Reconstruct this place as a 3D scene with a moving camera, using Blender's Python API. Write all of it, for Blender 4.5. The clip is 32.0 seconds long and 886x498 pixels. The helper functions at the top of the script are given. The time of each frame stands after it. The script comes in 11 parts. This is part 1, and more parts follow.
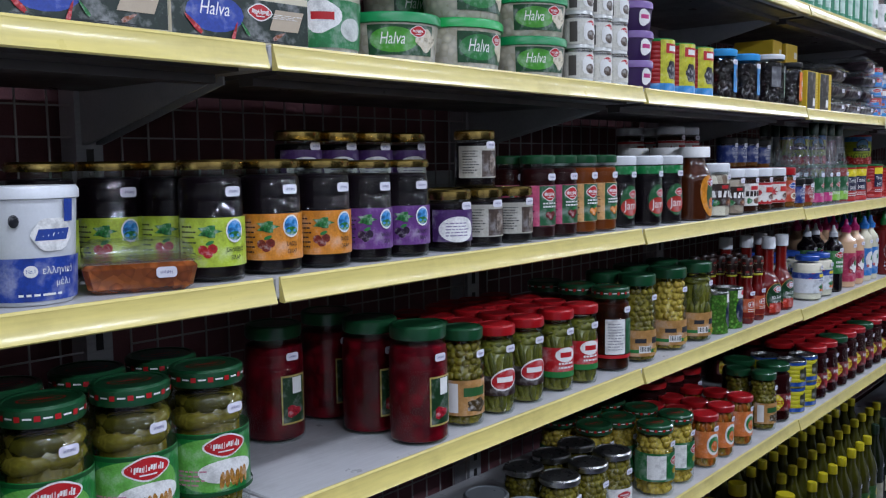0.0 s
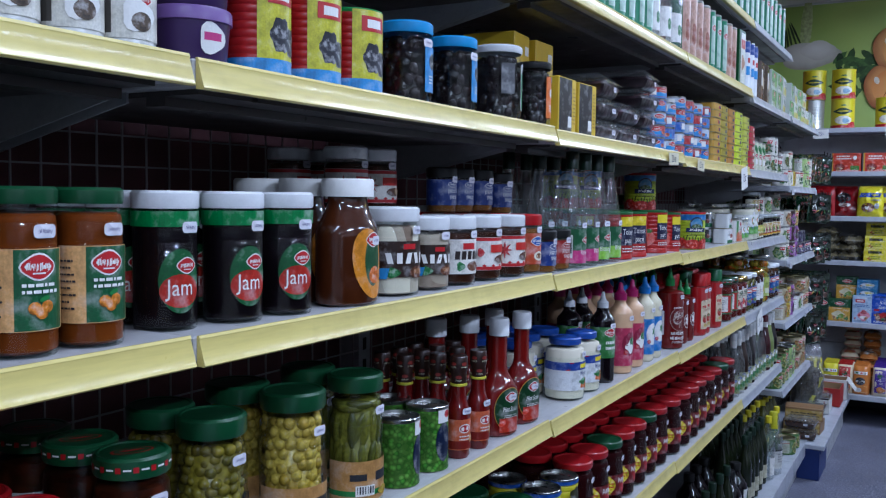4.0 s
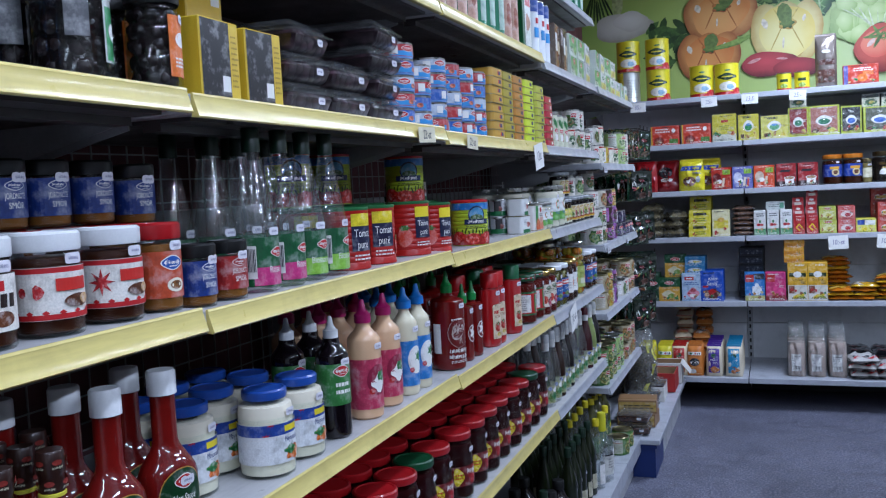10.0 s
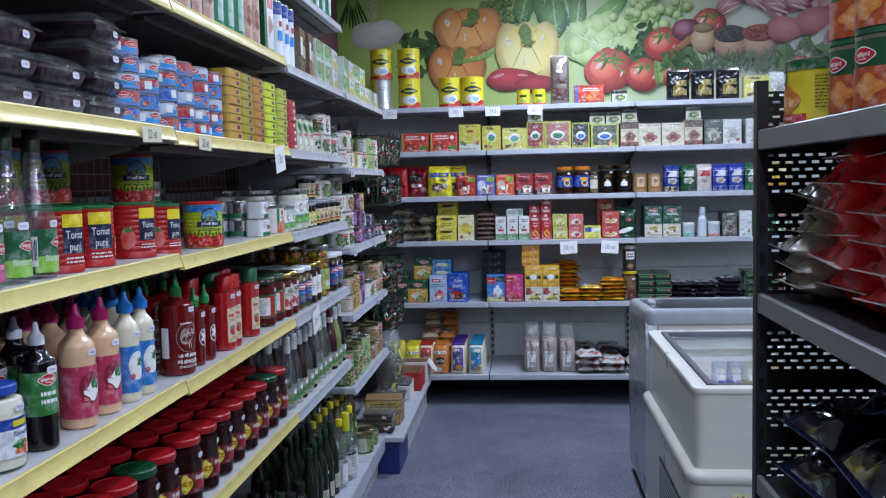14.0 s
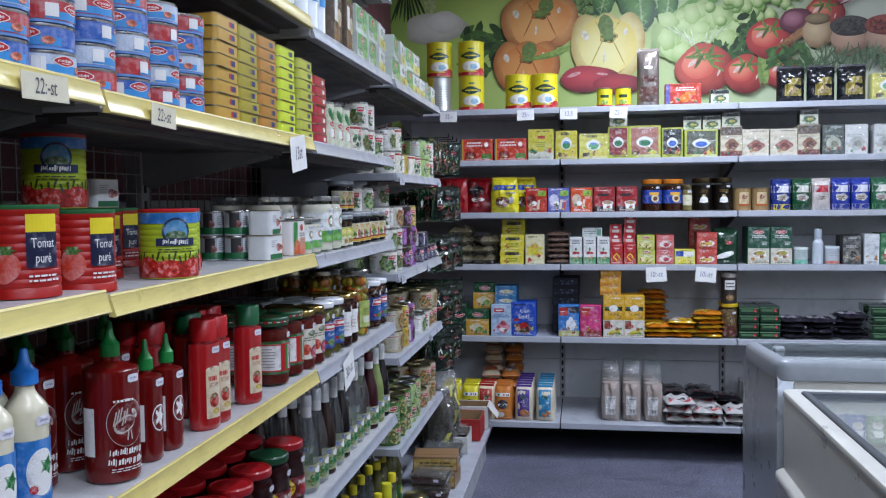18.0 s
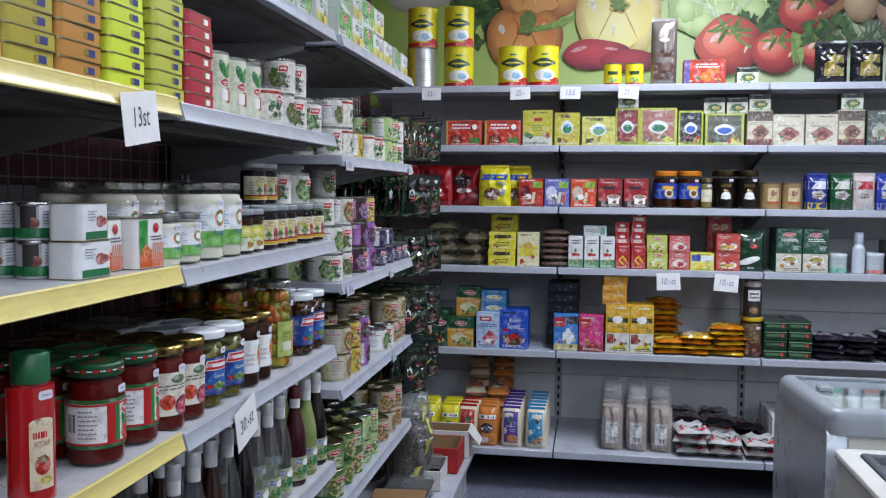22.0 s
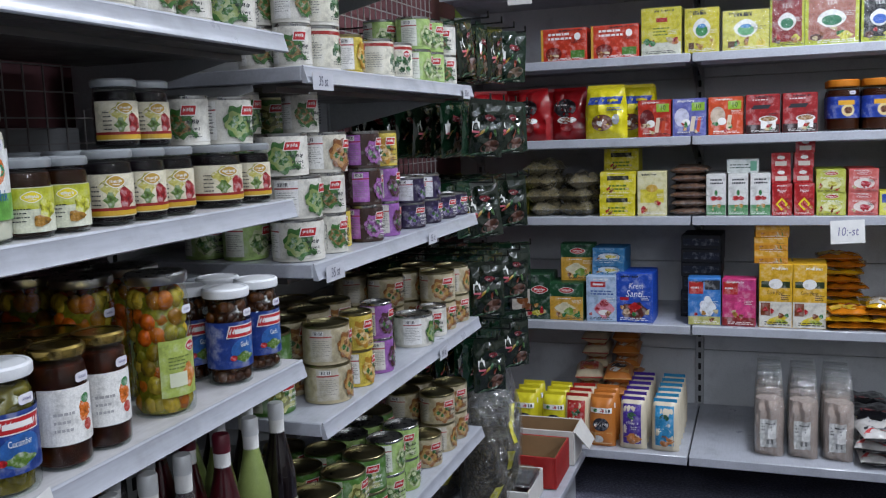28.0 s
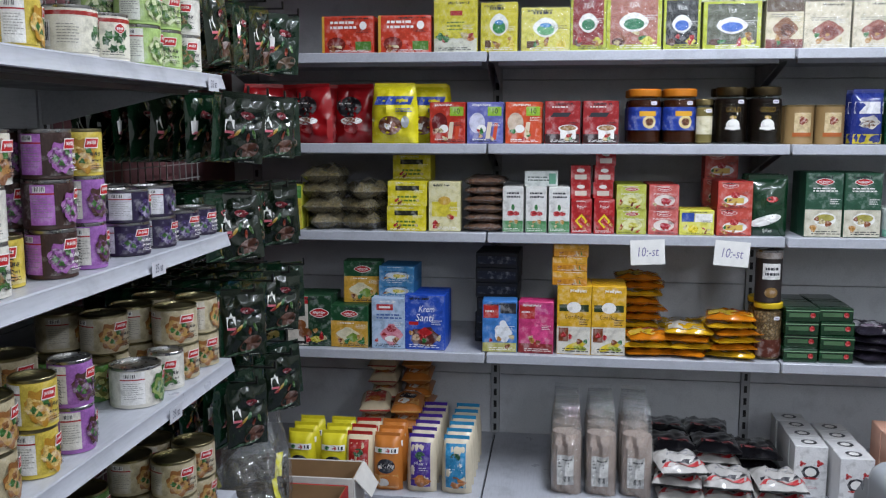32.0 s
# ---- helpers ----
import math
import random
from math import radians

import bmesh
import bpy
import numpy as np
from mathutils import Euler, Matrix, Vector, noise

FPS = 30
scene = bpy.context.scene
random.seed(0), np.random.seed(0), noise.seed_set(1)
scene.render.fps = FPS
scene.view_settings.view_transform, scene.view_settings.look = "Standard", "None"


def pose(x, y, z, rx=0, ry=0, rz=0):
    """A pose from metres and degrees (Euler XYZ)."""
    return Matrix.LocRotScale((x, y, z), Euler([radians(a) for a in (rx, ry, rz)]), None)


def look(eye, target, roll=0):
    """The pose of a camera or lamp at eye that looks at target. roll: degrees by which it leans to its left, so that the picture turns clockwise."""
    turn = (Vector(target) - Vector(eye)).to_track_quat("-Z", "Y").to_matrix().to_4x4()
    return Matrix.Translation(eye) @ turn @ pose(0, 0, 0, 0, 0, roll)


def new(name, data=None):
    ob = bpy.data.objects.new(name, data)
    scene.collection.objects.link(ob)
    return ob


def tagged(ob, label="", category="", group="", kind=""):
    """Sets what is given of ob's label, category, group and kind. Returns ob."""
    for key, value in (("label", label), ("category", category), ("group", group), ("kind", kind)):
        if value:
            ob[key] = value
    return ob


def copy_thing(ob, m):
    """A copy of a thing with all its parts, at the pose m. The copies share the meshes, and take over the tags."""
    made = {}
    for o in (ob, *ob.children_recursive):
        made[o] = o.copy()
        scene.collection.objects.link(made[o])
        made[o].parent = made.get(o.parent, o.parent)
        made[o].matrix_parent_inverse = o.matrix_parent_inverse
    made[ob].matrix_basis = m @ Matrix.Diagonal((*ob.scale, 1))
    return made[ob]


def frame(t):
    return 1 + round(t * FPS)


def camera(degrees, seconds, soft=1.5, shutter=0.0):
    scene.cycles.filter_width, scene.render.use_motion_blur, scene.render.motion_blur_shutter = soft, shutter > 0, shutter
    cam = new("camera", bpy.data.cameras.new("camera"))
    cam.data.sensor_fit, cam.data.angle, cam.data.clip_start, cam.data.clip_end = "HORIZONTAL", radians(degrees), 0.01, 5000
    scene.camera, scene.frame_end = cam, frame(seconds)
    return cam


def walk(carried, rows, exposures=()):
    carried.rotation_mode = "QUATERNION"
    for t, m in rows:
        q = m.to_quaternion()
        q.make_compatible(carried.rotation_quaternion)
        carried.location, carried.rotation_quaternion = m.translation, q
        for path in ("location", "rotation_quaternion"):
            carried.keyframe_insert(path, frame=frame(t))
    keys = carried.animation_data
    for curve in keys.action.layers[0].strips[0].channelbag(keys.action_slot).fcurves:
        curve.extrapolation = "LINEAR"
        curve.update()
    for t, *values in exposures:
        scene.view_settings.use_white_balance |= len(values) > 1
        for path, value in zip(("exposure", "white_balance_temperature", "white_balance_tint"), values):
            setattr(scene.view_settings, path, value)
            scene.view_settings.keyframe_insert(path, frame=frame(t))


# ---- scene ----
cam = camera(53.1, 32.0, soft=1.2)
PATH = [
    (0, (-0.03, 0.072, 1.518), (-1.329, 1.58, 1.325), -0.8),
    (0.5, (-0.067, 0.16, 1.506), (-1.388, 1.649, 1.307), -0.5),
    (1, (-0.084, 0.351, 1.533), (-1.376, 1.869, 1.375), 0.5),
    (1.5, (-0.076, 0.448, 1.526), (-1.329, 1.996, 1.352), 1.3),
    (2, (-0.095, 0.574, 1.531), (-1.222, 2.219, 1.38), 1.9),
    (2.5, (-0.184, 0.699, 1.531), (-1.224, 2.405, 1.429), -0.0),
    (3, (-0.251, 0.768, 1.515), (-1.204, 2.521, 1.383), -0.6),
    (3.5, (-0.268, 0.874, 1.511), (-1.232, 2.62, 1.364), -1.0),
    (4, (-0.239, 1.084, 1.526), (-1.225, 2.82, 1.406), 0.7),
    (4.5, (-0.208, 1.189, 1.524), (-1.207, 2.916, 1.392), 1.5),
    (6.5, (-0.263, 1.721, 1.511), (-1.281, 3.439, 1.389), -1.7),
    (7, (-0.252, 1.742, 1.506), (-1.273, 3.455, 1.351), -2.3),
    (7.5, (-0.249, 1.742, 1.507), (-1.273, 3.452, 1.343), -2.5),
    (8, (-0.241, 1.744, 1.506), (-1.237, 3.47, 1.331), -2.8),
    (8.5, (-0.236, 1.752, 1.505), (-1.196, 3.499, 1.338), -3.2),
    (9, (-0.23, 1.76, 1.51), (-1.087, 3.559, 1.346), -3.0),
    (9.5, (-0.212, 1.756, 1.509), (-0.988, 3.593, 1.356), -3.1),
    (10, (-0.201, 1.746, 1.516), (-0.901, 3.614, 1.381), -3.0),
    (10.5, (-0.189, 1.731, 1.514), (-0.819, 3.625, 1.381), -2.8),
    (11, (-0.162, 1.715, 1.517), (-0.668, 3.643, 1.355), -2.2),
    (11.5, (-0.157, 1.714, 1.514), (-0.586, 3.656, 1.305), -1.3),
    (12, (-0.148, 1.747, 1.509), (-0.48, 3.71, 1.315), -1.4),
    (12.5, (-0.137, 1.737, 1.511), (-0.437, 3.706, 1.33), -1.5),
    (13, (-0.129, 1.74, 1.515), (-0.392, 3.716, 1.346), -1.4),
    (13.5, (-0.118, 1.737, 1.518), (-0.335, 3.718, 1.348), -1.4),
    (14, (-0.116, 1.728, 1.522), (-0.302, 3.713, 1.37), -1.3),
    (14.5, (-0.135, 1.724, 1.524), (-0.348, 3.709, 1.394), -1.1),
    (15, (-0.17, 1.73, 1.522), (-0.42, 3.71, 1.398), -0.8),
    (15.5, (-0.164, 1.81, 1.519), (-0.471, 3.782, 1.404), -0.7),
    (17.5, (-0.229, 2.475, 1.508), (-0.522, 4.452, 1.43), 0.5),
    (18, (-0.254, 2.565, 1.49), (-0.562, 4.538, 1.382), -0.6),
    (18.5, (-0.228, 2.67, 1.493), (-0.632, 4.625, 1.372), -1.1),
    (19, (-0.174, 2.828, 1.505), (-0.629, 4.773, 1.397), -0.9),
    (19.5, (-0.131, 2.895, 1.498), (-0.62, 4.831, 1.389), 0.3),
    (20, (-0.124, 2.944, 1.496), (-0.606, 4.881, 1.372), 0.5),
    (20.5, (-0.147, 3.028, 1.501), (-0.605, 4.971, 1.384), 0.9),
    (21, (-0.179, 3.151, 1.504), (-0.605, 5.101, 1.374), 1.1),
    (21.5, (-0.206, 3.242, 1.498), (-0.578, 5.202, 1.352), 0.6),
    (22, (-0.211, 3.29, 1.496), (-0.539, 5.259, 1.364), 0.5),
    (22.5, (-0.206, 3.341, 1.494), (-0.568, 5.304, 1.367), 0.2),
    (23, (-0.172, 3.453, 1.498), (-0.603, 5.403, 1.386), -0.5),
    (23.5, (-0.128, 3.557, 1.499), (-0.636, 5.488, 1.382), -0.4),
    (24, (-0.109, 3.61, 1.487), (-0.657, 5.525, 1.303), -0.3),
    (24.5, (-0.13, 3.693, 1.488), (-0.615, 5.623, 1.284), -0.1),
    (25, (-0.206, 3.841, 1.482), (-0.73, 5.757, 1.247), -1.1),
    (25.5, (-0.255, 3.937, 1.474), (-0.808, 5.846, 1.249), -1.4),
    (27.5, (-0.145, 4.215, 1.465), (-0.873, 6.061, 1.217), -3.0),
    (28, (-0.125, 4.293, 1.461), (-0.798, 6.158, 1.203), -2.1),
    (28.5, (-0.173, 4.462, 1.454), (-0.785, 6.348, 1.19), -2.1),
    (29, (-0.22, 4.625, 1.46), (-0.801, 6.525, 1.229), -2.1),
    (29.5, (-0.21, 4.731, 1.468), (-0.862, 6.607, 1.233), -1.4),
    (30, (-0.151, 4.8, 1.473), (-0.786, 6.678, 1.208), -0.3),
    (30.5, (-0.142, 4.815, 1.477), (-0.706, 6.715, 1.208), -0.6),
    (31, (-0.139, 4.791, 1.481), (-0.576, 6.725, 1.217), -0.5),
    (31.5, (-0.135, 4.773, 1.479), (-0.487, 6.724, 1.216), -0.4),
    (32, (-0.129, 4.756, 1.477), (-0.385, 6.72, 1.203), 0.0),
]
walk(cam, [(t, look(eye, target, roll)) for t, eye, target, roll in PATH],
     [(0, -0.1, 5950, 15), (3, -0.15, 5300, 14.5), (8, -0.1, 5400, 14.5), (12, -0.05, 5550, 14.5), (21, 0.0, 6100, 14.5), (29, -0.05, 6400, 12.5), (32, 0.05, 6480, 12)])

# ---- world, light, exposure ----
world = bpy.data.worlds.new("world")
scene.world = world
world.use_nodes = True
world.node_tree.nodes["Background"].inputs[0].default_value = (0.55, 0.6, 0.68, 1)
world.node_tree.nodes["Background"].inputs[1].default_value = 0.05


def tube_lamp(x, y, z, sx, sy, watts, colour=(0.83, 0.90, 1.0)):
    lamp = bpy.data.lights.new("tube_light", "AREA")
    lamp.shape, lamp.size, lamp.size_y, lamp.energy, lamp.color = "RECTANGLE", sx, sy, watts, colour
    ob = new("tube_light", lamp)
    ob.matrix_basis = pose(x, y, z)
    return ob


CEIL = 3.02
# aisle row inferred from strip glare; x=2.1 row and (0.3, 6.95) added as fill
FIXTURES = [(0.0, 0.2), (0.0, 2.6), (0.0, 4.7), (0.3, 6.95), (2.1, -0.6), (2.1, 1.8), (2.1, 4.2), (2.1, 6.4)]
for fx, fy in FIXTURES:
    tube_lamp(fx, fy, CEIL - 0.1, 0.14, 1.45, (70 if fy < 3 else 30) if fx > 1 else 62 if fy > 6 else 22 if fy < 3 else 17)

# ---- materials ----
CACHE = {}


def lin(h, k=1.0):
    c = [int(h[i:i + 2], 16) / 255 for i in (0, 2, 4)]
    return tuple(k * (v / 12.92 if v < 0.04045 else ((v + 0.055) / 1.055) ** 2.4) for v in c) + (1,)


def node(nt, kind, **values):
    n = nt.nodes.new(kind)
    for k, v in values.items():
        n.inputs[k].default_value = v
    return n


def base_mat(name, rough, metal=0.0, coat=0.0, trans=0.0, ior=1.45):
    m = bpy.data.materials.new(name)
    m.use_nodes = True
    nt = m.node_tree
    b = nt.nodes["Principled BSDF"]
    b.inputs["Roughness"].default_value = rough
    b.inputs["Metallic"].default_value = metal
    b.inputs["Coat Weight"].default_value = coat
    b.inputs["Coat Roughness"].default_value = 0.04
    b.inputs["Transmission Weight"].default_value = trans
    b.inputs["IOR"].default_value = ior
    return m, nt, b


def mix_colour(nt, fac, a, b, kind="MIX"):
    n = nt.nodes.new("ShaderNodeMix")
    n.data_type, n.blend_type = "RGBA", kind
    for sock, v in ((n.inputs[0], fac), (n.inputs[6], a), (n.inputs[7], b)):
        if isinstance(v, bpy.types.NodeSocket):
            nt.links.new(v, sock)
        else:
            sock.default_value = v
    return n.outputs[2]


def ramp(nt, src, stops):
    n = nt.nodes.new("ShaderNodeValToRGB")
    e = n.color_ramp.elements
    while len(e) < len(stops):
        e.new(0.5)
    for el, (p, c) in zip(e, stops):
        el.position, el.color = p, c
    nt.links.new(src, n.inputs[0])
    return n.outputs[0]


def grey(v):
    return (v, v, v, 1)


def paint(h, rough=0.42, metal=0.0, vary=0.1, scale=35.0, bump=0.0, coat=0.0, trans=0.0, ior=1.45, spread=0.05, fine=400.0):
    """A printed, painted or moulded surface: colour h with two scales of variation."""
    key = ("p", h, rough, metal, vary, scale, bump, coat, trans, ior, spread, fine)
    if key in CACHE:
        return CACHE[key]
    m, nt, b = base_mat("paint_" + h, rough, metal, coat, trans, ior)
    tc = nt.nodes.new("ShaderNodeTexCoord")
    big = node(nt, "ShaderNodeTexNoise", Scale=scale, Detail=3.0)
    small = node(nt, "ShaderNodeTexNoise", Scale=fine, Detail=2.0)
    nt.links.new(tc.outputs["Object"], big.inputs["Vector"])
    nt.links.new(tc.outputs["Object"], small.inputs["Vector"])
    info = nt.nodes.new("ShaderNodeObjectInfo")
    col = mix_colour(nt, 1.0, lin(h), ramp(nt, big.outputs[0], [(0.3, grey(1 - vary)), (0.7, grey(1.0))]), "MULTIPLY")
    col = mix_colour(nt, 1.0, col, ramp(nt, small.outputs[0], [(0.3, grey(1 - vary * 0.5)), (0.7, grey(1.0))]), "MULTIPLY")
    col = mix_colour(nt, 1.0, col, ramp(nt, info.outputs["Random"], [(0.0, grey(1 - 2 * spread)), (1.0, grey(1.0))]), "MULTIPLY")
    nt.links.new(col, b.inputs["Base Color"])
    mr = nt.nodes.new("ShaderNodeMapRange")
    mr.inputs["To Min"].default_value, mr.inputs["To Max"].default_value = max(0.0, rough - 0.08), min(1.0, rough + 0.1)
    nt.links.new(big.outputs[0], mr.inputs["Value"])
    if trans == 0:
        nt.links.new(mr.outputs[0], b.inputs["Roughness"])
    if bump:
        bn = node(nt, "ShaderNodeBump", Strength=bump, Distance=0.002)
        nt.links.new(small.outputs[0], bn.inputs["Height"])
        nt.links.new(bn.outputs[0], b.inputs["Normal"])
    CACHE[key] = m
    return m


def fill(ha, hb, size=0.012, stretch=1.0, bump=0.6, rough=0.35, contrast=0.7, coat=0.0):
    """Food packed behind jar glass: rounded pieces of two colours."""
    key = ("f", ha, hb, size, stretch, bump, contrast, coat)
    if key in CACHE:
        return CACHE[key]
    m, nt, b = base_mat("fill_" + ha, rough, 0.0, coat)
    b.inputs["Specular IOR Level"].default_value = 0.5 if coat else 0.15
    tc = nt.nodes.new("ShaderNodeTexCoord")
    mp = nt.nodes.new("ShaderNodeMapping")
    mp.inputs["Scale"].default_value = (1 / size, 1 / size, 1 / (size * stretch))
    info = nt.nodes.new("ShaderNodeObjectInfo")
    nt.links.new(tc.outputs["Object"], mp.inputs["Vector"])
    vo = node(nt, "ShaderNodeTexVoronoi", Scale=1.0)
    vo.voronoi_dimensions = "4D"
    mul = nt.nodes.new("ShaderNodeMath")
    mul.operation = "MULTIPLY"
    mul.inputs[1].default_value = 40.0
    nt.links.new(info.outputs["Random"], mul.inputs[0])
    nt.links.new(mul.outputs[0], vo.inputs["W"])
    nt.links.new(mp.outputs[0], vo.inputs["Vector"])
    sep = nt.nodes.new("ShaderNodeSeparateColor")
    nt.links.new(vo.outputs["Color"], sep.inputs[0])
    piece = mix_colour(nt, sep.outputs[0], lin(ha), lin(hb))
    # cell rims darkened: shade between the pieces, put into the colour
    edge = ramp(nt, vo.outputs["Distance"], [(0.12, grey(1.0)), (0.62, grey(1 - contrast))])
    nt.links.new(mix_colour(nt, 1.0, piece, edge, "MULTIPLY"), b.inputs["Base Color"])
    bn = node(nt, "ShaderNodeBump", Strength=bump, Distance=0.003)
    bn.invert = True
    nt.links.new(vo.outputs["Distance"], bn.inputs["Height"])
    nt.links.new(bn.outputs[0], b.inputs["Normal"])
    CACHE[key] = m
    return m


def smooth_fill(h, vary=0.25, rough=0.3):
    m = paint(h, rough, vary=vary, scale=25.0, coat=0.001)
    m.node_tree.nodes["Principled BSDF"].inputs["Specular IOR Level"].default_value = 0.12
    return m


def metal(h="b8b8b4", rough=0.3):
    return paint(h, rough, 1.0, vary=0.15, scale=60.0)


def floor_mat():
    m, nt, b = base_mat("speckled_floor", 0.55)
    tc = nt.nodes.new("ShaderNodeTexCoord")
    n1 = node(nt, "ShaderNodeTexNoise", Scale=95.0, Detail=5.0, Roughness=0.8)
    n2 = node(nt, "ShaderNodeTexNoise", Scale=1.6, Detail=5.0)
    n3 = node(nt, "ShaderNodeTexNoise", Scale=14.0, Detail=6.0, Roughness=0.7)
    for n in (n1, n2, n3):
        nt.links.new(tc.outputs["Object"], n.inputs["Vector"])
    col = ramp(nt, n1.outputs[0], [(0.36, lin("3c3d4a")), (0.5, lin("646577")), (0.62, lin("9697a2"))])
    col = mix_colour(nt, 1.0, col, ramp(nt, n2.outputs[0], [(0.35, grey(0.72)), (0.65, grey(1.0))]), "MULTIPLY")
    col = mix_colour(nt, 1.0, col, ramp(nt, n3.outputs[0], [(0.36, grey(0.7)), (0.6, grey(1.0))]), "MULTIPLY")
    nt.links.new(col, b.inputs["Base Color"])
    nt.links.new(ramp(nt, n3.outputs[0], [(0.3, grey(0.38)), (0.7, grey(0.7))]), b.inputs["Roughness"])
    bn = node(nt, "ShaderNodeBump", Strength=0.35, Distance=0.002)
    nt.links.new(n1.outputs[0], bn.inputs["Height"])
    nt.links.new(bn.outputs[0], b.inputs["Normal"])
    return m


def deck_mat(h, dirt="8e8c88"):
    """Dusty enamelled steel shelf with rub marks and fine scratches."""
    key = ("d", h)
    if key in CACHE:
        return CACHE[key]
    m, nt, b = base_mat("enamel_" + h, 0.35)
    tc = nt.nodes.new("ShaderNodeTexCoord")
    n1 = node(nt, "ShaderNodeTexNoise", Scale=9.0, Detail=6.0, Roughness=0.65)
    mp = nt.nodes.new("ShaderNodeMapping")
    mp.inputs["Scale"].default_value = (60, 6, 60)
    n2 = node(nt, "ShaderNodeTexNoise", Scale=3.0, Detail=4.0)
    nt.links.new(tc.outputs["Object"], n1.inputs["Vector"])
    nt.links.new(tc.outputs["Object"], mp.inputs["Vector"])
    nt.links.new(mp.outputs[0], n2.inputs["Vector"])
    col = mix_colour(nt, ramp(nt, n1.outputs[0], [(0.5, grey(0.0)), (0.8, grey(0.55))]), lin(h), lin(dirt))
    col = mix_colour(nt, 1.0, col, ramp(nt, n2.outputs[0], [(0.3, grey(0.9)), (0.6, grey(1.0))]), "MULTIPLY")
    nt.links.new(col, b.inputs["Base Color"])
    nt.links.new(ramp(nt, n1.outputs[0], [(0.3, grey(0.25)), (0.7, grey(0.5))]), b.inputs["Roughness"])
    CACHE[key] = m
    return m


def soft(h):
    """A colour as the faded mural print shows it."""
    r, g, b, _ = lin(h)
    y = 0.3 * r + 0.6 * g + 0.1 * b
    return tuple(0.70 * (v + 0.1 * (y - v)) for v in (r, g, b)) + (1,)


def foil_ends(mid, end, half):
    """Glossy film printed in colour mid, bare foil past half a bag's printed length."""
    key = ("f", mid, end, half)
    if key in CACHE:
        return CACHE[key]
    m, nt, b = base_mat("film_" + mid, 0.2, 0.0, 0.7)
    tc = nt.nodes.new("ShaderNodeTexCoord")
    sp = nt.nodes.new("ShaderNodeSeparateXYZ")
    nt.links.new(tc.outputs["Object"], sp.inputs[0])
    no = nt.nodes.new("ShaderNodeTexNoise")
    no.inputs["Scale"].default_value = 26.0
    nt.links.new(tc.outputs["Object"], no.inputs["Vector"])
    ab = nt.nodes.new("ShaderNodeMath")
    ab.operation = "ABSOLUTE"
    nt.links.new(sp.outputs["Y"], ab.inputs[0])
    ad = nt.nodes.new("ShaderNodeMath")
    ad.operation = "MULTIPLY_ADD"
    ad.inputs[1].default_value = 0.03
    nt.links.new(no.outputs[0], ad.inputs[0])
    nt.links.new(ab.outputs[0], ad.inputs[2])
    c, d = lin(mid), lin(end)
    nt.links.new(ramp(nt, ad.outputs[0], [(half, c), (half + 0.016, c), (half + 0.02, d), (half + 0.06, tuple(0.7 * v for v in d[:3]) + (1,))]), b.inputs["Base Color"])
    bu = nt.nodes.new("ShaderNodeBump")
    bu.inputs["Strength"].default_value = 0.6
    bu.inputs["Distance"].default_value = 0.01
    nt.links.new(no.outputs[0], bu.inputs["Height"])
    nt.links.new(bu.outputs[0], b.inputs["Normal"])
    CACHE[key] = m
    return m


def print_mat(light, dark, cx=0.42, cz=0.62, scale=14.0):
    """Ink of a picture printed on the mural: light to dark across its outline, with mottling."""
    key = ("v", light, dark, cx, cz, scale)
    if key in CACHE:
        return CACHE[key]
    m, nt, b = base_mat("print_" + light, 0.5)
    tc = nt.nodes.new("ShaderNodeTexCoord")
    mp = nt.nodes.new("ShaderNodeMapping")
    mp.inputs["Location"].default_value = (-cx, 0, -cz)
    mp.inputs["Scale"].default_value = (1, 0, 1)
    nt.links.new(tc.outputs["Generated"], mp.inputs["Vector"])
    ln = nt.nodes.new("ShaderNodeVectorMath")
    ln.operation = "LENGTH"
    nt.links.new(mp.outputs[0], ln.inputs[0])
    nz = node(nt, "ShaderNodeTexNoise", Scale=scale, Detail=5.0)
    nt.links.new(tc.outputs["Object"], nz.inputs["Vector"])
    ad = nt.nodes.new("ShaderNodeMath")
    ad.operation = "MULTIPLY_ADD"
    ad.inputs[1].default_value, ad.inputs[2].default_value = 0.2, -0.1
    nt.links.new(nz.outputs[0], ad.inputs[0])
    sm = nt.nodes.new("ShaderNodeMath")
    nt.links.new(ln.outputs["Value"], sm.inputs[0])
    nt.links.new(ad.outputs[0], sm.inputs[1])
    nt.links.new(ramp(nt, sm.outputs[0], [(0.05, soft(light)), (0.36, tuple(0.62 * u + 0.38 * v for u, v in zip(soft(light), soft(dark)))), (0.6, soft(dark))]), b.inputs["Base Color"])
    CACHE[key] = m
    return m




def gloss(m):
    """The same stuff seen through the glossy wall of its bottle."""
    key = ("g", m.name)
    if key not in CACHE:
        c = m.copy()
        b = c.node_tree.nodes.get("Principled BSDF")
        if b:
            b.inputs["Coat Weight"].default_value, b.inputs["Coat Roughness"].default_value = 1.0, 0.03
        CACHE[key] = c
    return CACHE[key]


WHITE, BLACK, PAPER = paint("efeeea", 0.4), paint("141414", 0.4), paint("e9e8e4", 0.6)
INK, RED, GREEN, YELLOW, BLUE = paint("26282e", 0.5), paint("b81c22"), paint("1f6b35"), paint("e6d21c"), paint("2450a0")
STEEL, GOLD, TIN = metal("b9b9b6", 0.28), metal("c0a050", 0.3), metal("a39a74", 0.3)


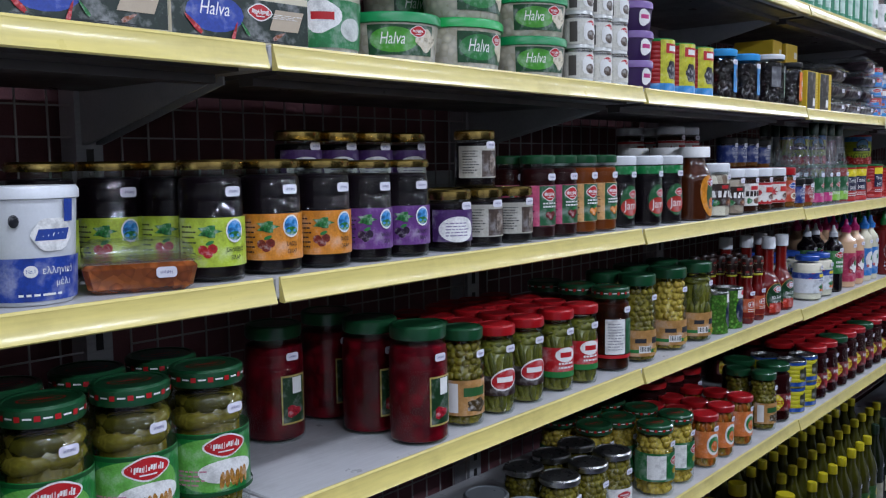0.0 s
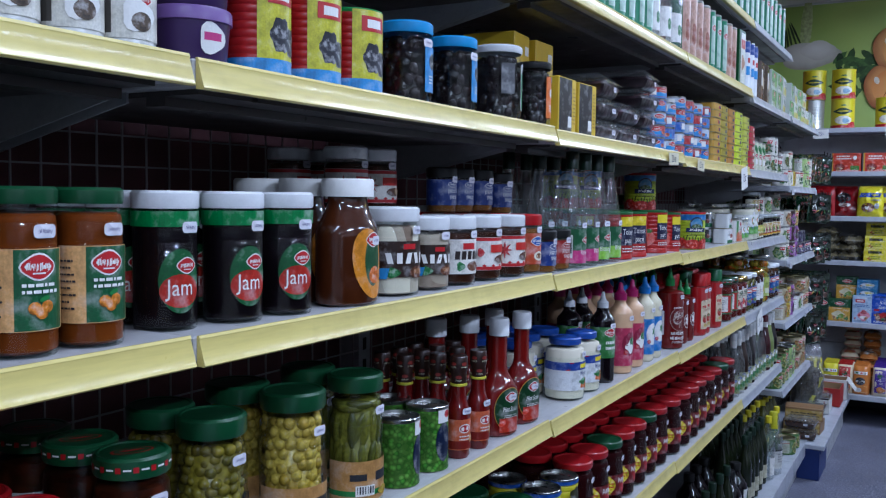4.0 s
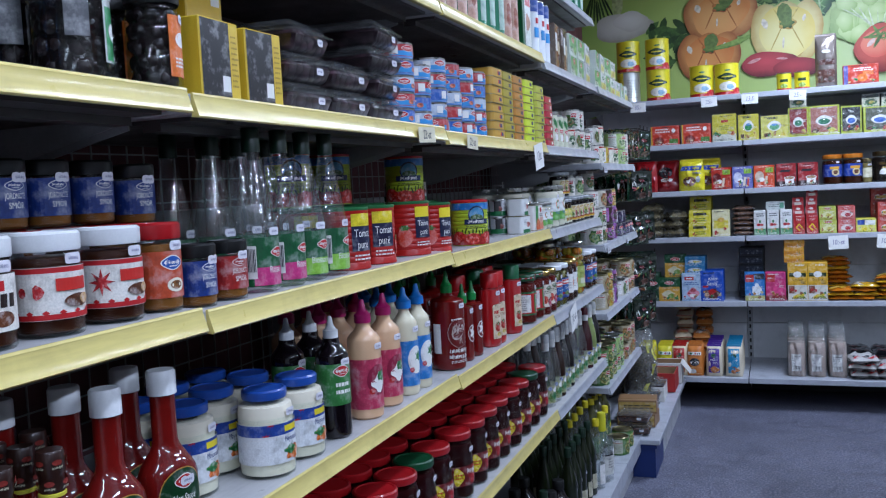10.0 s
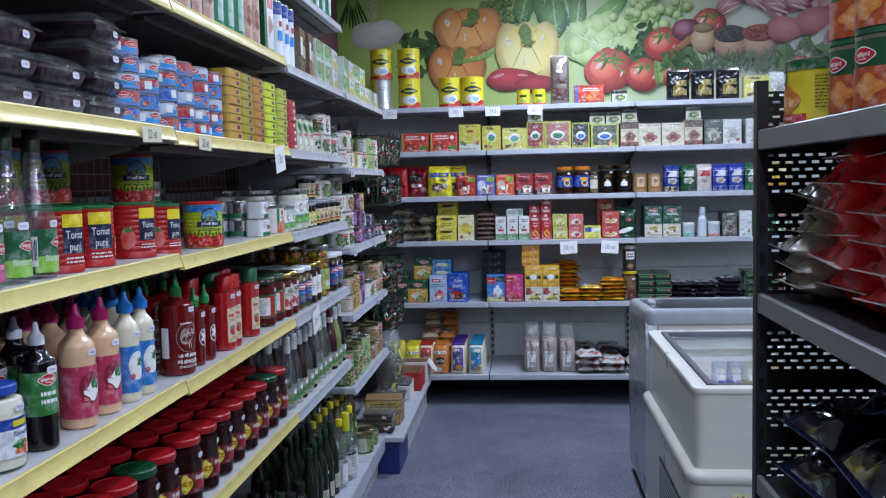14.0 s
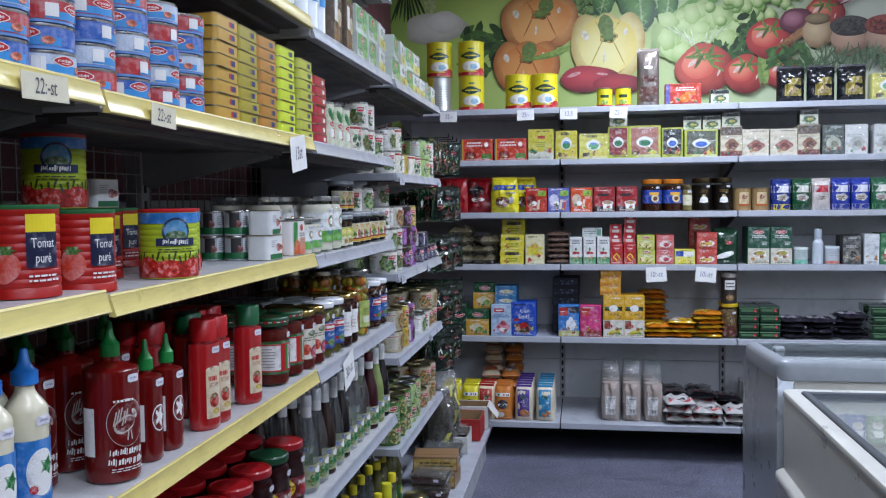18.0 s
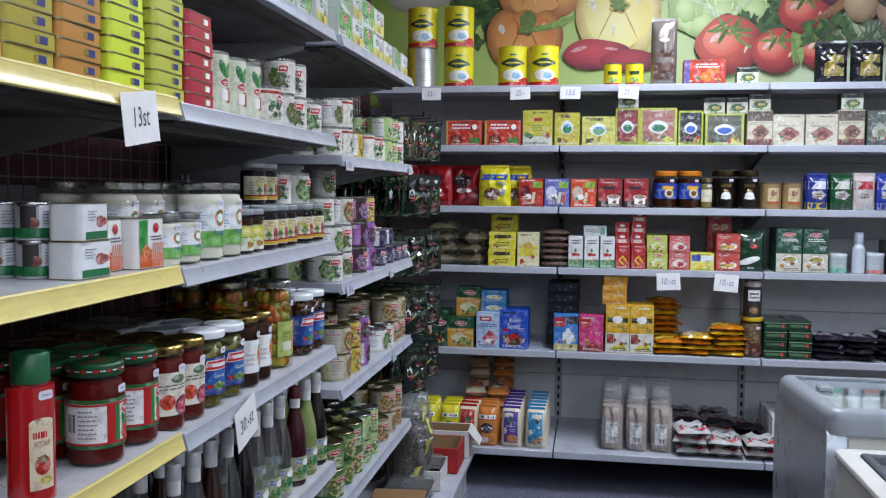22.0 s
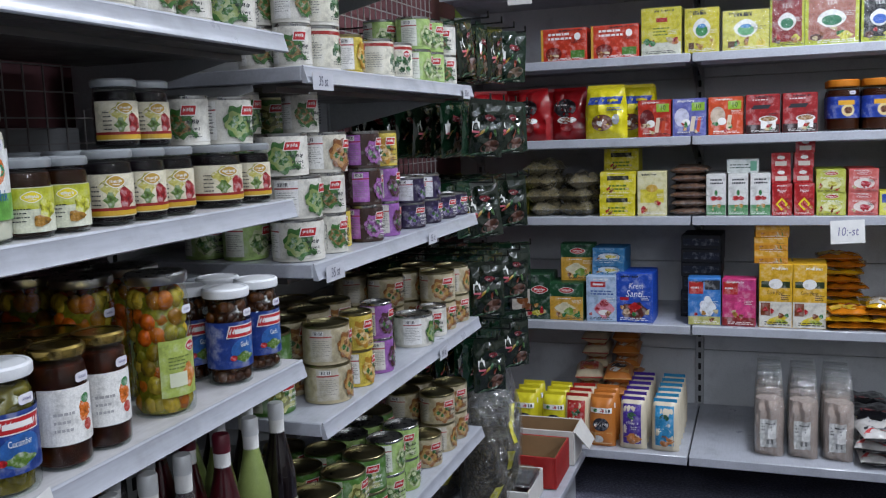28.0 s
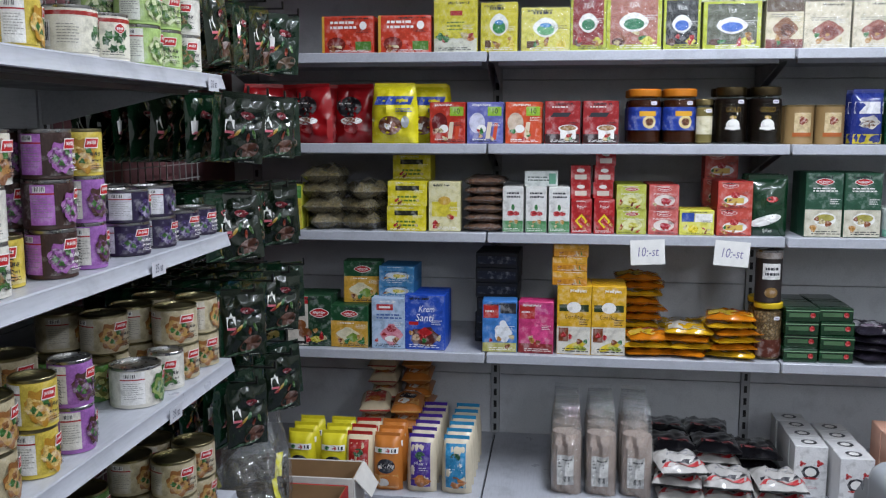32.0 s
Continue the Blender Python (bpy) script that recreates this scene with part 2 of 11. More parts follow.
def glass(tint, dust=0.0, rough=0.02, relief=0.0, ior=1.5, deep=0.006):
    """Thin clear glass or film: see-through with sharp gloss, a faint grey painted in for refracted light."""
    m = bpy.data.materials.new("clear_glass")
    m.use_nodes = True
    nt = m.node_tree
    nt.nodes.remove(nt.nodes["Principled BSDF"])
    out = nt.nodes["Material Output"]
    tr = node(nt, "ShaderNodeBsdfTransparent", Color=tint)
    gl = node(nt, "ShaderNodeBsdfGlossy", Roughness=rough)
    df = node(nt, "ShaderNodeBsdfDiffuse", Color=(0.75, 0.78, 0.78, 1))
    lw = node(nt, "ShaderNodeLayerWeight", Blend=0.5)
    pw = nt.nodes.new("ShaderNodeMath")
    pw.operation = "POWER"
    pw.inputs[1].default_value = 4.0
    fr = nt.nodes.new("ShaderNodeMath")
    fr.operation = "MULTIPLY_ADD"
    fr.inputs[1].default_value, fr.inputs[2].default_value = 0.6, ((ior - 1) / (ior + 1)) ** 2
    nt.links.new(lw.outputs["Facing"], pw.inputs[0])
    nt.links.new(pw.outputs[0], fr.inputs[0])
    m1, m2 = node(nt, "ShaderNodeMixShader", Fac=dust), nt.nodes.new("ShaderNodeMixShader")
    nt.links.new(tr.outputs[0], m1.inputs[1])
    nt.links.new(df.outputs[0], m1.inputs[2])
    nt.links.new(fr.outputs[0], m2.inputs[0])
    nt.links.new(m1.outputs[0], m2.inputs[1])
    nt.links.new(gl.outputs[0], m2.inputs[2])
    nt.links.new(m2.outputs[0], out.inputs[0])
    if relief:
        tc = nt.nodes.new("ShaderNodeTexCoord")
        nz = node(nt, "ShaderNodeTexNoise", Scale=relief, Detail=3.0)
        bn = node(nt, "ShaderNodeBump", Strength=0.5, Distance=deep)
        nt.links.new(tc.outputs["Object"], nz.inputs["Vector"])
        nt.links.new(nz.outputs[0], bn.inputs["Height"])
        nt.links.new(bn.outputs[0], gl.inputs["Normal"])
    return m


JARGLASS, WATERGLASS, FILM = glass((0.93, 0.96, 0.94, 1), 0.0, 0.015, 55.0, 1.5, 0.0012), glass((0.96, 0.98, 0.98, 1), 0.03, 0.02, 60.0, 1.9, 0.002), glass((0.96, 0.97, 0.97, 1), 0.035, 0.06, 45.0, 1.6)
CRINKLE = glass((0.95, 0.955, 0.95, 1), 0.05, 0.06, 34.0, 2.1, 0.014)


def mottled(m, strong):
    """The same ink as a printed picture: strong for food and fruit, faint for a label's ground."""
    key = ("m", m.name, strong)
    if key in CACHE or not m.name.startswith("paint_"):
        return CACHE.get(key, m)
    h = m.name[6:12]
    c = lin(h)
    if strong and min(c[:3]) > 0.55:
        return m
    o, nt, b = base_mat("ink_" + h, 0.36)
    tc = nt.nodes.new("ShaderNodeTexCoord")
    n1 = node(nt, "ShaderNodeTexNoise", Scale=110.0 if strong else 42.0, Detail=5.0, Roughness=0.6)
    n2 = node(nt, "ShaderNodeTexNoise", Scale=420.0, Detail=2.0)
    for n in (n1, n2):
        nt.links.new(tc.outputs["Object"], n.inputs["Vector"])
    k, w = (0.32, 0.42) if strong else (0.68, 0.26)
    dark = tuple(v * k for v in c[:3]) + (1,)
    light = tuple(v + (0.85 - v) * w for v in c[:3]) + (1,)
    col = ramp(nt, n1.outputs[0], [(0.34, dark), (0.5, c), (0.68, light)])
    col = mix_colour(nt, 1.0, col, ramp(nt, n2.outputs[0], [(0.3, grey(0.8)), (0.7, grey(1.0))]), "MULTIPLY")
    nt.links.new(col, b.inputs["Base Color"])
    CACHE[key] = o
    return o


DECK, STRIP_Y, STRIP_G = deck_mat("bcbbbc"), deck_mat("dccb78", "b09e58"), deck_mat("aaadb5", "7e8084")
for strip, gloss_of in ((STRIP_Y, 0.7), (STRIP_G, 0.25)):
    strip.node_tree.nodes["Principled BSDF"].inputs["Coat Weight"].default_value = gloss_of
    strip.node_tree.nodes["Principled BSDF"].inputs["Coat Roughness"].default_value = 0.16
FRAME = deck_mat("a9abad", "77777a")

# ---- helpers ----
SHARP = radians(38)


def mesh_of(name, verts, faces, mats, idx=None, smooth=True, creases=True):
    me = bpy.data.meshes.new(name)
    me.from_pydata(verts, [], faces)
    for m in (mats if isinstance(mats, (list, tuple)) else [mats]):
        me.materials.append(m)
    if idx:
        me.polygons.foreach_set("material_index", idx)
    if smooth:
        me.polygons.foreach_set("use_smooth", [True] * len(me.polygons))
        me.update()
        if creases:
            me.set_sharp_from_angle(angle=SHARP)
    me.update()
    return me


def part(name, me, parent=None, label="", at=None):
    ob = new(name, me)
    if parent:
        ob.parent = parent
    if at:
        ob.matrix_basis = at
    if label:
        tagged(ob, label)
    return ob


def lathe(name, prof, mat, seg=20, sx=1.0, sy=1.0, twist=0.0):
    verts, faces, rings = [], [], []
    for r, z in prof:
        if r < 1e-6:
            rings.append([len(verts)])
            verts.append((0, 0, z))
        else:
            rings.append(list(range(len(verts), len(verts) + seg)))
            verts += [(sx * r * math.cos(2 * math.pi * (i + 0.5) / seg), sy * r * math.sin(2 * math.pi * (i + 0.5) / seg), z) for i in range(seg)]
    for a, b in zip(rings, rings[1:]):
        for i in range(seg):
            j = (i + 1) % seg
            if len(a) == 1 and len(b) > 1:
                faces.append((a[0], b[j], b[i]))
            elif len(b) == 1 and len(a) > 1:
                faces.append((a[i], a[j], b[0]))
            elif len(a) > 1:
                faces.append((a[i], a[j], b[j], b[i]))
    return mesh_of(name, verts, faces, mat)


def join(name, chunks, mats, smooth=False, creases=True):
    """One mesh from (verts, faces, material index) chunks."""
    verts, faces, idx = [], [], []
    for v, f, k in chunks:
        o = len(verts)
        verts += v
        faces += [tuple(i + o for i in q) for q in f]
        idx += [k] * len(f)
    return mesh_of(name, verts, faces, mats, idx, smooth, creases)


def block(x0, x1, y0, y1, z0, z1, b=0.0, tx=0.0, ty=0.0):
    """Verts and faces of a box; b: chamfer of the upright edges and rims; tx, ty: how much the top is drawn in."""
    if b <= 0:
        v = [(x0, y0, z0), (x1, y0, z0), (x1, y1, z0), (x0, y1, z0), (x0 + tx, y0 + ty, z1), (x1 - tx, y0 + ty, z1), (x1 - tx, y1 - ty, z1), (x0 + tx, y1 - ty, z1)]
        return v, [(0, 3, 2, 1), (4, 5, 6, 7), (0, 1, 5, 4), (1, 2, 6, 5), (2, 3, 7, 6), (3, 0, 4, 7)]
    v, f = [], []
    for z, ins in ((z0, b), (z0 + b, 0), (z1 - b, 0), (z1, b)):
        k = (z - z0) / (z1 - z0)
        ax, bx, ay, by = x0 + ins + tx * k, x1 - ins - tx * k, y0 + ins + ty * k, y1 - ins - ty * k
        c = b if ins == 0 else b * 0.6
        v += [(ax + c, ay, z), (bx - c, ay, z), (bx, ay + c, z), (bx, by - c, z), (bx - c, by, z), (ax + c, by, z), (ax, by - c, z), (ax, ay + c, z)]
    for r in range(3):
        for i in range(8):
            j = (i + 1) % 8
            f.append((r * 8 + i, r * 8 + j, r * 8 + 8 + j, r * 8 + 8 + i))
    f += [tuple(range(7, -1, -1)), tuple(range(24, 32))]
    return v, f


def box_mesh(name, x0, x1, y0, y1, z0, z1, mat, b=0.0, tx=0.0, ty=0.0):
    v, f = block(x0, x1, y0, y1, z0, z1, b, tx, ty)
    return mesh_of(name, v, f, mat, None, b > 0)


WORDS = ["Halva", "Halawa", "Jam", "Mayonnaise", "KETCHUP", "Hot Sauce", "13st", "Corn Flour", "JORDNÖTS", "SMÖR", "Tomat", "puré", "Blossom", "Rose", "Cucumber",
         "Garlic", "DADEL", "VINDRUV", "SIRAP", "10:-st", "35 st", "30:-st", "13:5", "22:-st", "Spices", "GOLD", "kashk", "FAVA BEANS", "TEA", "3 in 1", "10", "No.1", "25:-", "Pepper", "Krem", "Santi", "35:-", "JOHANNESBRÖD", "ελληνικό", "μέλι"]


def glyphs():
    """Letters of all the words, as flat triangles of unit height."""
    made, obs = {}, []
    for w in WORDS:
        cu = bpy.data.curves.new("word", "FONT")
        cu.body, cu.size, cu.resolution_u, cu.align_x, cu.align_y = w, 1.0, 2, "CENTER", "CENTER"
        obs.append((w, new("word", cu)))
    dg = bpy.context.evaluated_depsgraph_get()
    for w, ob in obs:
        me = bpy.data.meshes.new_from_object(ob.evaluated_get(dg))
        made[w] = ([tuple(v.co[:2]) for v in me.vertices], [tuple(p.vertices) for p in me.polygons])
        bpy.data.meshes.remove(me)
    for w, ob in obs:
        cu = ob.data
        bpy.data.objects.remove(ob)
        bpy.data.curves.remove(cu)
    return made


GLYPH = glyphs()


class Art:
    """A printed label: pieces laid on a surface that at(s, z, lift) describes; s runs to the reader's right."""

    def __init__(self, at, step=0.0052):
        self.at, self.step, self.chunks, self.mats, self.n = at, step, [], [], 0

    def add(self, pts, faces, mat):
        if mat not in self.mats:
            self.mats.append(mat)
        self.n += 1
        d = 0.0004 + 0.00016 * self.n
        self.chunks.append(([self.at(s, z, d) for s, z in pts], faces, self.mats.index(mat)))
        return self

    def rect(self, s, z, w, h, mat, slant=0.0):
        n = max(1, int(w / self.step + 0.5))
        k = max(1, int(h / (self.step * 2.5) + 0.5))
        pts = [(s - w / 2 + w * i / n + slant * (j / k - 0.5), z - h / 2 + h * j / k) for j in range(k + 1) for i in range(n + 1)]
        fs = [(j * (n + 1) + i, j * (n + 1) + i + 1, (j + 1) * (n + 1) + i + 1, (j + 1) * (n + 1) + i) for j in range(k) for i in range(n)]
        return self.add(pts, fs, mottled(mat, False) if w * h > 0.0012 else mat)

    def many(self, quads, mat):
        """Short upright-sided strokes (s, z, w, h, slant) laid in one layer."""
        pts, fs = [], []
        for s, z, w, h, sl in quads:
            n = max(1, int(w / self.step + 0.5))
            o = len(pts)
            pts += [(s - w / 2 + w * i / n + sl * (j - 0.5), z + h * (j - 0.5)) for j in (0, 1) for i in range(n + 1)]
            fs += [(o + i, o + i + 1, o + n + 2 + i, o + n + 1 + i) for i in range(n)]
        return self.add(pts, fs, mat)

    def scrawl(self, s, z, w, h, mat, seed=1):
        """Lettering too small to read: a row of upright strokes of uneven height."""
        q, x, k = [], -w / 2, seed
        while x < w / 2 - w * 0.04:
            k = (k * 37 + 11) % 101
            bw = w * (0.022 + 0.045 * (k % 5) / 4)
            q.append((s + x + bw / 2, z + h * 0.12 * ((k % 7) / 3 - 1), bw, h * (0.45 + 0.5 * (k % 11) / 10), h * 0.08))
            x += bw + w * (0.018 if k % 5 else 0.05)
        return self.many(q, mat)

    def round_rect(self, s, z, w, h, mat, k=0.32):
        pts, c = [(s, z)], min(w, h) * k
        for qx, qz, a0 in ((1, 1, 0), (-1, 1, 90), (-1, -1, 180), (1, -1, 270)):
            for i in range(4):
                a = radians(a0 + 30 * i)
                pts.append((s + qx * (w / 2 - c) + c * math.cos(a), z + qz * (h / 2 - c) + c * math.sin(a)))
        n = len(pts) - 1
        return self.add(pts, [(0, 1 + i, 1 + (i + 1) % n) for i in range(n)], mat)

    def oval(self, s, z, w, h, mat, n=14, lobes=0, amp=0.0, rot=0.0, plain=False):
        if w * h > 0.00008 and not plain:
            mat = mottled(mat, w * h < 0.0014)
        if n > 8 and self.step < 0.02:
            n = max(n, int(2.6 * max(w, h) / self.step))
        m = max(1, int(max(w, h) / 2 / self.step))
        pts = [(s, z)]
        for q in range(1, m + 1):
            for i in range(n):
                a = 2 * math.pi * i / n
                r = (1 + amp * math.cos(lobes * a)) * q / m
                x, y = r * w / 2 * math.cos(a), r * h / 2 * math.sin(a)
                pts.append((s + x * math.cos(rot) - y * math.sin(rot), z + x * math.sin(rot) + y * math.cos(rot)))
        fs = [(0, 1 + i, 1 + (i + 1) % n) for i in range(n)]
        for q in range(m - 1):
            o = 1 + q * n
            fs += [(o + i, o + n + i, o + n + (i + 1) % n, o + (i + 1) % n) for i in range(n)]
        return self.add(pts, fs, mat)

    def word(self, w, s, z, size, mat, squeeze=1.0, slant=0.0):
        v, f = GLYPH[w]
        return self.add([(s + x * size * squeeze + slant * y * size, z + y * size) for x, y in v], f, mat)

    def bars(self, s, z, w, h, n, mat, k=0.45):
        q = []
        for i in range(n):
            x, e, j = -w / 2, w * (0.2 + 0.3 * ((i * 7 + n) % 5) / 4), i * 13 + n
            while x < e:
                j = (j * 29 + 7) % 97
                bw = w * (0.08 + 0.16 * (j % 9) / 8)
                q.append((s + x + bw / 2, z + h / 2 - (i + 0.5) * h / n, bw, h / n * k, 0.0))
                x += bw + w * 0.045
        return self.many(q, mat)

    def code(self, s, z, w, h, mat=None):
        self.rect(s, z, w, h, PAPER)
        for i in range(7):
            self.rect(s - w * 0.4 + i * w * 0.13, z + h * 0.06, w * (0.03 + 0.05 * ((i * 3) % 4) / 3), h * 0.7, mat or INK)
        return self

    def logo(self, s, z, w, h, mat=None, edge=None):
        """A brand's mark as a plain oval with a lighter bar."""
        self.oval(s, z, w * 1.1, h * 1.16, edge or PAPER, 20, 4, 0.06)
        self.oval(s, z, w, h, mat or RED, 20, 4, 0.06, plain=True)
        self.scrawl(s, z + h * 0.02, w * 0.74, h * 0.36, edge or PAPER, int(w * 9000))
        return self.rect(s, z - h * 0.28, w * 0.4, h * 0.07, edge or PAPER)

    def put(self, parent, name="label", label=""):
        return part(name, join(name, self.chunks, self.mats, False), parent, label)


def round_at(r, z0=0.0):
    return lambda s, z, d: ((r + d) * math.sin(s / r), -(r + d) * math.cos(s / r), z0 + z)


def flat_at(y, z0=0.0):
    return lambda s, z, d: (s, -(y + d), z0 + z)


def sticker(parent, at, s, z, w=0.023, h=0.0125):
    a = Art(at, 0.01)
    a.n = 7
    a.round_rect(s, z, w, h, paint("dcdae2", 0.5)).scrawl(s, z, w * 0.62, h * 0.34, paint("8a88a4"), 5)
    return a.put(parent, "price_sticker", "small white price sticker")


KIND, SIZE = {}, {}


def stock(kind, w, d, h, label, category, group=""):
    """Registers a builder of one kind of goods; it is run once, when first placed."""
    def keep(fn):
        SIZE[kind] = (w, d, h)
        KIND[kind] = dict(fn=fn, label=label, category=category, group=group or "shelf goods", made=None)
        return fn
    return keep


def place(kind, m):
    k = KIND[kind]
    if k["made"] is None:
        ob = k["fn"](kind.split("__")[0])
        tagged(ob, k["label"], k["category"], k["group"])
        ob.matrix_basis = m
        k["made"] = ob
        return ob
    return copy_thing(k["made"], m)

# ---- structure ----
LEFT, RIGHT, SOUTH, NORTH = -1.50, 3.4, -3.0, 8.40
MAROON = paint("8c5a5e", 0.75, vary=0.5, scale=5.0, bump=0.3)
WALL = paint("c9ccca", 0.6, vary=0.08, scale=4.0)

DULL = paint("cfccc6", 0.7, vary=0.3, scale=3.0)


def structure(name, me, label):
    return tagged(part(name, me), label, "", "", "structure")


structure("floor", box_mesh("floor", LEFT, RIGHT, SOUTH, NORTH, -0.1, 0, floor_mat()), "blue-grey speckled vinyl shop floor, scuffed")
structure("ceiling", box_mesh("ceiling", LEFT, RIGHT, SOUTH, NORTH, CEIL, CEIL + 0.1, paint("dcdcd8", 0.8, vary=0.05)), "plain off-white shop ceiling")
structure("wall_west", box_mesh("wall_west", LEFT - 0.15, LEFT, SOUTH, NORTH, 0, CEIL, MAROON), "dark maroon wall behind the wire mesh")
structure("wall_north", box_mesh("wall_north", LEFT - 0.15, RIGHT + 0.15, NORTH, NORTH + 0.15, 0, CEIL, WALL), "pale grey back wall")
structure("wall_east", box_mesh("wall_east", RIGHT, RIGHT + 0.15, SOUTH, NORTH, 0, CEIL, DULL), "dull grey-brown side wall")
structure("wall_south", box_mesh("wall_south", LEFT - 0.15, RIGHT + 0.15, SOUTH - 0.15, SOUTH, 0, CEIL, DULL), "dull grey-brown wall")

for fx, fy in FIXTURES:
    root = tagged(part("ceiling_light", box_mesh("housing", -0.1, 0.1, -0.75, 0.75, CEIL - 0.07, CEIL - 0.002, WHITE, 0.006)), "unseen white ceiling light with a long tube", "lamp", "ceiling lights")
    root.matrix_basis = pose(fx, fy, 0)
    glow, nt, b = base_mat("tube_glow", 0.5)
    b.inputs["Emission Color"].default_value, b.inputs["Emission Strength"].default_value = (0.94, 0.97, 1, 1), 6.0
    part("tube", box_mesh("tube", -0.05, 0.05, -0.7, 0.7, CEIL - 0.09, CEIL - 0.0705, glow, 0.008), root)

# left-hand gondola: strip heights of the bays
YB = [-0.22, 0.79, 1.77, 2.758, 3.755, 4.77, 5.79, 6.83, 7.72]
FX = -0.926
DROP = [0.010, 0.010, 0.008, 0.003, -0.005, -0.012, 0.0, 0.0]
ROWS_L = {"J1": 1.643, "J2": 1.347, "J3": 1.045, "J4": 0.706, "T": 1.945, "TT": 2.215, "C1": 1.925, "C2": 1.580, "C3": 1.204, "C5": 0.887, "C6": 0.540}
BAY_ROWS = [["J1", "J2", "J3", "J4", "T", "TT"]] * 6 + [["C1", "C2", "C3", "C5", "C6"]]
BASE_Z, BASE_X = 0.205, -0.865


def bay_of(y):
    return max(i for i in range(8) if y >= YB[i] or i == 0)


def top_of(row, y):
    if row == "base":
        return BASE_Z
    k = 0 if row[0] == "C" else DROP[bay_of(y)] if row[0] == "J" else (-0.02 if y > YB[5] and row == "T" else 0)
    return ROWS_L[row] + k + 0.0165


def slotted_post(name, x, y, z1, wx, wy, face, parent=None):
    """Steel upright with its column of bracket slots on the side that face names."""
    chunks = [(*block(x - wx / 2, x + wx / 2, y - wy / 2, y + wy / 2, 0.0, z1), 0)]
    z = 0.12
    while z < z1 - 0.05:
        if face == "x":
            chunks.append((*block(x + wx / 2 - 0.002, x + wx / 2 + 0.0012, y - 0.006, y + 0.006, z, z + 0.028), 1))
        else:
            chunks.append((*block(x - 0.006, x + 0.006, y - wy / 2 - 0.0012, y - wy / 2 + 0.002, z, z + 0.028), 1))
        z += 0.05
    return part(name, join(name, chunks, [FRAME, BLACK]), parent)


def rods(x, y0, y1, z0, z1, py, pz, r=0.0014):
    chunks = []
    for i in range(int((y1 - y0) / py) + 1):
        chunks.append((*block(x - r, x + r, y0 + i * py - r, y0 + i * py + r, z0, z1), 0))
    for i in range(int((z1 - z0) / pz) + 1):
        chunks.append((*block(x + r, x + 3 * r, y0, y1, z0 + i * pz - r, z0 + i * pz + r), 0))
    return chunks


def bracket(x0, x1, y, z, sgn=1):
    """Pressed steel bracket plate under a shelf end."""
    t = 0.0015
    v = [(x0, y - t, z), (x1, y - t, z), (x1, y - t, z - 0.012), (x0 + 0.02, y - t, z - 0.085), (x0, y - t, z - 0.085)]
    v += [(a, y + t, c) for a, b, c in v]
    return v, [(0, 1, 2, 3, 4), (9, 8, 7, 6, 5)] + [(i, i + 5, (i + 1) % 5 + 5, (i + 1) % 5) for i in range(5)]


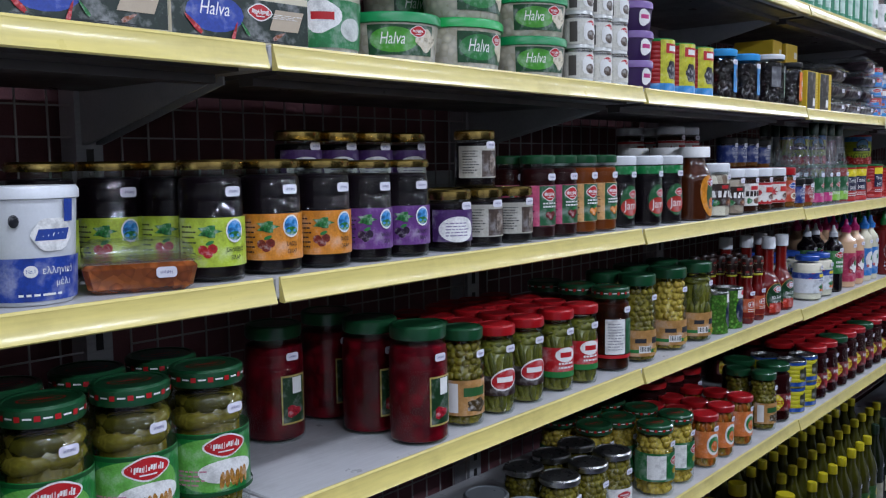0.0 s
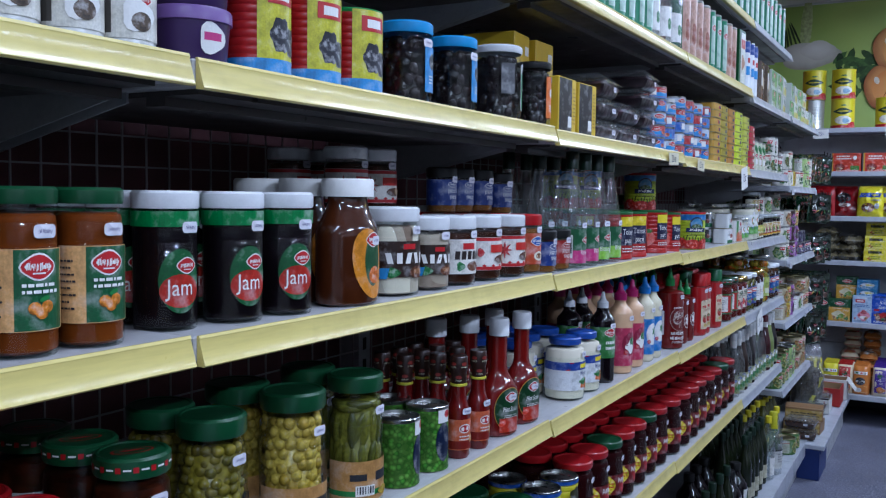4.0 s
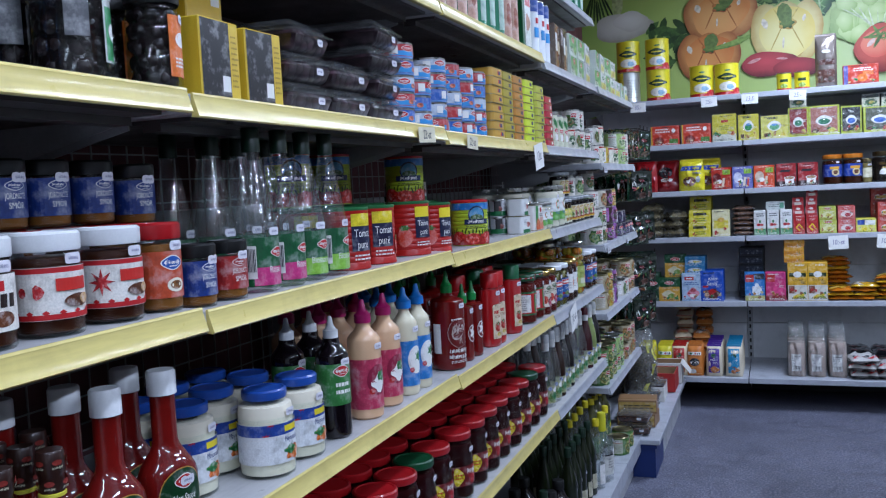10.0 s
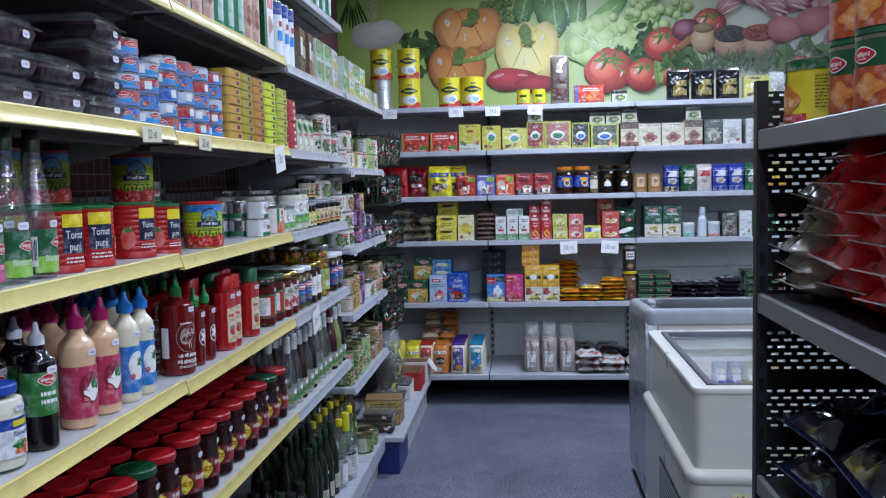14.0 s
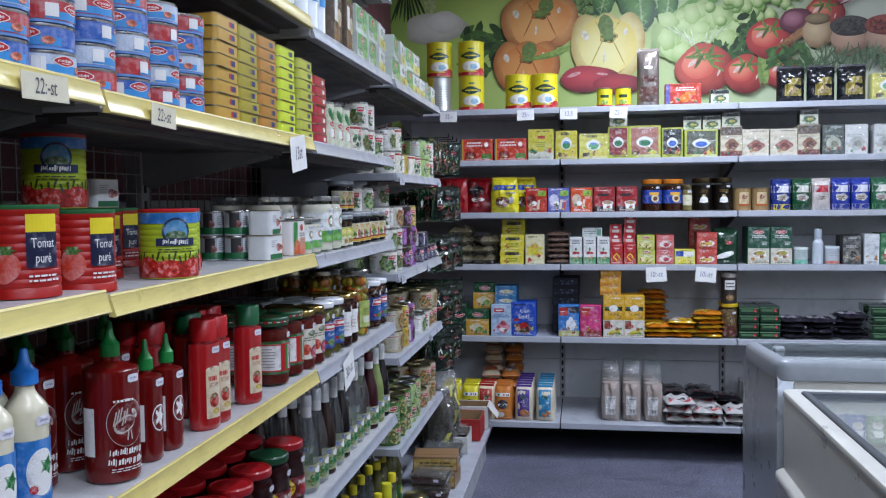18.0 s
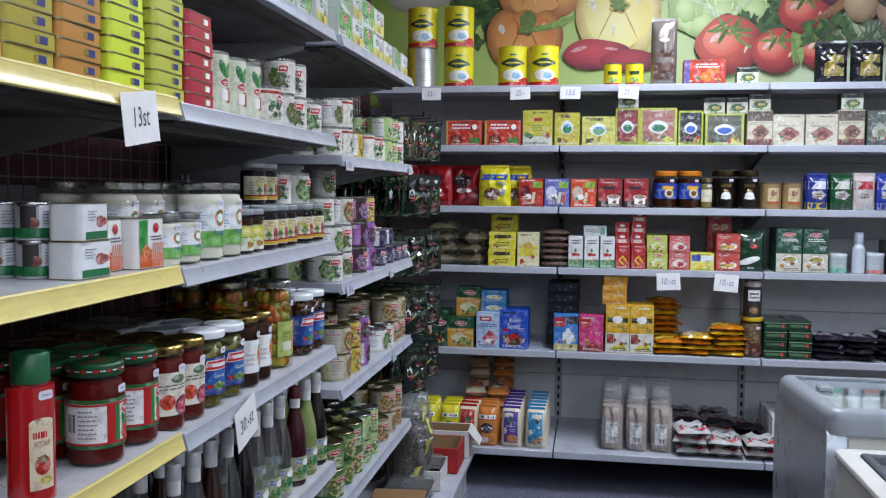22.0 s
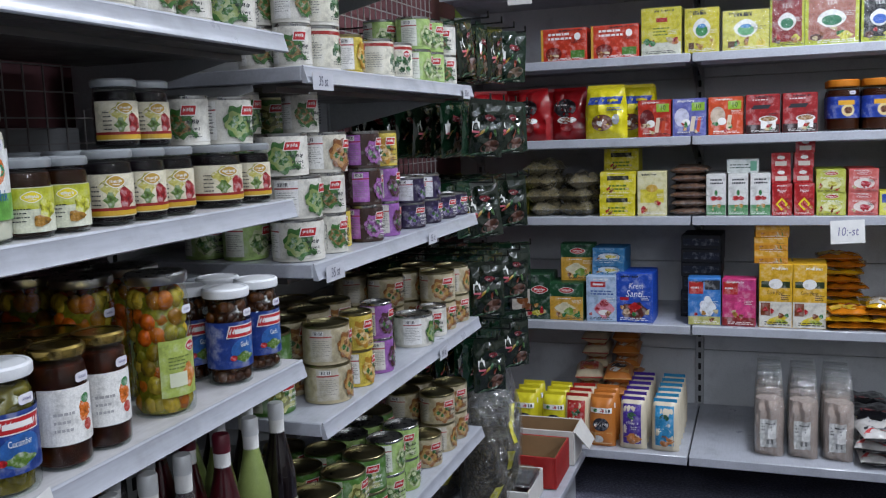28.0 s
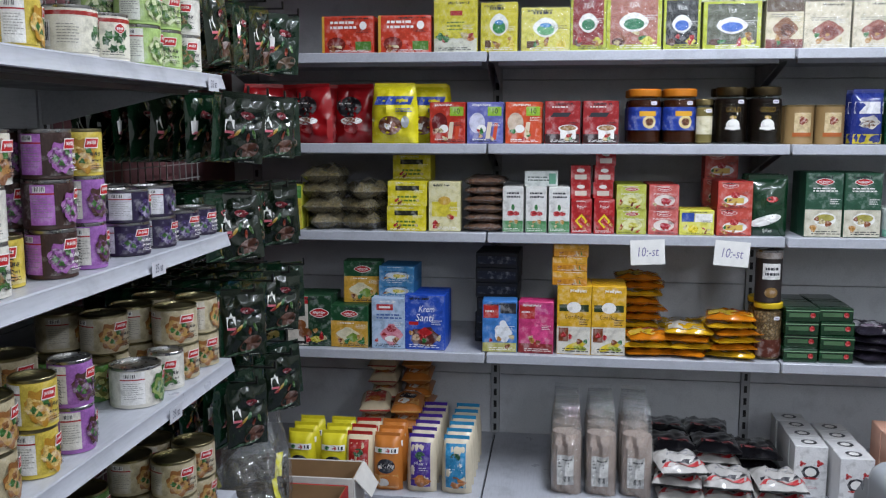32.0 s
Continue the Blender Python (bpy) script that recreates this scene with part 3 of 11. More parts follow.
# dusty brown shelf undersides, colour darkened further for the shade beneath the boards
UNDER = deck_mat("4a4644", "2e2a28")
WIRE = paint("aaa6a4", 0.4, 0.2)
random.seed(4)
for i, rows in enumerate(BAY_ROWS):
    y0, y1 = YB[i], YB[i + 1]
    back = -1.40
    root = tagged(new("gondola_bay"), "grey steel wall shelving bay with loaded shelves" if i > 4 else "steel wall shelving bay with yellow price strips", "shelving", "left shelving run")
    root.matrix_basis = pose(0, y0, 0)
    L0 = y1 - y0
    slotted_post("upright", back - 0.02, 0.0, 2.35, 0.05, 0.045, "x", root)
    if i == 6:
        slotted_post("upright", back - 0.02, L0, 2.35, 0.05, 0.045, "x", root)
    if i < 6:
        part("wire_mesh", join("wire_mesh", rods(back + 0.004, 0.0567 if i < 3 else 0.03, L0 - 0.03, 0.2354, 2.3, 0.0493, 0.0493), [WIRE]), root, "welded wire mesh back")
        part("rail", box_mesh("rail", back - 0.06, back - 0.03, 0.03, L0 - 0.03, 1.43, 1.5, FRAME, 0.003), root)
    else:
        for k in range(5):
            part("back_panel", box_mesh("back_panel", back - 0.012, back, 0.024, L0 - 0.024, 0.2 + 0.4 * k, 0.597 + 0.4 * k, FRAME), root)
    for rname in rows:
        mid = (y0 + y1) / 2
        zt = top_of(rname, mid)
        yellow = i < 5
        fx, LS = FX, L0 - (0.055 if i == 5 else 0.0)
        v, f = block(back + 0.008, fx - 0.0095, 0.003, LS - 0.003, zt - 0.028, zt, 0.002)
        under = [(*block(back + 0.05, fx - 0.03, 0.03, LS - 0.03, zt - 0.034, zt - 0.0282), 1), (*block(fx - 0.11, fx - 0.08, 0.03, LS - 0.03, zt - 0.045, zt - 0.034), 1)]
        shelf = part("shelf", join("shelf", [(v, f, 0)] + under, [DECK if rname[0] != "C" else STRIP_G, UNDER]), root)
        lip = [(fx - 0.009, zt + 0.001), (fx - 0.006, zt + 0.0012), (fx - 0.0045, zt - 0.002), (fx - 0.0052, zt - 0.004), (fx + 0.0024, zt - 0.029), (fx + 0.0035, zt - 0.031), (fx + 0.001, zt - 0.033), (fx - 0.009, zt - 0.032)]
        n = len(lip)
        vv = [(x, 0.006, z) for x, z in lip] + [(x, LS - 0.006, z) for x, z in lip]
        ff = [(k, (k + 1) % n, (k + 1) % n + n, k + n) for k in range(n)] + [tuple(range(n - 1, -1, -1)), tuple(range(n, 2 * n))]
        part("price_strip", mesh_of("price_strip", vv, ff, STRIP_Y if yellow else STRIP_G), shelf, "pale yellow price strip" if yellow else "light grey price strip")
        for yy in (0.012, LS - 0.012):
            part("bracket", mesh_of("bracket", *bracket(back + 0.006, fx - 0.12, yy, zt - 0.030), FRAME, None, False), root)
    deck = part("base_deck", join("base_deck", [(*block(back, BASE_X, 0.002, L0 - 0.002, BASE_Z - 0.03, BASE_Z, 0.002), 0), (*block(BASE_X - 0.004, BASE_X + 0.003, 0.004, L0 - 0.004, BASE_Z - 0.075, BASE_Z + 0.003, 0.002), 0)], [STRIP_G]), root)
    part("kick_plate", box_mesh("kick_plate", BASE_X - 0.05, BASE_X - 0.04, 0.002, L0 - 0.002, 0.004, BASE_Z - 0.03, FRAME), root)

# bolted steel bracket on an upright
root = tagged(part("steel_bracket", mesh_of("steel_bracket", [(x, y, z) for x in (-1.394, -1.384) for y, z in ((0.748, 1.525), (0.802, 1.525), (0.802, 1.425), (0.785, 1.425), (0.748, 1.47))], [(0, 1, 2, 3, 4), (9, 8, 7, 6, 5)] + [(i, i + 5, (i + 1) % 5 + 5, (i + 1) % 5) for i in range(5)], deck_mat("b4b7ba", "8a8c8e"), None, False)), "grey steel bracket bolted to a shelving upright", "bracket")
part("arm", mesh_of("arm", [(x, y, z) for x, y, z in ((-1.384, 0.775, 1.485), (-1.384, 0.775, 1.46), (-1.20, 0.66, 1.45), (-1.20, 0.66, 1.43))] + [(x + 0.004, y, z) for x, y, z in ((-1.384, 0.779, 1.485), (-1.384, 0.779, 1.46), (-1.20, 0.664, 1.45), (-1.20, 0.664, 1.43))], [(0, 1, 3, 2), (6, 7, 5, 4), (0, 2, 6, 4), (1, 5, 7, 3), (2, 3, 7, 6), (0, 4, 5, 1)], deck_mat("b4b7ba", "8a8c8e"), None, False), root)
for yy in (0.765, 0.785):
    part("bolt", lathe("bolt", [(0.005, 0), (0.005, 0.004), (0.003, 0.005), (0, 0.005)], STEEL, 8), root, "", pose(-1.384, yy, 1.508, 0, 90, 0))

# corner panel with pegs
root = tagged(part("peg_panel", join("peg_panel", rods(-1.40, 6.87, 7.78, 0.3, 2.3, 0.05, 0.05, 0.0018), [WIRE])), "wire mesh corner panel carrying pegs", "display panel")
for z in (1.80, 1.555, 1.305, 1.055, 0.81):
    for y in (6.92, 7.07, 7.22, 7.37):
        part("peg", join("peg", [(*block(-1.398, -0.90, y - 0.0025, y + 0.0025, z, z + 0.005), 0), (*block(-0.904, -0.899, y - 0.0025, y + 0.0025, z, z + 0.022), 0)], [BLACK]), root)

# back shelving
XB = [-1.375, -0.375, 0.627, 1.63]
ROWS_B = {"B1": 2.012, "B2": 1.712, "B3": 1.402, "B4": 1.094, "B5": 0.667, "B6": 0.196}
BY = {"B1": 7.81, "B2": 7.81, "B3": 7.81, "B4": 7.81, "B5": 7.795, "B6": 7.635}
PANEL = deck_mat("d4d7da", "9fa2a6")
for i in range(3):
    x0, x1 = XB[i], XB[i + 1]
    L0 = x1 - x0
    root = tagged(new("wall_shelving"), "light grey steel wall shelving bay full of dry goods", "shelving", "back shelving run")
    root.matrix_basis = pose(x0, 0, 0)
    seams = [0.10, 0.46, 0.86, 1.26, 1.66, 2.03]
    for a, b in zip(seams, seams[1:]):
        part("panel", box_mesh("panel", 0.018, L0 - 0.018, 8.335, 8.35, a, b - 0.003, PANEL, 0.001), root)
    slotted_post("upright", 0.0, 8.34, 2.04, 0.034, 0.036, "y", root)
    if i == 2:
        slotted_post("upright", L0, 8.34, 2.04, 0.034, 0.036, "y", root)
    for r, z in ROWS_B.items():
        zt, yf = z + 0.015, BY[r]
        ch = [(*block(0.003, L0 - 0.003, yf + 0.006, 8.325, zt - 0.026, zt, 0.002), 0), (*block(0.03, L0 - 0.03, yf + 0.1, yf + 0.13, zt - 0.04, zt - 0.026), 0)]
        shelf = part("shelf", join("shelf", ch, [STRIP_G]), root)
        part("price_strip", box_mesh("price_strip", 0.004, L0 - 0.004, yf - 0.004, yf + 0.0055, zt - 0.033, zt + 0.001, STRIP_G, 0.002), shelf)
        if r != "B6":
            for xx in (0.014, L0 - 0.014):
                v, f = bracket(0, 0.34, 0, 0)
                part("bracket", mesh_of("bracket", [(xx + b, 8.322 - a, zt - 0.027 + c) for a, b, c in v], f, FRAME, None, False), root)
    # plate set far back, black to stand in for the shade under the bottom shelf
    part("kick_plate", box_mesh("kick_plate", 0.002, L0 - 0.002, 8.22, 8.23, 0.004, 0.168, BLACK), root)

# mural above the shelving
mur, nt, b = base_mat("mural_ground", 0.45)
tc = nt.nodes.new("ShaderNodeTexCoord")
sp = nt.nodes.new("ShaderNodeSeparateXYZ")
nt.links.new(tc.outputs["Generated"], sp.inputs[0])
nz = node(nt, "ShaderNodeTexNoise", Scale=2.2, Detail=4.0)
nt.links.new(tc.outputs["Object"], nz.inputs["Vector"])
ma = nt.nodes.new("ShaderNodeMath")
ma.operation = "MULTIPLY_ADD"
ma.inputs[1].default_value = 0.22
nt.links.new(nz.outputs[0], ma.inputs[0])
nt.links.new(sp.outputs[0], ma.inputs[2])
nt.links.new(ramp(nt, ma.outputs[0], [(0.08, soft("9cc447")), (0.22, soft("bcd660")), (0.42, soft("b4cc70")), (0.62, soft("cfdcb0")), (0.85, soft("dcd6ce"))]), b.inputs["Base Color"])
mural = tagged(part("mural", box_mesh("mural", -1.498, 3.39, 8.385, 8.399, 1.98, 3.0, mur)), "wall mural printed with vegetables, spices and meat on green", "mural")


def blob(cx, cz, rx, rz, light, dark, lobes=0, amp=0.0, rot=0.0, name="print", n=28, cxm=0.42, czm=0.62):
    global LAYER
    LAYER += 1
    pts = [(0, 0, 0)]
    for i in range(n):
        a = 2 * math.pi * i / n
        r = 1 + amp * math.cos(lobes * a) + 0.02 * math.sin(5 * a + cx * 9)
        x, z = rx * r * math.cos(a), rz * r * math.sin(a)
        pts.append((x * math.cos(rot) - z * math.sin(rot), 0, x * math.sin(rot) + z * math.cos(rot)))
    me = mesh_of(name, pts, [(0, 1 + i, 1 + (i + 1) % n) for i in range(n)], print_mat(light, dark, cxm, czm), None, False)
    return part(name, me, mural, "", pose(cx, 8.384 - 0.00012 * LAYER, cz))


LAYER = 0
random.seed(11)


def strokes(items, light, dark, name="leaf_print"):
    """Many thin printed leaves or lines in one flat layer: (x, z, half length, half width, turn)."""
    global LAYER
    LAYER += 1
    v, f = [], []
    for k, (x, z, a, b, r) in enumerate(items):
        o = len(v)
        c, s_ = math.cos(r), math.sin(r)
        for u, w in ((-1, 0), (-0.5, 0.8), (0.2, 1), (0.75, 0.6), (1, 0), (0.75, -0.6), (0.2, -1), (-0.5, -0.8)):
            v.append((x + u * a * c - w * b * s_, -0.00001 * k, z + u * a * s_ + w * b * c))
        f.append(tuple(range(o, o + 8)))
    ob = part(name, mesh_of(name, v, f, leaf_mat(light, dark), None, False), mural, "", pose(0, 8.384 - 0.00012 * LAYER, 0))
    LAYER += len(items) // 12
    return ob


def leaf_mat(light, dark):
    """Printed foliage: each leaf its own shade, streaked."""
    key = ("l", light, dark)
    if key not in CACHE:
        m, nt, b = base_mat("foliage_print", 0.5)
        geo, tc = nt.nodes.new("ShaderNodeNewGeometry"), nt.nodes.new("ShaderNodeTexCoord")
        nz = node(nt, "ShaderNodeTexNoise", Scale=40.0, Detail=4.0)
        nt.links.new(tc.outputs["Object"], nz.inputs["Vector"])
        col = ramp(nt, geo.outputs["Random Per Island"], [(0.0, soft(dark)), (1.0, soft(light))])
        nt.links.new(mix_colour(nt, 1.0, col, ramp(nt, nz.outputs[0], [(0.35, grey(0.6)), (0.65, grey(1.0))]), "MULTIPLY"), b.inputs["Base Color"])
        CACHE[key] = m
    return CACHE[key]


def scatter(x, z, w, h, n, a, b, light, dark, turn=(0, 6.28), name="leaf_print"):
    R = random.uniform
    return strokes([(x + R(-w, w), z + R(-h, h), a * R(0.6, 1.2), b * R(0.6, 1.2), R(*turn)) for k in range(n)], light, dark, name)


def pepper(x, z, rx, rz, light, mid, dark, stem):
    """A bell pepper: four swelling lobes round a hollow with its stalk, wet highlights."""
    for dx, kx, rr in ((-0.5, 0.52, 0.14), (0.5, 0.52, -0.14), (0.0, 0.6, 0.0)):
        blob(x + dx * rx, z - 0.03 * rz, kx * rx, 0.97 * rz, light, dark, 0, 0, rr, cxm=0.5 - 0.12 * dx, czm=0.55)
    blob(x, z - 0.02 * rz, 0.8 * rx, 0.86 * rz, light, mid, 3, 0.04, 0.3, cxm=0.4, czm=0.4)
    strokes([(x + q * 0.3 * rx, z - 0.2 * rz, 0.5 * rz, 0.02 * rx, 1.57 + 0.45 * q) for q in (-1, 1)] + [(x + q * 0.24 * rx, z + 0.55 * rz, 0.26 * rz, 0.022 * rx, 1.57 - 0.6 * q) for q in (-1, 1)], mid, dark, "crease_print")
    blob(x + 0.02 * rx, z + 0.26 * rz, 0.25 * rx, 0.2 * rz, mid, dark, 5, 0.12)
    blob(x + 0.02 * rx, z + 0.26 * rz, 0.19 * rx, 0.16 * rz, "7d9a3c", "33521c", 6, 0.2)
    strokes([(x + stem * 0.16 * rx, z + 0.56 * rz, 0.36 * rz, 0.05, 1.57 - 0.5 * stem)], "8fae4e", "4c6a24", "stalk_print")
    for spot in [(x - 0.62 * rx, z + 0.3 * rz, 0.18 * rz, 0.09 * rx, 1.9), (x + 0.5 * rx, z + 0.38 * rz, 0.12 * rz, 0.05 * rx, 1.3), (x - 0.1 * rx, z - 0.35 * rz, 0.2 * rz, 0.03 * rx, 1.5)]:
        strokes([spot], "fff8e8", "fdeccc", "highlight_print")


def tomato(x, z, s, light="dc5a40", dark="7c1612"):
    blob(x, z, 0.14 * s, 0.125 * s, light, dark, 4, 0.03)
    blob(x - 0.03 * s, z + 0.02 * s, 0.08 * s, 0.07 * s, "ee8a66", light, 0, 0)
    strokes([(x + 0.05 * s * math.cos(k * 1.05), z + 0.06 * s + 0.02 * s * math.sin(k * 1.05), 0.05 * s, 0.009 * s, k * 1.05) for k in range(6)], "7aa03c", "3a5c1e")
    for spot in [(x - 0.06 * s, z + 0.03 * s, 0.03 * s, 0.012 * s, 0.8), (x + 0.07 * s, z - 0.02 * s, 0.02 * s, 0.006 * s, 1.2)]:
        strokes([spot], "ffe8dc", "f4b8a0", "highlight_print")


# stalk and mushroom at the edge, broccoli and dark leaves behind the peppers
strokes([(-1.24 + 0.012 * k, 2.86, 0.2, 0.03, 1.5 + 0.02 * k) for k in range(3)], "dcebA0", "b4d060", "stalk_print")
strokes([(-1.46 + 0.02 * k, 2.76 + 0.03 * math.sin(k), 0.11, 0.008, 1.2 + 0.1 * k) for k in range(9)], "4a6a28", "20381a")
blob(-1.2, 2.62, 0.21, 0.1, "eceadc", "b0aa98", 3, 0.1)
blob(-1.14, 2.66, 0.12, 0.07, "f6f4ea", "cfcabc", 4, 0.08)
scatter(-0.84, 2.46, 0.16, 0.14, 70, 0.055, 0.024, "5f8a38", "1c3d18")
for k in range(70):
    blob(-0.30 + random.gauss(0, 0.07), 2.76 + random.gauss(0, 0.055), 0.026, 0.024, "7da24a", "2a4c1c", 6, 0.12, k, n=14)
for x, z, r, w_, ln in ((-0.1, 2.79, -0.25, 0.075, 0.14), (0.05, 2.84, 0.02, 0.09, 0.2), (0.2, 2.82, 0.2, 0.08, 0.2), (0.12, 2.70, 0.1, 0.09, 0.15), (0.29, 2.72, -0.12, 0.06, 0.18)):
    blob(x, z, w_, ln, "6fa648", "1f4a1e", 9, 0.05, r)
    strokes([(x - math.sin(r) * (q * 0.05 - 0.1), z - 0.12 + 0.05 * q, 0.05, 0.005, r + 1.57 + sg * 0.9) for q in range(6) for sg in (-1, 1)], "96c46a", "4d8436", "vein_print")
    strokes([(x, z, ln * 0.9, 0.007, r + 1.57)], "c3dc98", "b0d080", "vein_print")
for k in range(5):
    blob(0.34 + 0.045 * k, 2.6 + 0.035 * k, 0.16, 0.06, "8cc058", "3f7a2c", 5, 0.06, 0.65)
strokes([(0.34 + 0.05 * k, 2.6 + 0.035 * k, 0.12, 0.006, 0.65) for k in range(4)], "cfe6a4", "a6cc78", "vein_print")
pepper(-0.515, 2.64, 0.245, 0.165, "f4b45c", "e08a2c", "9a4c12", 1.0)
pepper(-0.60, 2.36, 0.21, 0.165, "f0a448", "d87a20", "8e420e", 0.5)
strokes([(-0.50 + 0.03 * k, 2.41 + 0.01 * k, 0.13, 0.016, 0.12 + 0.06 * k) for k in range(4)], "9cc04a", "4c701f", "stalk_print")
pepper(-0.085, 2.47, 0.225, 0.215, "f8f0a0", "ecd45c", "b8902a", -0.3)
blob(-0.2, 2.26, 0.19, 0.085, "cc3a44", "5e0c1a", 3, 0.05)
blob(-0.02, 2.22, 0.15, 0.07, "b82c38", "5a0a16", 2, 0.05)
for spot in [(-0.3, 2.29, 0.05, 0.012, 0.3), (-0.12, 2.29, 0.04, 0.008, -0.1)]:
    strokes([spot], "f4b8b4", "e88a88", "highlight_print")
# cabbage, grapes, tomatoes
blob(0.48, 2.50, 0.3, 0.19, "c4d884", "6c9440", 7, 0.06)
for k in range(36):
    a_, q_ = random.uniform(0, 6.28), random.uniform(0, 1) ** 0.5
    blob(0.48 + 0.26 * q_ * math.cos(a_), 2.51 + 0.16 * q_ * math.sin(a_), 0.07, 0.05, "cfe296", "9cbc60", 5, 0.1, k, n=18)
strokes([(0.48 + 0.03 * k, 2.44 + 0.02 * abs(k), 0.12, 0.005, 1.57 - 0.25 * k) for k in range(-4, 5)], "eef6cc", "d0e4a0", "vein_print")
for k in range(64):
    blob(0.8 + random.gauss(0, 0.11), 2.74 + random.gauss(0, 0.06) - 0.04 * (k % 3), 0.034, 0.035, "d8e89c", "6f9a3c", n=16, cxm=0.36, czm=0.7)
for k in range(8):
    blob(0.88 + random.gauss(0, 0.03), 2.56 + random.gauss(0, 0.035), 0.034, 0.034, "dcea9c", "789e40", n=16, cxm=0.36, czm=0.7)
scatter(0.62, 2.4, 0.16, 0.05, 40, 0.06, 0.02, "4f7a34", "1a3814")
scatter(0.78, 2.5, 0.05, 0.12, 26, 0.06, 0.02, "4f7a34", "1a3814")
tomato(0.51, 2.30, 1.25)
strokes([(0.46 + 0.05 * k, 2.40 - 0.012 * k * k, 0.08, 0.007, 0.5 - 0.35 * k) for k in range(4)], "7aa03c", "45641e")
tomato(0.76, 2.26, 0.95, "d04838", "741414")
tomato(0.98, 2.26, 0.8, "c83a34", "6c1212")
strokes([(0.85 + 0.012 * k, 2.31, 0.13, 0.022, 1.55 + 0.06 * k) for k in range(3)], "9cbc54", "4a7028", "stalk_print")
tomato(0.9, 2.47, 1.0, "cc4238", "7c1818")
tomato(1.22, 2.61, 0.85, "d04c3c", "7c1818")
blob(1.06, 2.57, 0.1, 0.085, "8e4a5c", "3c1422", 2, 0.05)
blob(1.04, 2.58, 0.06, 0.055, "b87a88", "6a2c3c", 2, 0.05)
# spices, cinnamon, herbs and meat
strokes([(1.04 + 0.03 * k, 2.47 + 0.022 * k, 0.15, 0.02, 0.5) for k in range(4)], "b8824c", "6a3e1e", "cinnamon_print")
blob(1.18, 2.5, 0.085, 0.1, "d4b88a", "84643c", 2, 0.04)
blob(1.18, 2.58, 0.075, 0.035, "a08a60", "5c4828")
for x, c, d in ((1.37, "5e5850", "221c18"), (1.57, "b4523c", "64201a")):
    blob(x, 2.45, 0.115, 0.1, "ccA484", "7c5640")
    blob(x, 2.53, 0.12, 0.062, c, d)
    scatter(x, 2.53, 0.085, 0.035, 120, 0.012, 0.01, c, d, name="pepper_print")
scatter(1.45, 2.33, 0.36, 0.05, 130, 0.075, 0.005, "7d9c68", "34502c", (0.4, 2.2), "herb_print")
scatter(1.02, 2.36, 0.12, 0.06, 40, 0.045, 0.014, "5a8838", "24451a")
for k in range(34):
    x, z, r = 1.28 + random.uniform(0.0, 0.85), 2.77 + random.uniform(-0.11, 0.16), random.uniform(-0.9, 0.9)
    blob(x, z, 0.1, 0.05, "d49a96", "7c2c34", 3, 0.12, r, n=18)
    strokes([(x + 0.02, z - 0.03, 0.08, 0.009, r), (x - 0.01, z + 0.012, 0.07, 0.005, r + 0.3), (x + 0.03, z + 0.01, 0.05, 0.004, r - 0.3)], "f4e4dc", "e8c4bc", "fat_print")
scatter(1.95, 2.34, 0.25, 0.12, 90, 0.06, 0.02, "6f9a4a", "2f5424")
for k in range(8):
    blob(1.75 + 0.2 * k, 2.55 + 0.06 * math.sin(k * 1.9), 0.14, 0.09, "c87a78", "7a2a34", 3, 0.1, 0.4 * k, n=18)
tomato(1.86, 2.24, 0.9)

# ---- freezers, black gondola, floor boxes ----
FWHITE, FGREY, SILVER = paint("d8d6cc", 0.3, vary=0.12, scale=6.0), paint("8e9398", 0.35, vary=0.1), paint("b4bac0", 0.28, 0.35, vary=0.2, scale=5.0)


def rounded_ring(x0, x1, y0, y1, radius, prof, tilt=0.0):
    """Loft of rounded rectangles, one for each (inset, z) of the profile."""
    v, f, n = [], [], 7
    for ins, z in prof:
        r = max(radius - ins, 0.006)
        for cx, cy, a0 in ((x1 - ins - r, y1 - ins - r, 0), (x0 + ins + r, y1 - ins - r, 90), (x0 + ins + r, y0 + ins + r, 180), (x1 - ins - r, y0 + ins + r, 270)):
            for k in range(n):
                t = math.radians(a0 + 90 * k / (n - 1))
                y = cy + r * math.sin(t)
                v.append((cx + r * math.cos(t), y, z + tilt * (y - y0) / (y1 - y0)))
    m = 4 * n
    for j in range(len(prof) - 1):
        for k in range(m):
            f.append((j * m + k, j * m + (k + 1) % m, (j + 1) * m + (k + 1) % m, (j + 1) * m + k))
    return v, f


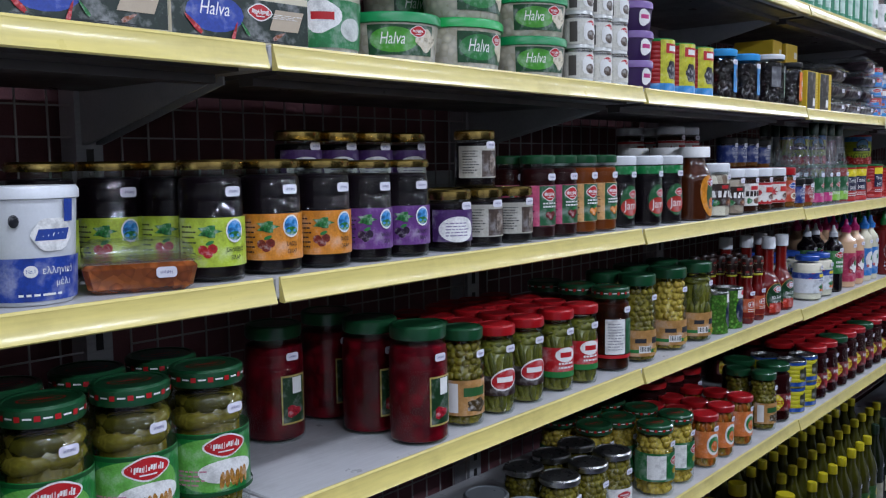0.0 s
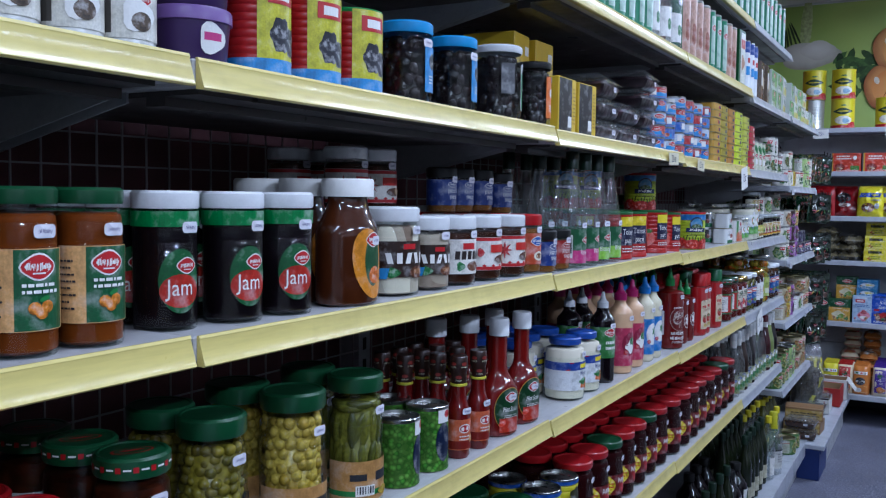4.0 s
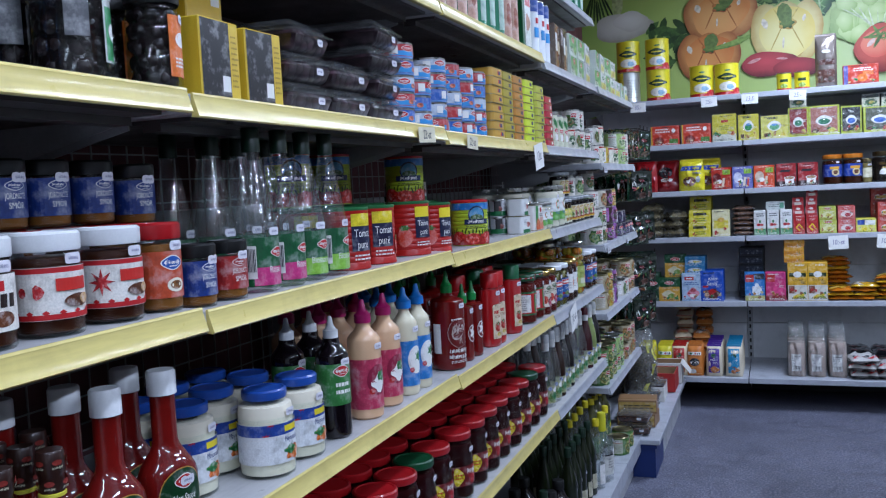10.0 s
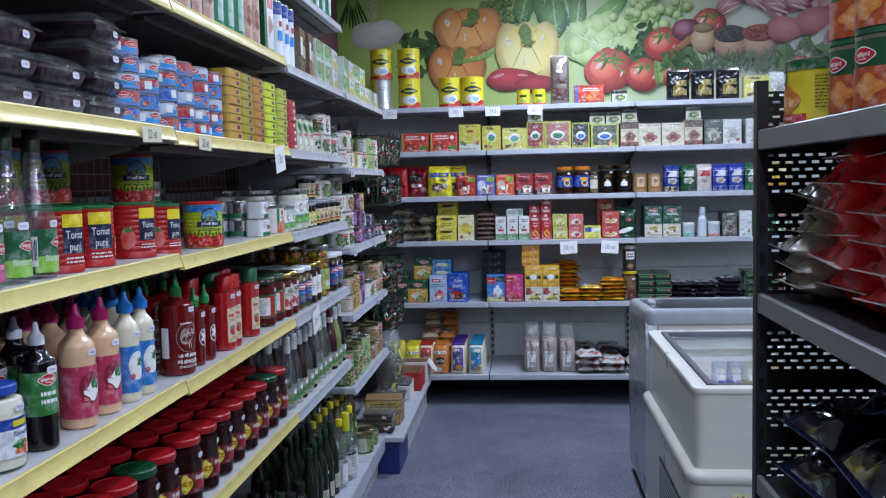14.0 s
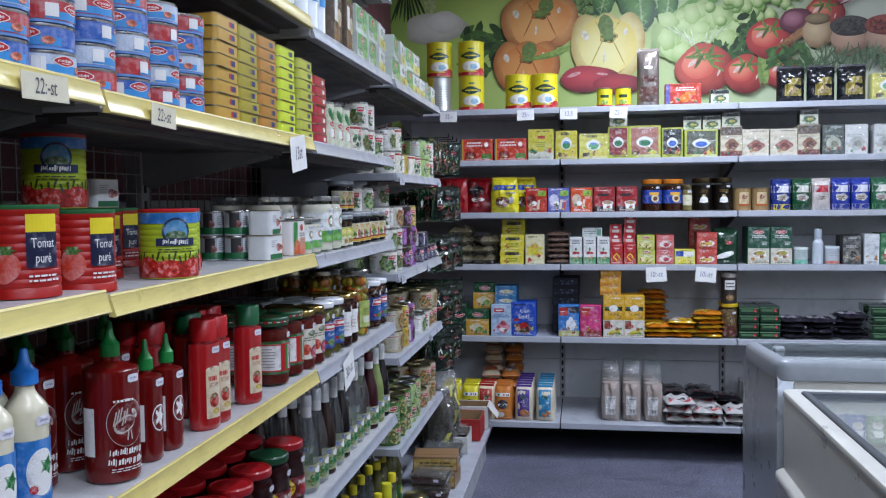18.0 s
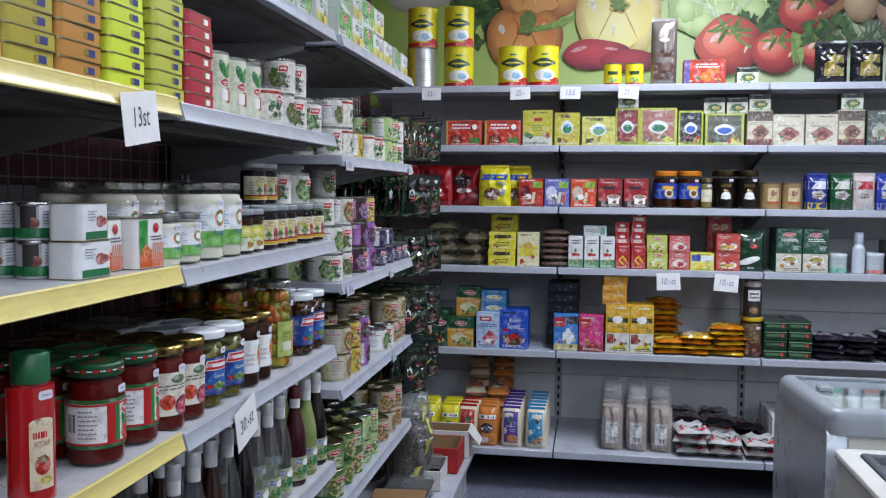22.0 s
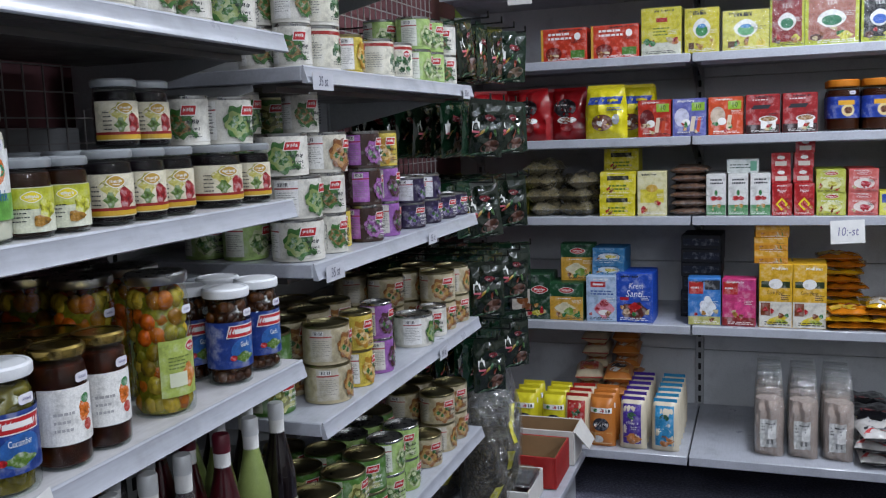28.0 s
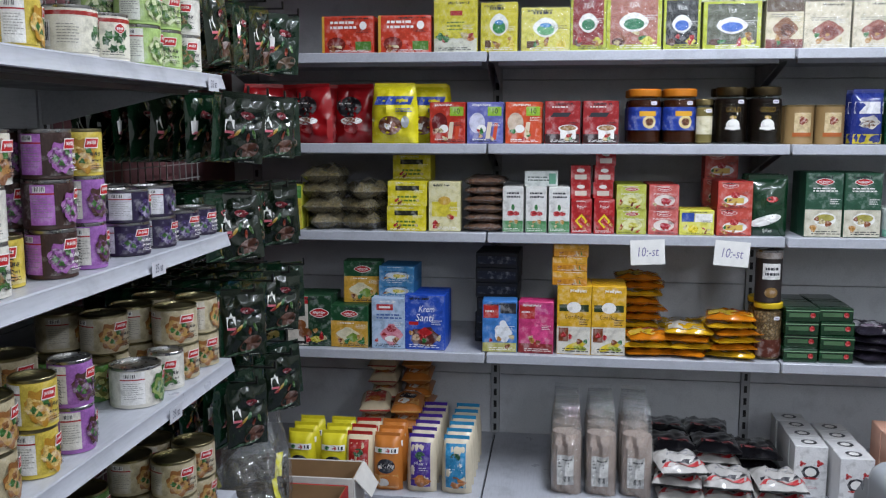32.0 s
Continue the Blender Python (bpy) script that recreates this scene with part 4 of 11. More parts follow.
def chest_freezer():
    x0, x1, y0, y1, zt = 0.409, 1.20, 4.56, 5.65, 0.850
    root = tagged(new("chest_freezer"), "white chest freezer with a dark-framed sliding glass lid", "freezer")
    def ringed(nm, prof, mat, lab=""):
        part(nm, join(nm, [(*rounded_ring(x0, x1, y0, y1, 0.03, prof), 0)], [mat], True), root, lab)
    ringed("tub_wall", [(0.004, 0.55), (0.004, zt - 0.021), (0.05, zt - 0.021), (0.05, 0.36)], FWHITE)
    part("tub_floor", box_mesh("tub_floor", x0 + 0.086, x1 - 0.081, y0 + 0.081, y1 - 0.081, 0.06, 0.36, FWHITE), root)
    ringed("rim", [(0.006, zt - 0.0215), (0.0, zt - 0.020), (-0.001, zt - 0.017), (-0.001, zt - 0.006), (0.001, zt - 0.002), (0.006, zt), (0.045, zt - 0.001), (0.0495, zt - 0.004), (0.0505, zt - 0.03)], FWHITE, "rounded white plastic rim")
    ringed("bumper", [(0.0, 0.534), (-0.014, 0.537), (-0.021, 0.545), (-0.023, 0.557), (-0.021, 0.569), (-0.014, 0.577), (0.0, 0.582), (0.008, 0.59)], FWHITE, "rounded white bumper ledge")
    ringed("lower_body", [(-0.012, 0.0005), (-0.014, 0.05), (-0.014, 0.545)], FWHITE)
    ch = [(*block(x0 - 0.019, x0 - 0.0162, y0 + 0.10, y0 + 0.62, 0.10 + 0.018 * k, 0.108 + 0.018 * k), 0) for k in range(18)]
    part("grille", join("grille", [(*block(x0 - 0.0175, x0 - 0.0135, y0 + 0.09, y0 + 0.63, 0.09, 0.43), 1)] + ch, [FGREY, BLACK]), root, "dark louvred compressor grille")
    fr = paint("50545a", 0.4)
    a, b, c, d = x0 + 0.052, x1 - 0.052, y0 + 0.052, y1 - 0.052
    part("lid_frame", join("lid_frame", [(*block(a, a + 0.022, c, d, zt - 0.03, zt + 0.004, 0.003), 0), (*block(b - 0.022, b, c, d, zt - 0.03, zt + 0.004, 0.003), 0), (*block(a, b, d - 0.02, d, zt - 0.03, zt + 0.003, 0.003), 0), (*block(a, b, c, c + 0.012, zt - 0.03, zt + 0.002, 0.002), 0)], [fr], True), root)
    g = part("glass_lid", box_mesh("glass_lid", a + 0.02, b - 0.02, c + 0.01, d - 0.01, zt - 0.014, zt - 0.009, paint("eaf0f0", 0.02, trans=1.0, vary=0.0)), root, "clear sliding glass lid")
    g.visible_shadow = False
    tape = Art(lambda s, z, dd: (x0 + 0.25 + s, y0 + 0.0035 - dd, z))
    tape.rect(0.0, 0.70, 0.010, 0.13, paint("cfc98e")).rect(0.18, 0.70, 0.010, 0.12, paint("cfc98e")).rect(0.09, 0.635, 0.18, 0.010, paint("cfc98e"))
    tape.put(root, "tape_residue", "yellowed tape residue")
    tag = Art(lambda s, z, dd: (x0 + 0.14 + s, y0 - 0.0145 - dd, z))
    tag.rect(0, 0.49, 0.05, 0.045, paint("e6df9a")).word("10", 0, 0.49, 0.035, INK)
    tag.put(root, "paper_tag", "yellow paper tag reading 10")
    for k in range(8):
        for j in range(3):
            q = (3 * k + j) % 4
            me = box_mesh("frozen_pack", -0.036, 0.036, -0.03, 0.03, 0, 0.30, paint(("8a6446", "a8763c", "6e5c78", "b49a70")[q], 0.25, vary=0.3, coat=0.5), 0.008, 0.004, 0.008)
            o = tagged(part("frozen_pack", me), "brown and orange frozen food pack with printed front", "food pack", "packs in the freezer")
            ar = Art(lambda s_, z_, dd: (s_, -0.0305 - dd, z_))
            ar.rect(0, 0.25, 0.056, 0.05, paint(("c8b8a0", "5a3a7a", "c89a3a", "8a2a2a")[q])).oval(0, 0.14, 0.05, 0.1, paint(("b4823c", "c8a468", "94502a", "5a3420")[q]), 14, 4, 0.15).bars(0, 0.05, 0.044, 0.03, 2, PAPER, 0.4)
            ar.put(o)
            o.matrix_basis = pose(a + 0.10 + 0.075 * k, d - 0.12 - 0.26 * j, 0.362, 0, 0, random.uniform(-4, 4))


def island_freezer():
    x0, x1, y0, y1 = 0.412, 2.25, 5.72, 6.38
    root = tagged(new("display_freezer"), "silver-ended display freezer with curved sliding glass top", "freezer")
    prof = [(y0, 0.06), (y0, 0.86), (y0 + 0.02, 0.89), (y0 + 0.2, 0.893), (y1 - 0.16, 0.885), (y1 - 0.06, 0.87), (y1 - 0.01, 0.82), (y1, 0.74), (y1 - 0.03, 0.06)]
    n = len(prof)
    def slab(xa, xb, mat, name, ins=0.0):
        v = [(xa, y, z) for y, z in prof] + [(xb, y, z) for y, z in prof]
        f = [tuple(range(n)), tuple(range(2 * n - 1, n - 1, -1))] + [(i, i + n, (i + 1) % n + n, (i + 1) % n) for i in range(n)]
        return mesh_of(name, v, f, mat)
    part("end_panel", slab(x0, x0 + 0.05, SILVER, "end_panel"), root, "scuffed silver end panel")
    part("end_panel", slab(x1 - 0.05, x1, SILVER, "end_panel"), root)
    part("body", join("body", [(*block(x0 + 0.05, x1 - 0.05, y0, y0 + 0.06, 0.08, 0.86, 0.006), 0), (*block(x0 + 0.05, x1 - 0.05, y1 - 0.1, y1 - 0.03, 0.08, 0.84, 0.006), 0), (*block(x0 + 0.05, x1 - 0.05, y0 + 0.06, y1 - 0.1, 0.08, 0.35), 0)], [FWHITE], True), root)
    part("top_frame", join("top_frame", [(*rounded_ring(x0 - 0.006, x1, y0 - 0.014, y1 - 0.05, 0.05, [(0.012, 0.862), (0.0, 0.866), (0.0, 0.91), (0.004, 0.922), (0.014, 0.931), (0.038, 0.934), (0.044, 0.932), (0.044, 0.90)], -0.03), 0)], [FGREY], True), root, "grey plastic top frame")
    gv, gf = block(x0 + 0.037, x1 - 0.043, y0 + 0.029, y1 - 0.093, 0.922, 0.928)
    gv = [(p[0], p[1], p[2] - 0.03 * (p[1] - y0) / (y1 - y0)) for p in gv]
    part("glass_top", mesh_of("glass_top", gv, gf, paint("e6eef0", 0.02, trans=1.0, vary=0.0)), root, "clear sliding glass top").visible_shadow = False
    part("handle", box_mesh("handle", x0 + 0.05, x0 + 0.09, y0 + 0.30, y0 + 0.34, 0.912, 0.93, FGREY, 0.005), root)
    part("kick_plate", box_mesh("kick_plate", x0 + 0.03, x1, y0 + 0.02, y1 - 0.05, 0.002, 0.08, BLACK), root)
    for k in range(14):
        for j in range(2):
            me = box_mesh("frozen_box", -0.055, 0.055, -0.11, 0.11, 0, 0.06 + 0.02 * ((k + j) % 3), paint(("c8b8ac", "b56a5a", "d6d4cc", "9db4a2")[(3 * k + j) % 4], 0.4), 0.003)
            o = tagged(part("frozen_box", me), "frozen food carton lying flat", "food pack", "packs in the freezer")
            o.matrix_basis = pose(x0 + 0.14 + 0.117 * k, y0 + 0.19 + 0.24 * j, 0.352, 0, 0, random.uniform(-3, 3))


chest_freezer()
island_freezer()

GX, GY = 0.328, 3.50


def black_gondola():
    dark, edge = paint("17181b", 0.45, vary=0.3), paint("3b3c40", 0.35, 0.5)
    root = tagged(new("black_gondola"), "black steel gondola with a perforated end panel", "shelving")
    x0, x1, y0, y1 = GX, GX + 0.62, 0.9, GY
    part("front_post", join("front_post", [(*block(x0, x0 + 0.022, y1 - 0.012, y1 + 0.012, 0.0, 1.70), 0)] + [(*block(x0 + 0.006, x0 + 0.016, y1 - 0.0135, y1 - 0.0115, 0.15 + 0.05 * k, 0.175 + 0.05 * k), 1) for k in range(29)], [edge, BLACK]), root)
    part("rear_post", box_mesh("rear_post", x1 - 0.03, x1, y1 - 0.02, y1 + 0.02, 0, 1.70, dark), root)
    # end panel: bars between the rows of slots
    ch = []
    a, b, z = x0 + 0.022, x1 - 0.03, 0.061
    ya, yb = y1 - 0.003, y1 + 0.003
    while z < 1.62:
        ch.append((*block(a, b, ya, yb, z, z + 0.0413), 0))
        z += 0.0413
        for r in range(6):
            x = a - (0.0123 if r % 2 else 0.0)
            while x < b:
                ch.append((*block(max(x, a), min(x + 0.0098, b), ya, yb, z, z + 0.005), 0))
                x += 0.0247
            z += 0.005
            if r < 5:
                ch.append((*block(a, b, ya, yb, z, z + 0.0088), 0))
                z += 0.0088
    ch.append((*block(a, b, ya, yb, z, 1.68), 0))
    part("perforated_panel", join("perforated_panel", ch, [dark]), root, "black panel with rows of slots")
    part("spine", box_mesh("spine", x1 - 0.02, x1, y0, y1 - 0.02, 0.05, 1.68, dark), root)
    for z in (1.604, 1.290, 0.93, 0.55, 0.17):
        sh = part("shelf", box_mesh("shelf", x0 + 0.014, x1 - 0.022, y0, y1 - 0.014, z - 0.026, z, dark, 0.002), root)
        part("price_strip", box_mesh("price_strip", x0 + 0.002, x0 + 0.013, y0, y1 - 0.014, z - 0.036, z + 0.002, paint("8c8e90", 0.4, 0.3, vary=0.2), 0.002), sh, "dull steel price strip")
    return root


black_gondola()

# ---- goods: one builder for each form of pack ----
LID_G, LID_R, LID_GR, LID_W, LID_B = paint("174a2a", 0.35, coat=0.4), paint("a8141a", 0.35, coat=0.4), paint("a4a9ac", 0.3, 0.4), paint("e6e8ea", 0.35), paint("2a4fa4", 0.35, coat=0.3)
LID_GOLD = metal("d0b468", 0.22)


def jar_body(name, r, h, lidh, mat, neck=0.8, seg=20, sh=0.80):
    t = h - lidh
    prof = [(0, 0.003), (r * 0.7, 0.001), (r * 0.93, 0.0), (r * 0.985, 0.004), (r, 0.012), (r, t * (sh - 0.09)), (r * 0.955, t * (sh - 0.07)), (r * 0.985, t * (sh - 0.045)), (r, t * sh)]
    for k in range(1, 6):
        u = k / 5
        prof.append((r * (1 - (1 - neck * 0.97) * (0.5 - 0.5 * math.cos(math.pi * u))), t * (sh + (0.97 - sh) * u)))
    prof += [(r * neck * 0.97, t + 0.001)]
    return lathe(name, prof, mat, seg)


def contents(r, z1, mat, pieces=None, top=0.85):
    """What fills the jar, a little inside the glass: a smooth body, or packed pieces (width, height, count of rows by itself)."""
    if not pieces:
        return lathe("filling", [(r * 0.8, 0.003), (r * 0.955, 0.006), (r * 0.965, 0.014), (r * 0.965, z1 * top), (r * 0.93, z1 * (top + 0.07)), (r * 0.8, z1 * (top + 0.09)), (0, z1 * (top + 0.085))], mat, 20)
    pw, ph = pieces
    chunks = [(*ring_body(r * 0.8, z1 * (top + 0.06)), 0)]
    n, rows = max(5, int(2 * math.pi * r * 0.9 / pw)), max(1, int(z1 * (top + 0.08) / (ph * 0.86)))
    rnd = random.Random(int(r * 9000) + int(ph * 5000))
    lying = 2 if ph > 2 * pw else 0
    full = z1 * (top + 0.08)
    spots = []
    if lying:
        rows = max(1, int((full - lying * pw) / (ph * 0.86)))
        m = int(2 * math.pi * r * 0.85 / ph)
        spots = [(i, j, m, full - pw * (0.5 + 0.9 * j), True) for j in range(lying) for i in range(m)]
        full -= lying * pw * 0.8
    spots += [(i, j, n, 0.004 + ph * 0.5 + j * (full - ph) / max(1, rows - 1), False) for j in range(rows) for i in range(n)]
    for i, j, n, z, flat in spots:
        a = 2 * math.pi * (i + 0.5 * (j % 2) + rnd.uniform(-0.3, 0.3)) / n
        rr = r * 0.95 - pw * 0.42 - rnd.uniform(0, 0.14) * r
        z += rnd.uniform(-0.2, 0.2) * ph * (0 < j < rows - 1)
        tilt, kk = rnd.uniform(-0.4, 0.4) * (0.4 if flat else 1) + (1.5708 if flat else 0), rnd.uniform(0.82, 1.1)
        v = []
        for q in range(7):
            la = math.pi * q / 6
            for p in range(8):
                lo = 2 * math.pi * p / 8
                x, y, zz = kk * pw * 0.54 * math.sin(la) * math.cos(lo), kk * pw * 0.5 * math.sin(la) * math.sin(lo), kk * ph * 0.54 * math.cos(la)
                x, zz = x * math.cos(tilt) - zz * math.sin(tilt), x * math.sin(tilt) + zz * math.cos(tilt)
                v.append(((rr + y) * math.cos(a + x / rr), (rr + y) * math.sin(a + x / rr), max(0.003, z + zz)))
        chunks.append((v, [(q * 8 + p, q * 8 + 8 + p, q * 8 + 8 + (p + 1) % 8, q * 8 + (p + 1) % 8) for q in range(6) for p in range(8)], 0))
    return join("filling", chunks, [mat], True, False)


def ring_body(r, z1):
    v = [(r * math.cos(math.pi * k / 6), r * math.sin(math.pi * k / 6), z) for z in (0.004, z1) for k in range(12)]
    return v, [(k, (k + 1) % 12, 12 + (k + 1) % 12, 12 + k) for k in range(12)] + [tuple(range(12, 24))]


def pieces_mat(ha, hb, hc, rough=0.25):
    """Pickled pieces, each of its own shade, wet and mottled."""
    m, nt, b = base_mat("pieces_" + ha, rough)
    b.inputs["Specular IOR Level"].default_value = 0.35
    geo = nt.nodes.new("ShaderNodeNewGeometry")
    tc = nt.nodes.new("ShaderNodeTexCoord")
    nz = node(nt, "ShaderNodeTexNoise", Scale=160.0, Detail=4.0)
    nt.links.new(tc.outputs["Object"], nz.inputs["Vector"])
    col = ramp(nt, geo.outputs["Random Per Island"], [(0.0, lin(ha)), (0.5, lin(hb)), (1.0, lin(hc))])
    nt.links.new(mix_colour(nt, 1.0, col, ramp(nt, nz.outputs[0], [(0.35, grey(0.55)), (0.65, grey(1.0))]), "MULTIPLY"), b.inputs["Base Color"])
    return m


def lid_mesh(r, z0, z1, mat, seg=20):
    k = min(0.003, (z1 - z0) * 0.25)
    return lathe("lid", [(r * 0.97, z0), (r, z0 + k), (r, z1 - k), (r - k, z1), (r * 0.86, z1), (r * 0.83, z1 - 0.0015), (0, z1 - 0.0012)], mat, seg)


def print_lid(me, r, z0, z1, second):
    """Small marks printed round a lid's skirt and an oval mark on its top."""
    me.materials.append(PAPER)
    me.materials.append(second)
    bm = bmesh.new()
    bm.from_mesh(me)
    for k in range(14):
        for s0, s1, q0, q1, mi in ((0.0, 0.14, 0.36, 0.64, 2), (0.2, 0.40, 0.46, 0.55, 1)):
            a0, a1 = k * 0.4488 + s0, k * 0.4488 + s1
            vs = [bm.verts.new(((r + 0.0004) * math.cos(a), (r + 0.0004) * math.sin(a), z0 + (z1 - z0) * q)) for a, q in ((a0, q0), (a1, q0), (a1, q1), (a0, q1))]
            bm.faces.new(vs).material_index = mi
    for w, mi, dz in ((0.56, 2, 0.0002), (0.50, 0, 0.0004), (0.34, 2, 0.0006)):
        vs = [bm.verts.new((r * w * math.cos(k * 0.3927), r * w * (0.5 if w > 0.4 else 0.2) * math.sin(k * 0.3927), z1 + dz - 0.0012)) for k in range(16)]
        bm.faces.new(vs).material_index = mi
    bm.to_mesh(me)
    bm.free()


def jar(kind, r, h, label, fillm, lid, art=None, lidh=0.016, neck=0.86, cat="jar", tag=True, sh=0.80, lidlabel="", clear=True):
    def build(name):
        root = part(name, jar_body(name, r, h, lidh, JARGLASS if clear else fillm, neck, sh=sh))
        if clear:
            part("filling", contents(r, h - lidh, fillm, PIECES.get(fillm.name)), root)
        cap = part("lid", lid_mesh(r * neck + 0.003, h - lidh, h, lid), root, lidlabel)
        if kind in ("gherkin_jar", "olive_jar__green", "paste_jar__green", "sauce_jar"):
            print_lid(cap.data, r * neck + 0.003, h - lidh, h, LID_R if lid == LID_G else PAPER)
        if art:
            a = Art(round_at(r + 0.0003))
            art(a, r, h)
            a.put(root)
        if tag:
            sticker(root, round_at(r + 0.0003), r * 0.45, h * 0.74)
        return root
    stock(kind, 2 * r, 2 * r, h, label, cat)(build)


def can(kind, r, h, label, wrap, art=None, cat="can", top=None, ribs=0, tag=False):
    def build(name):
        prof = [(0, 0.004), (r * 0.9, 0.004), (r * 0.94, 0.0), (r * 1.015, 0.001), (r * 1.015, 0.004), (r, 0.006)]
        for k in range(ribs):
            z = 0.015 + (h - 0.03) * k / max(1, ribs - 1)
            prof += [(r, z - 0.002), (r * 0.975, z), (r, z + 0.002)]
        prof += [(r, h - 0.006)]
        root = part(name, lathe(name, prof, wrap, 22))
        t = top or STEEL
        part("end", lathe("end", [(r, h - 0.0062), (r * 1.018, h - 0.004), (r * 1.018, h - 0.001), (r * 0.99, h), (r * 0.95, h - 0.001), (r * 0.93, h - 0.005), (r * 0.6, h - 0.004), (r * 0.57, h - 0.0035), (0, h - 0.0035)], t, 22), root, "rimmed tin end")
        if art:
            a = Art(round_at(r + 0.0003))
            art(a, r, h)
            a.put(root)
        if tag:
            sticker(root, round_at(r + 0.0003), r * 0.4, h * 0.8)
        return root
    stock(kind, 2 * r * 1.02, 2 * r * 1.02, h, label, cat)(build)


def bottle(kind, r, h, label, body, cap, art=None, shoulder=0.62, neck=0.35, caph=0.03, capr=None, cat="bottle", waist=0.0, sy=1.0, tag=True, collar=None, tip=False, cone=False, nk=0.0):
    def build(name):
        t = h - caph
        prof = [(0, 0.003), (r * 0.85, 0.0), (r * 0.98, 0.004), (r, 0.012)]
        for k in range(1, 7):
            z = 0.012 + (h * shoulder - 0.012) * k / 6
            prof.append((r * (1 - waist * math.sin(math.pi * k / 6)), z))
        for k in range(1, 7):
            u = k / 6
            u2 = (u if cone else 3 * u * u - 2 * u ** 3)
            prof.append((r * (1 - (1 - neck) * u2), h * shoulder + ((h * nk if nk else t - 0.006) - h * shoulder) * u))
        prof += [(r * neck, t), (0, t)]
        root = part(name, lathe(name, prof, gloss(body), 20, 1.0, sy))
        cr = capr or r * neck * 1.15
        if tip:
            cp = [(cr, t - 0.001), (cr, t + caph * 0.35), (cr * 0.75, t + caph * 0.42), (cr * 0.45, t + caph * 0.6), (cr * 0.3, h - 0.003), (cr * 0.22, h), (0, h)]
        else:
            cp = [(cr, t - 0.001), (cr, h - 0.003), (cr - 0.002, h), (0, h)]
        part("cap", lathe("cap", cp, cap, 16), root)
        if collar:
            part("collar", lathe("collar", [(r * neck * 1.12, t - 0.03), (r * neck * 1.14, t - 0.001)], collar, 16), root)
        if art:
            a = Art(lambda s, z, d: (lambda p: (p[0], p[1] * sy, p[2]))(round_at(r * (1 - waist * 0.5) + 0.0004)(s, z, d)))
            art(a, r, h)
            a.put(root)
        if tag:
            sticker(root, (lambda s, z, d: (lambda p: (p[0], p[1] * sy, p[2]))(round_at(r + 0.0004)(s, z, d))), r * 0.3, h * shoulder * 0.93)
        return root
    stock(kind, 2 * r, 2 * r * sy, h, label, cat)(build)


def carton(kind, w, d, h, label, side, art=None, cat="box", b=0.0018):
    def build(name):
        root = part(name, box_mesh(name, -w / 2, w / 2, -d / 2, d / 2, 0, h, side, b))
        seam = join("flap", [(*block(-w / 2 + 0.004, w / 2 - 0.004, -d * 0.25, d * 0.2, h, h + 0.0008), 0)], [side])
        part("flap", seam, root)
        if kind == "emblem_box":
            a = Art(lambda s, z, dd: (s, z, h + 0.001 + dd), 0.05)
            a.oval(0, 0, w * 0.5, d * 0.56, INK, 12).oval(0, 0, w * 0.3, d * 0.34, PAPER, 12).put(root, "top_print")
        if art:
            a = Art(flat_at(d / 2), 0.05)
            art(a, w, h)
            rnd = random.Random(sum(ord(ch) for ch in kind))
            if kind.startswith("tea_box__") and kind[9:] not in ("clear", "green", "grey", "red"):
                part("film_wrap", box_mesh("film_wrap", -w / 2 - 0.002, w / 2 + 0.002, -d / 2 - 0.005, d / 2 + 0.002, 0.0004, h + 0.003, FILM, 0.003), root, "clear crinkled film wrap")
            if kind.startswith(("lentil_pack", "spice_box", "mint_box", "emblem_box", "date_", "black_tray", "tea_box__clear", "oil_tin")):
                a.put(root, "front_print")
                return root
            ink = rnd.choice([INK, PAPER, WHITE])
            a.bars(rnd.uniform(-0.1, 0.1) * w, h * 0.07, w * 0.7, h * 0.07, 2, ink, 0.4)
            a.scrawl(rnd.uniform(-0.15, 0.15) * w, h * 0.93, w * 0.5, h * 0.05, rnd.choice([INK, PAPER]), rnd.randint(1, 90))
            for i in range(4):
                a.oval(rnd.uniform(-0.36, 0.36) * w, h * rnd.uniform(0.12, 0.32), w * rnd.uniform(0.1, 0.2), h * rnd.uniform(0.06, 0.12), rnd.choice([paint("b8843a"), paint("8a4a24"), paint("c8b88a"), RG, RED]), 10, 3, 0.2, rnd.uniform(0, 3))
            a.bars(w * 0.3, h * rnd.uniform(0.45, 0.6), w * 0.26, h * 0.1, 3, rnd.choice([INK, PAPER]), 0.35)
            a.put(root, "front_print")
        return root
    stock(kind, w, d, h, label, cat)(build)


def pillow(w, h, d, crimp=0.012, seed=0, nx=9, nz=11, wrinkle=0.004, flat=0.0):
    """Front height of a filled bag over its sheet: u, v in -1..1."""
    def thick(u, v):
        e = max(0.0, 1 - abs(u) ** 3.2) ** 0.6 * max(0.0, 1 - abs(v) ** 4.0) ** 0.6
        q = noise.noise(Vector((u * 2.3 + seed, v * 2.7, seed * 1.7))) + 0.45 * noise.noise(Vector((u * 6.0 + v * 2 + seed, v * 4.0 - u, seed * 0.7)))
        return d / 2 * e + wrinkle * q * e
    return thick


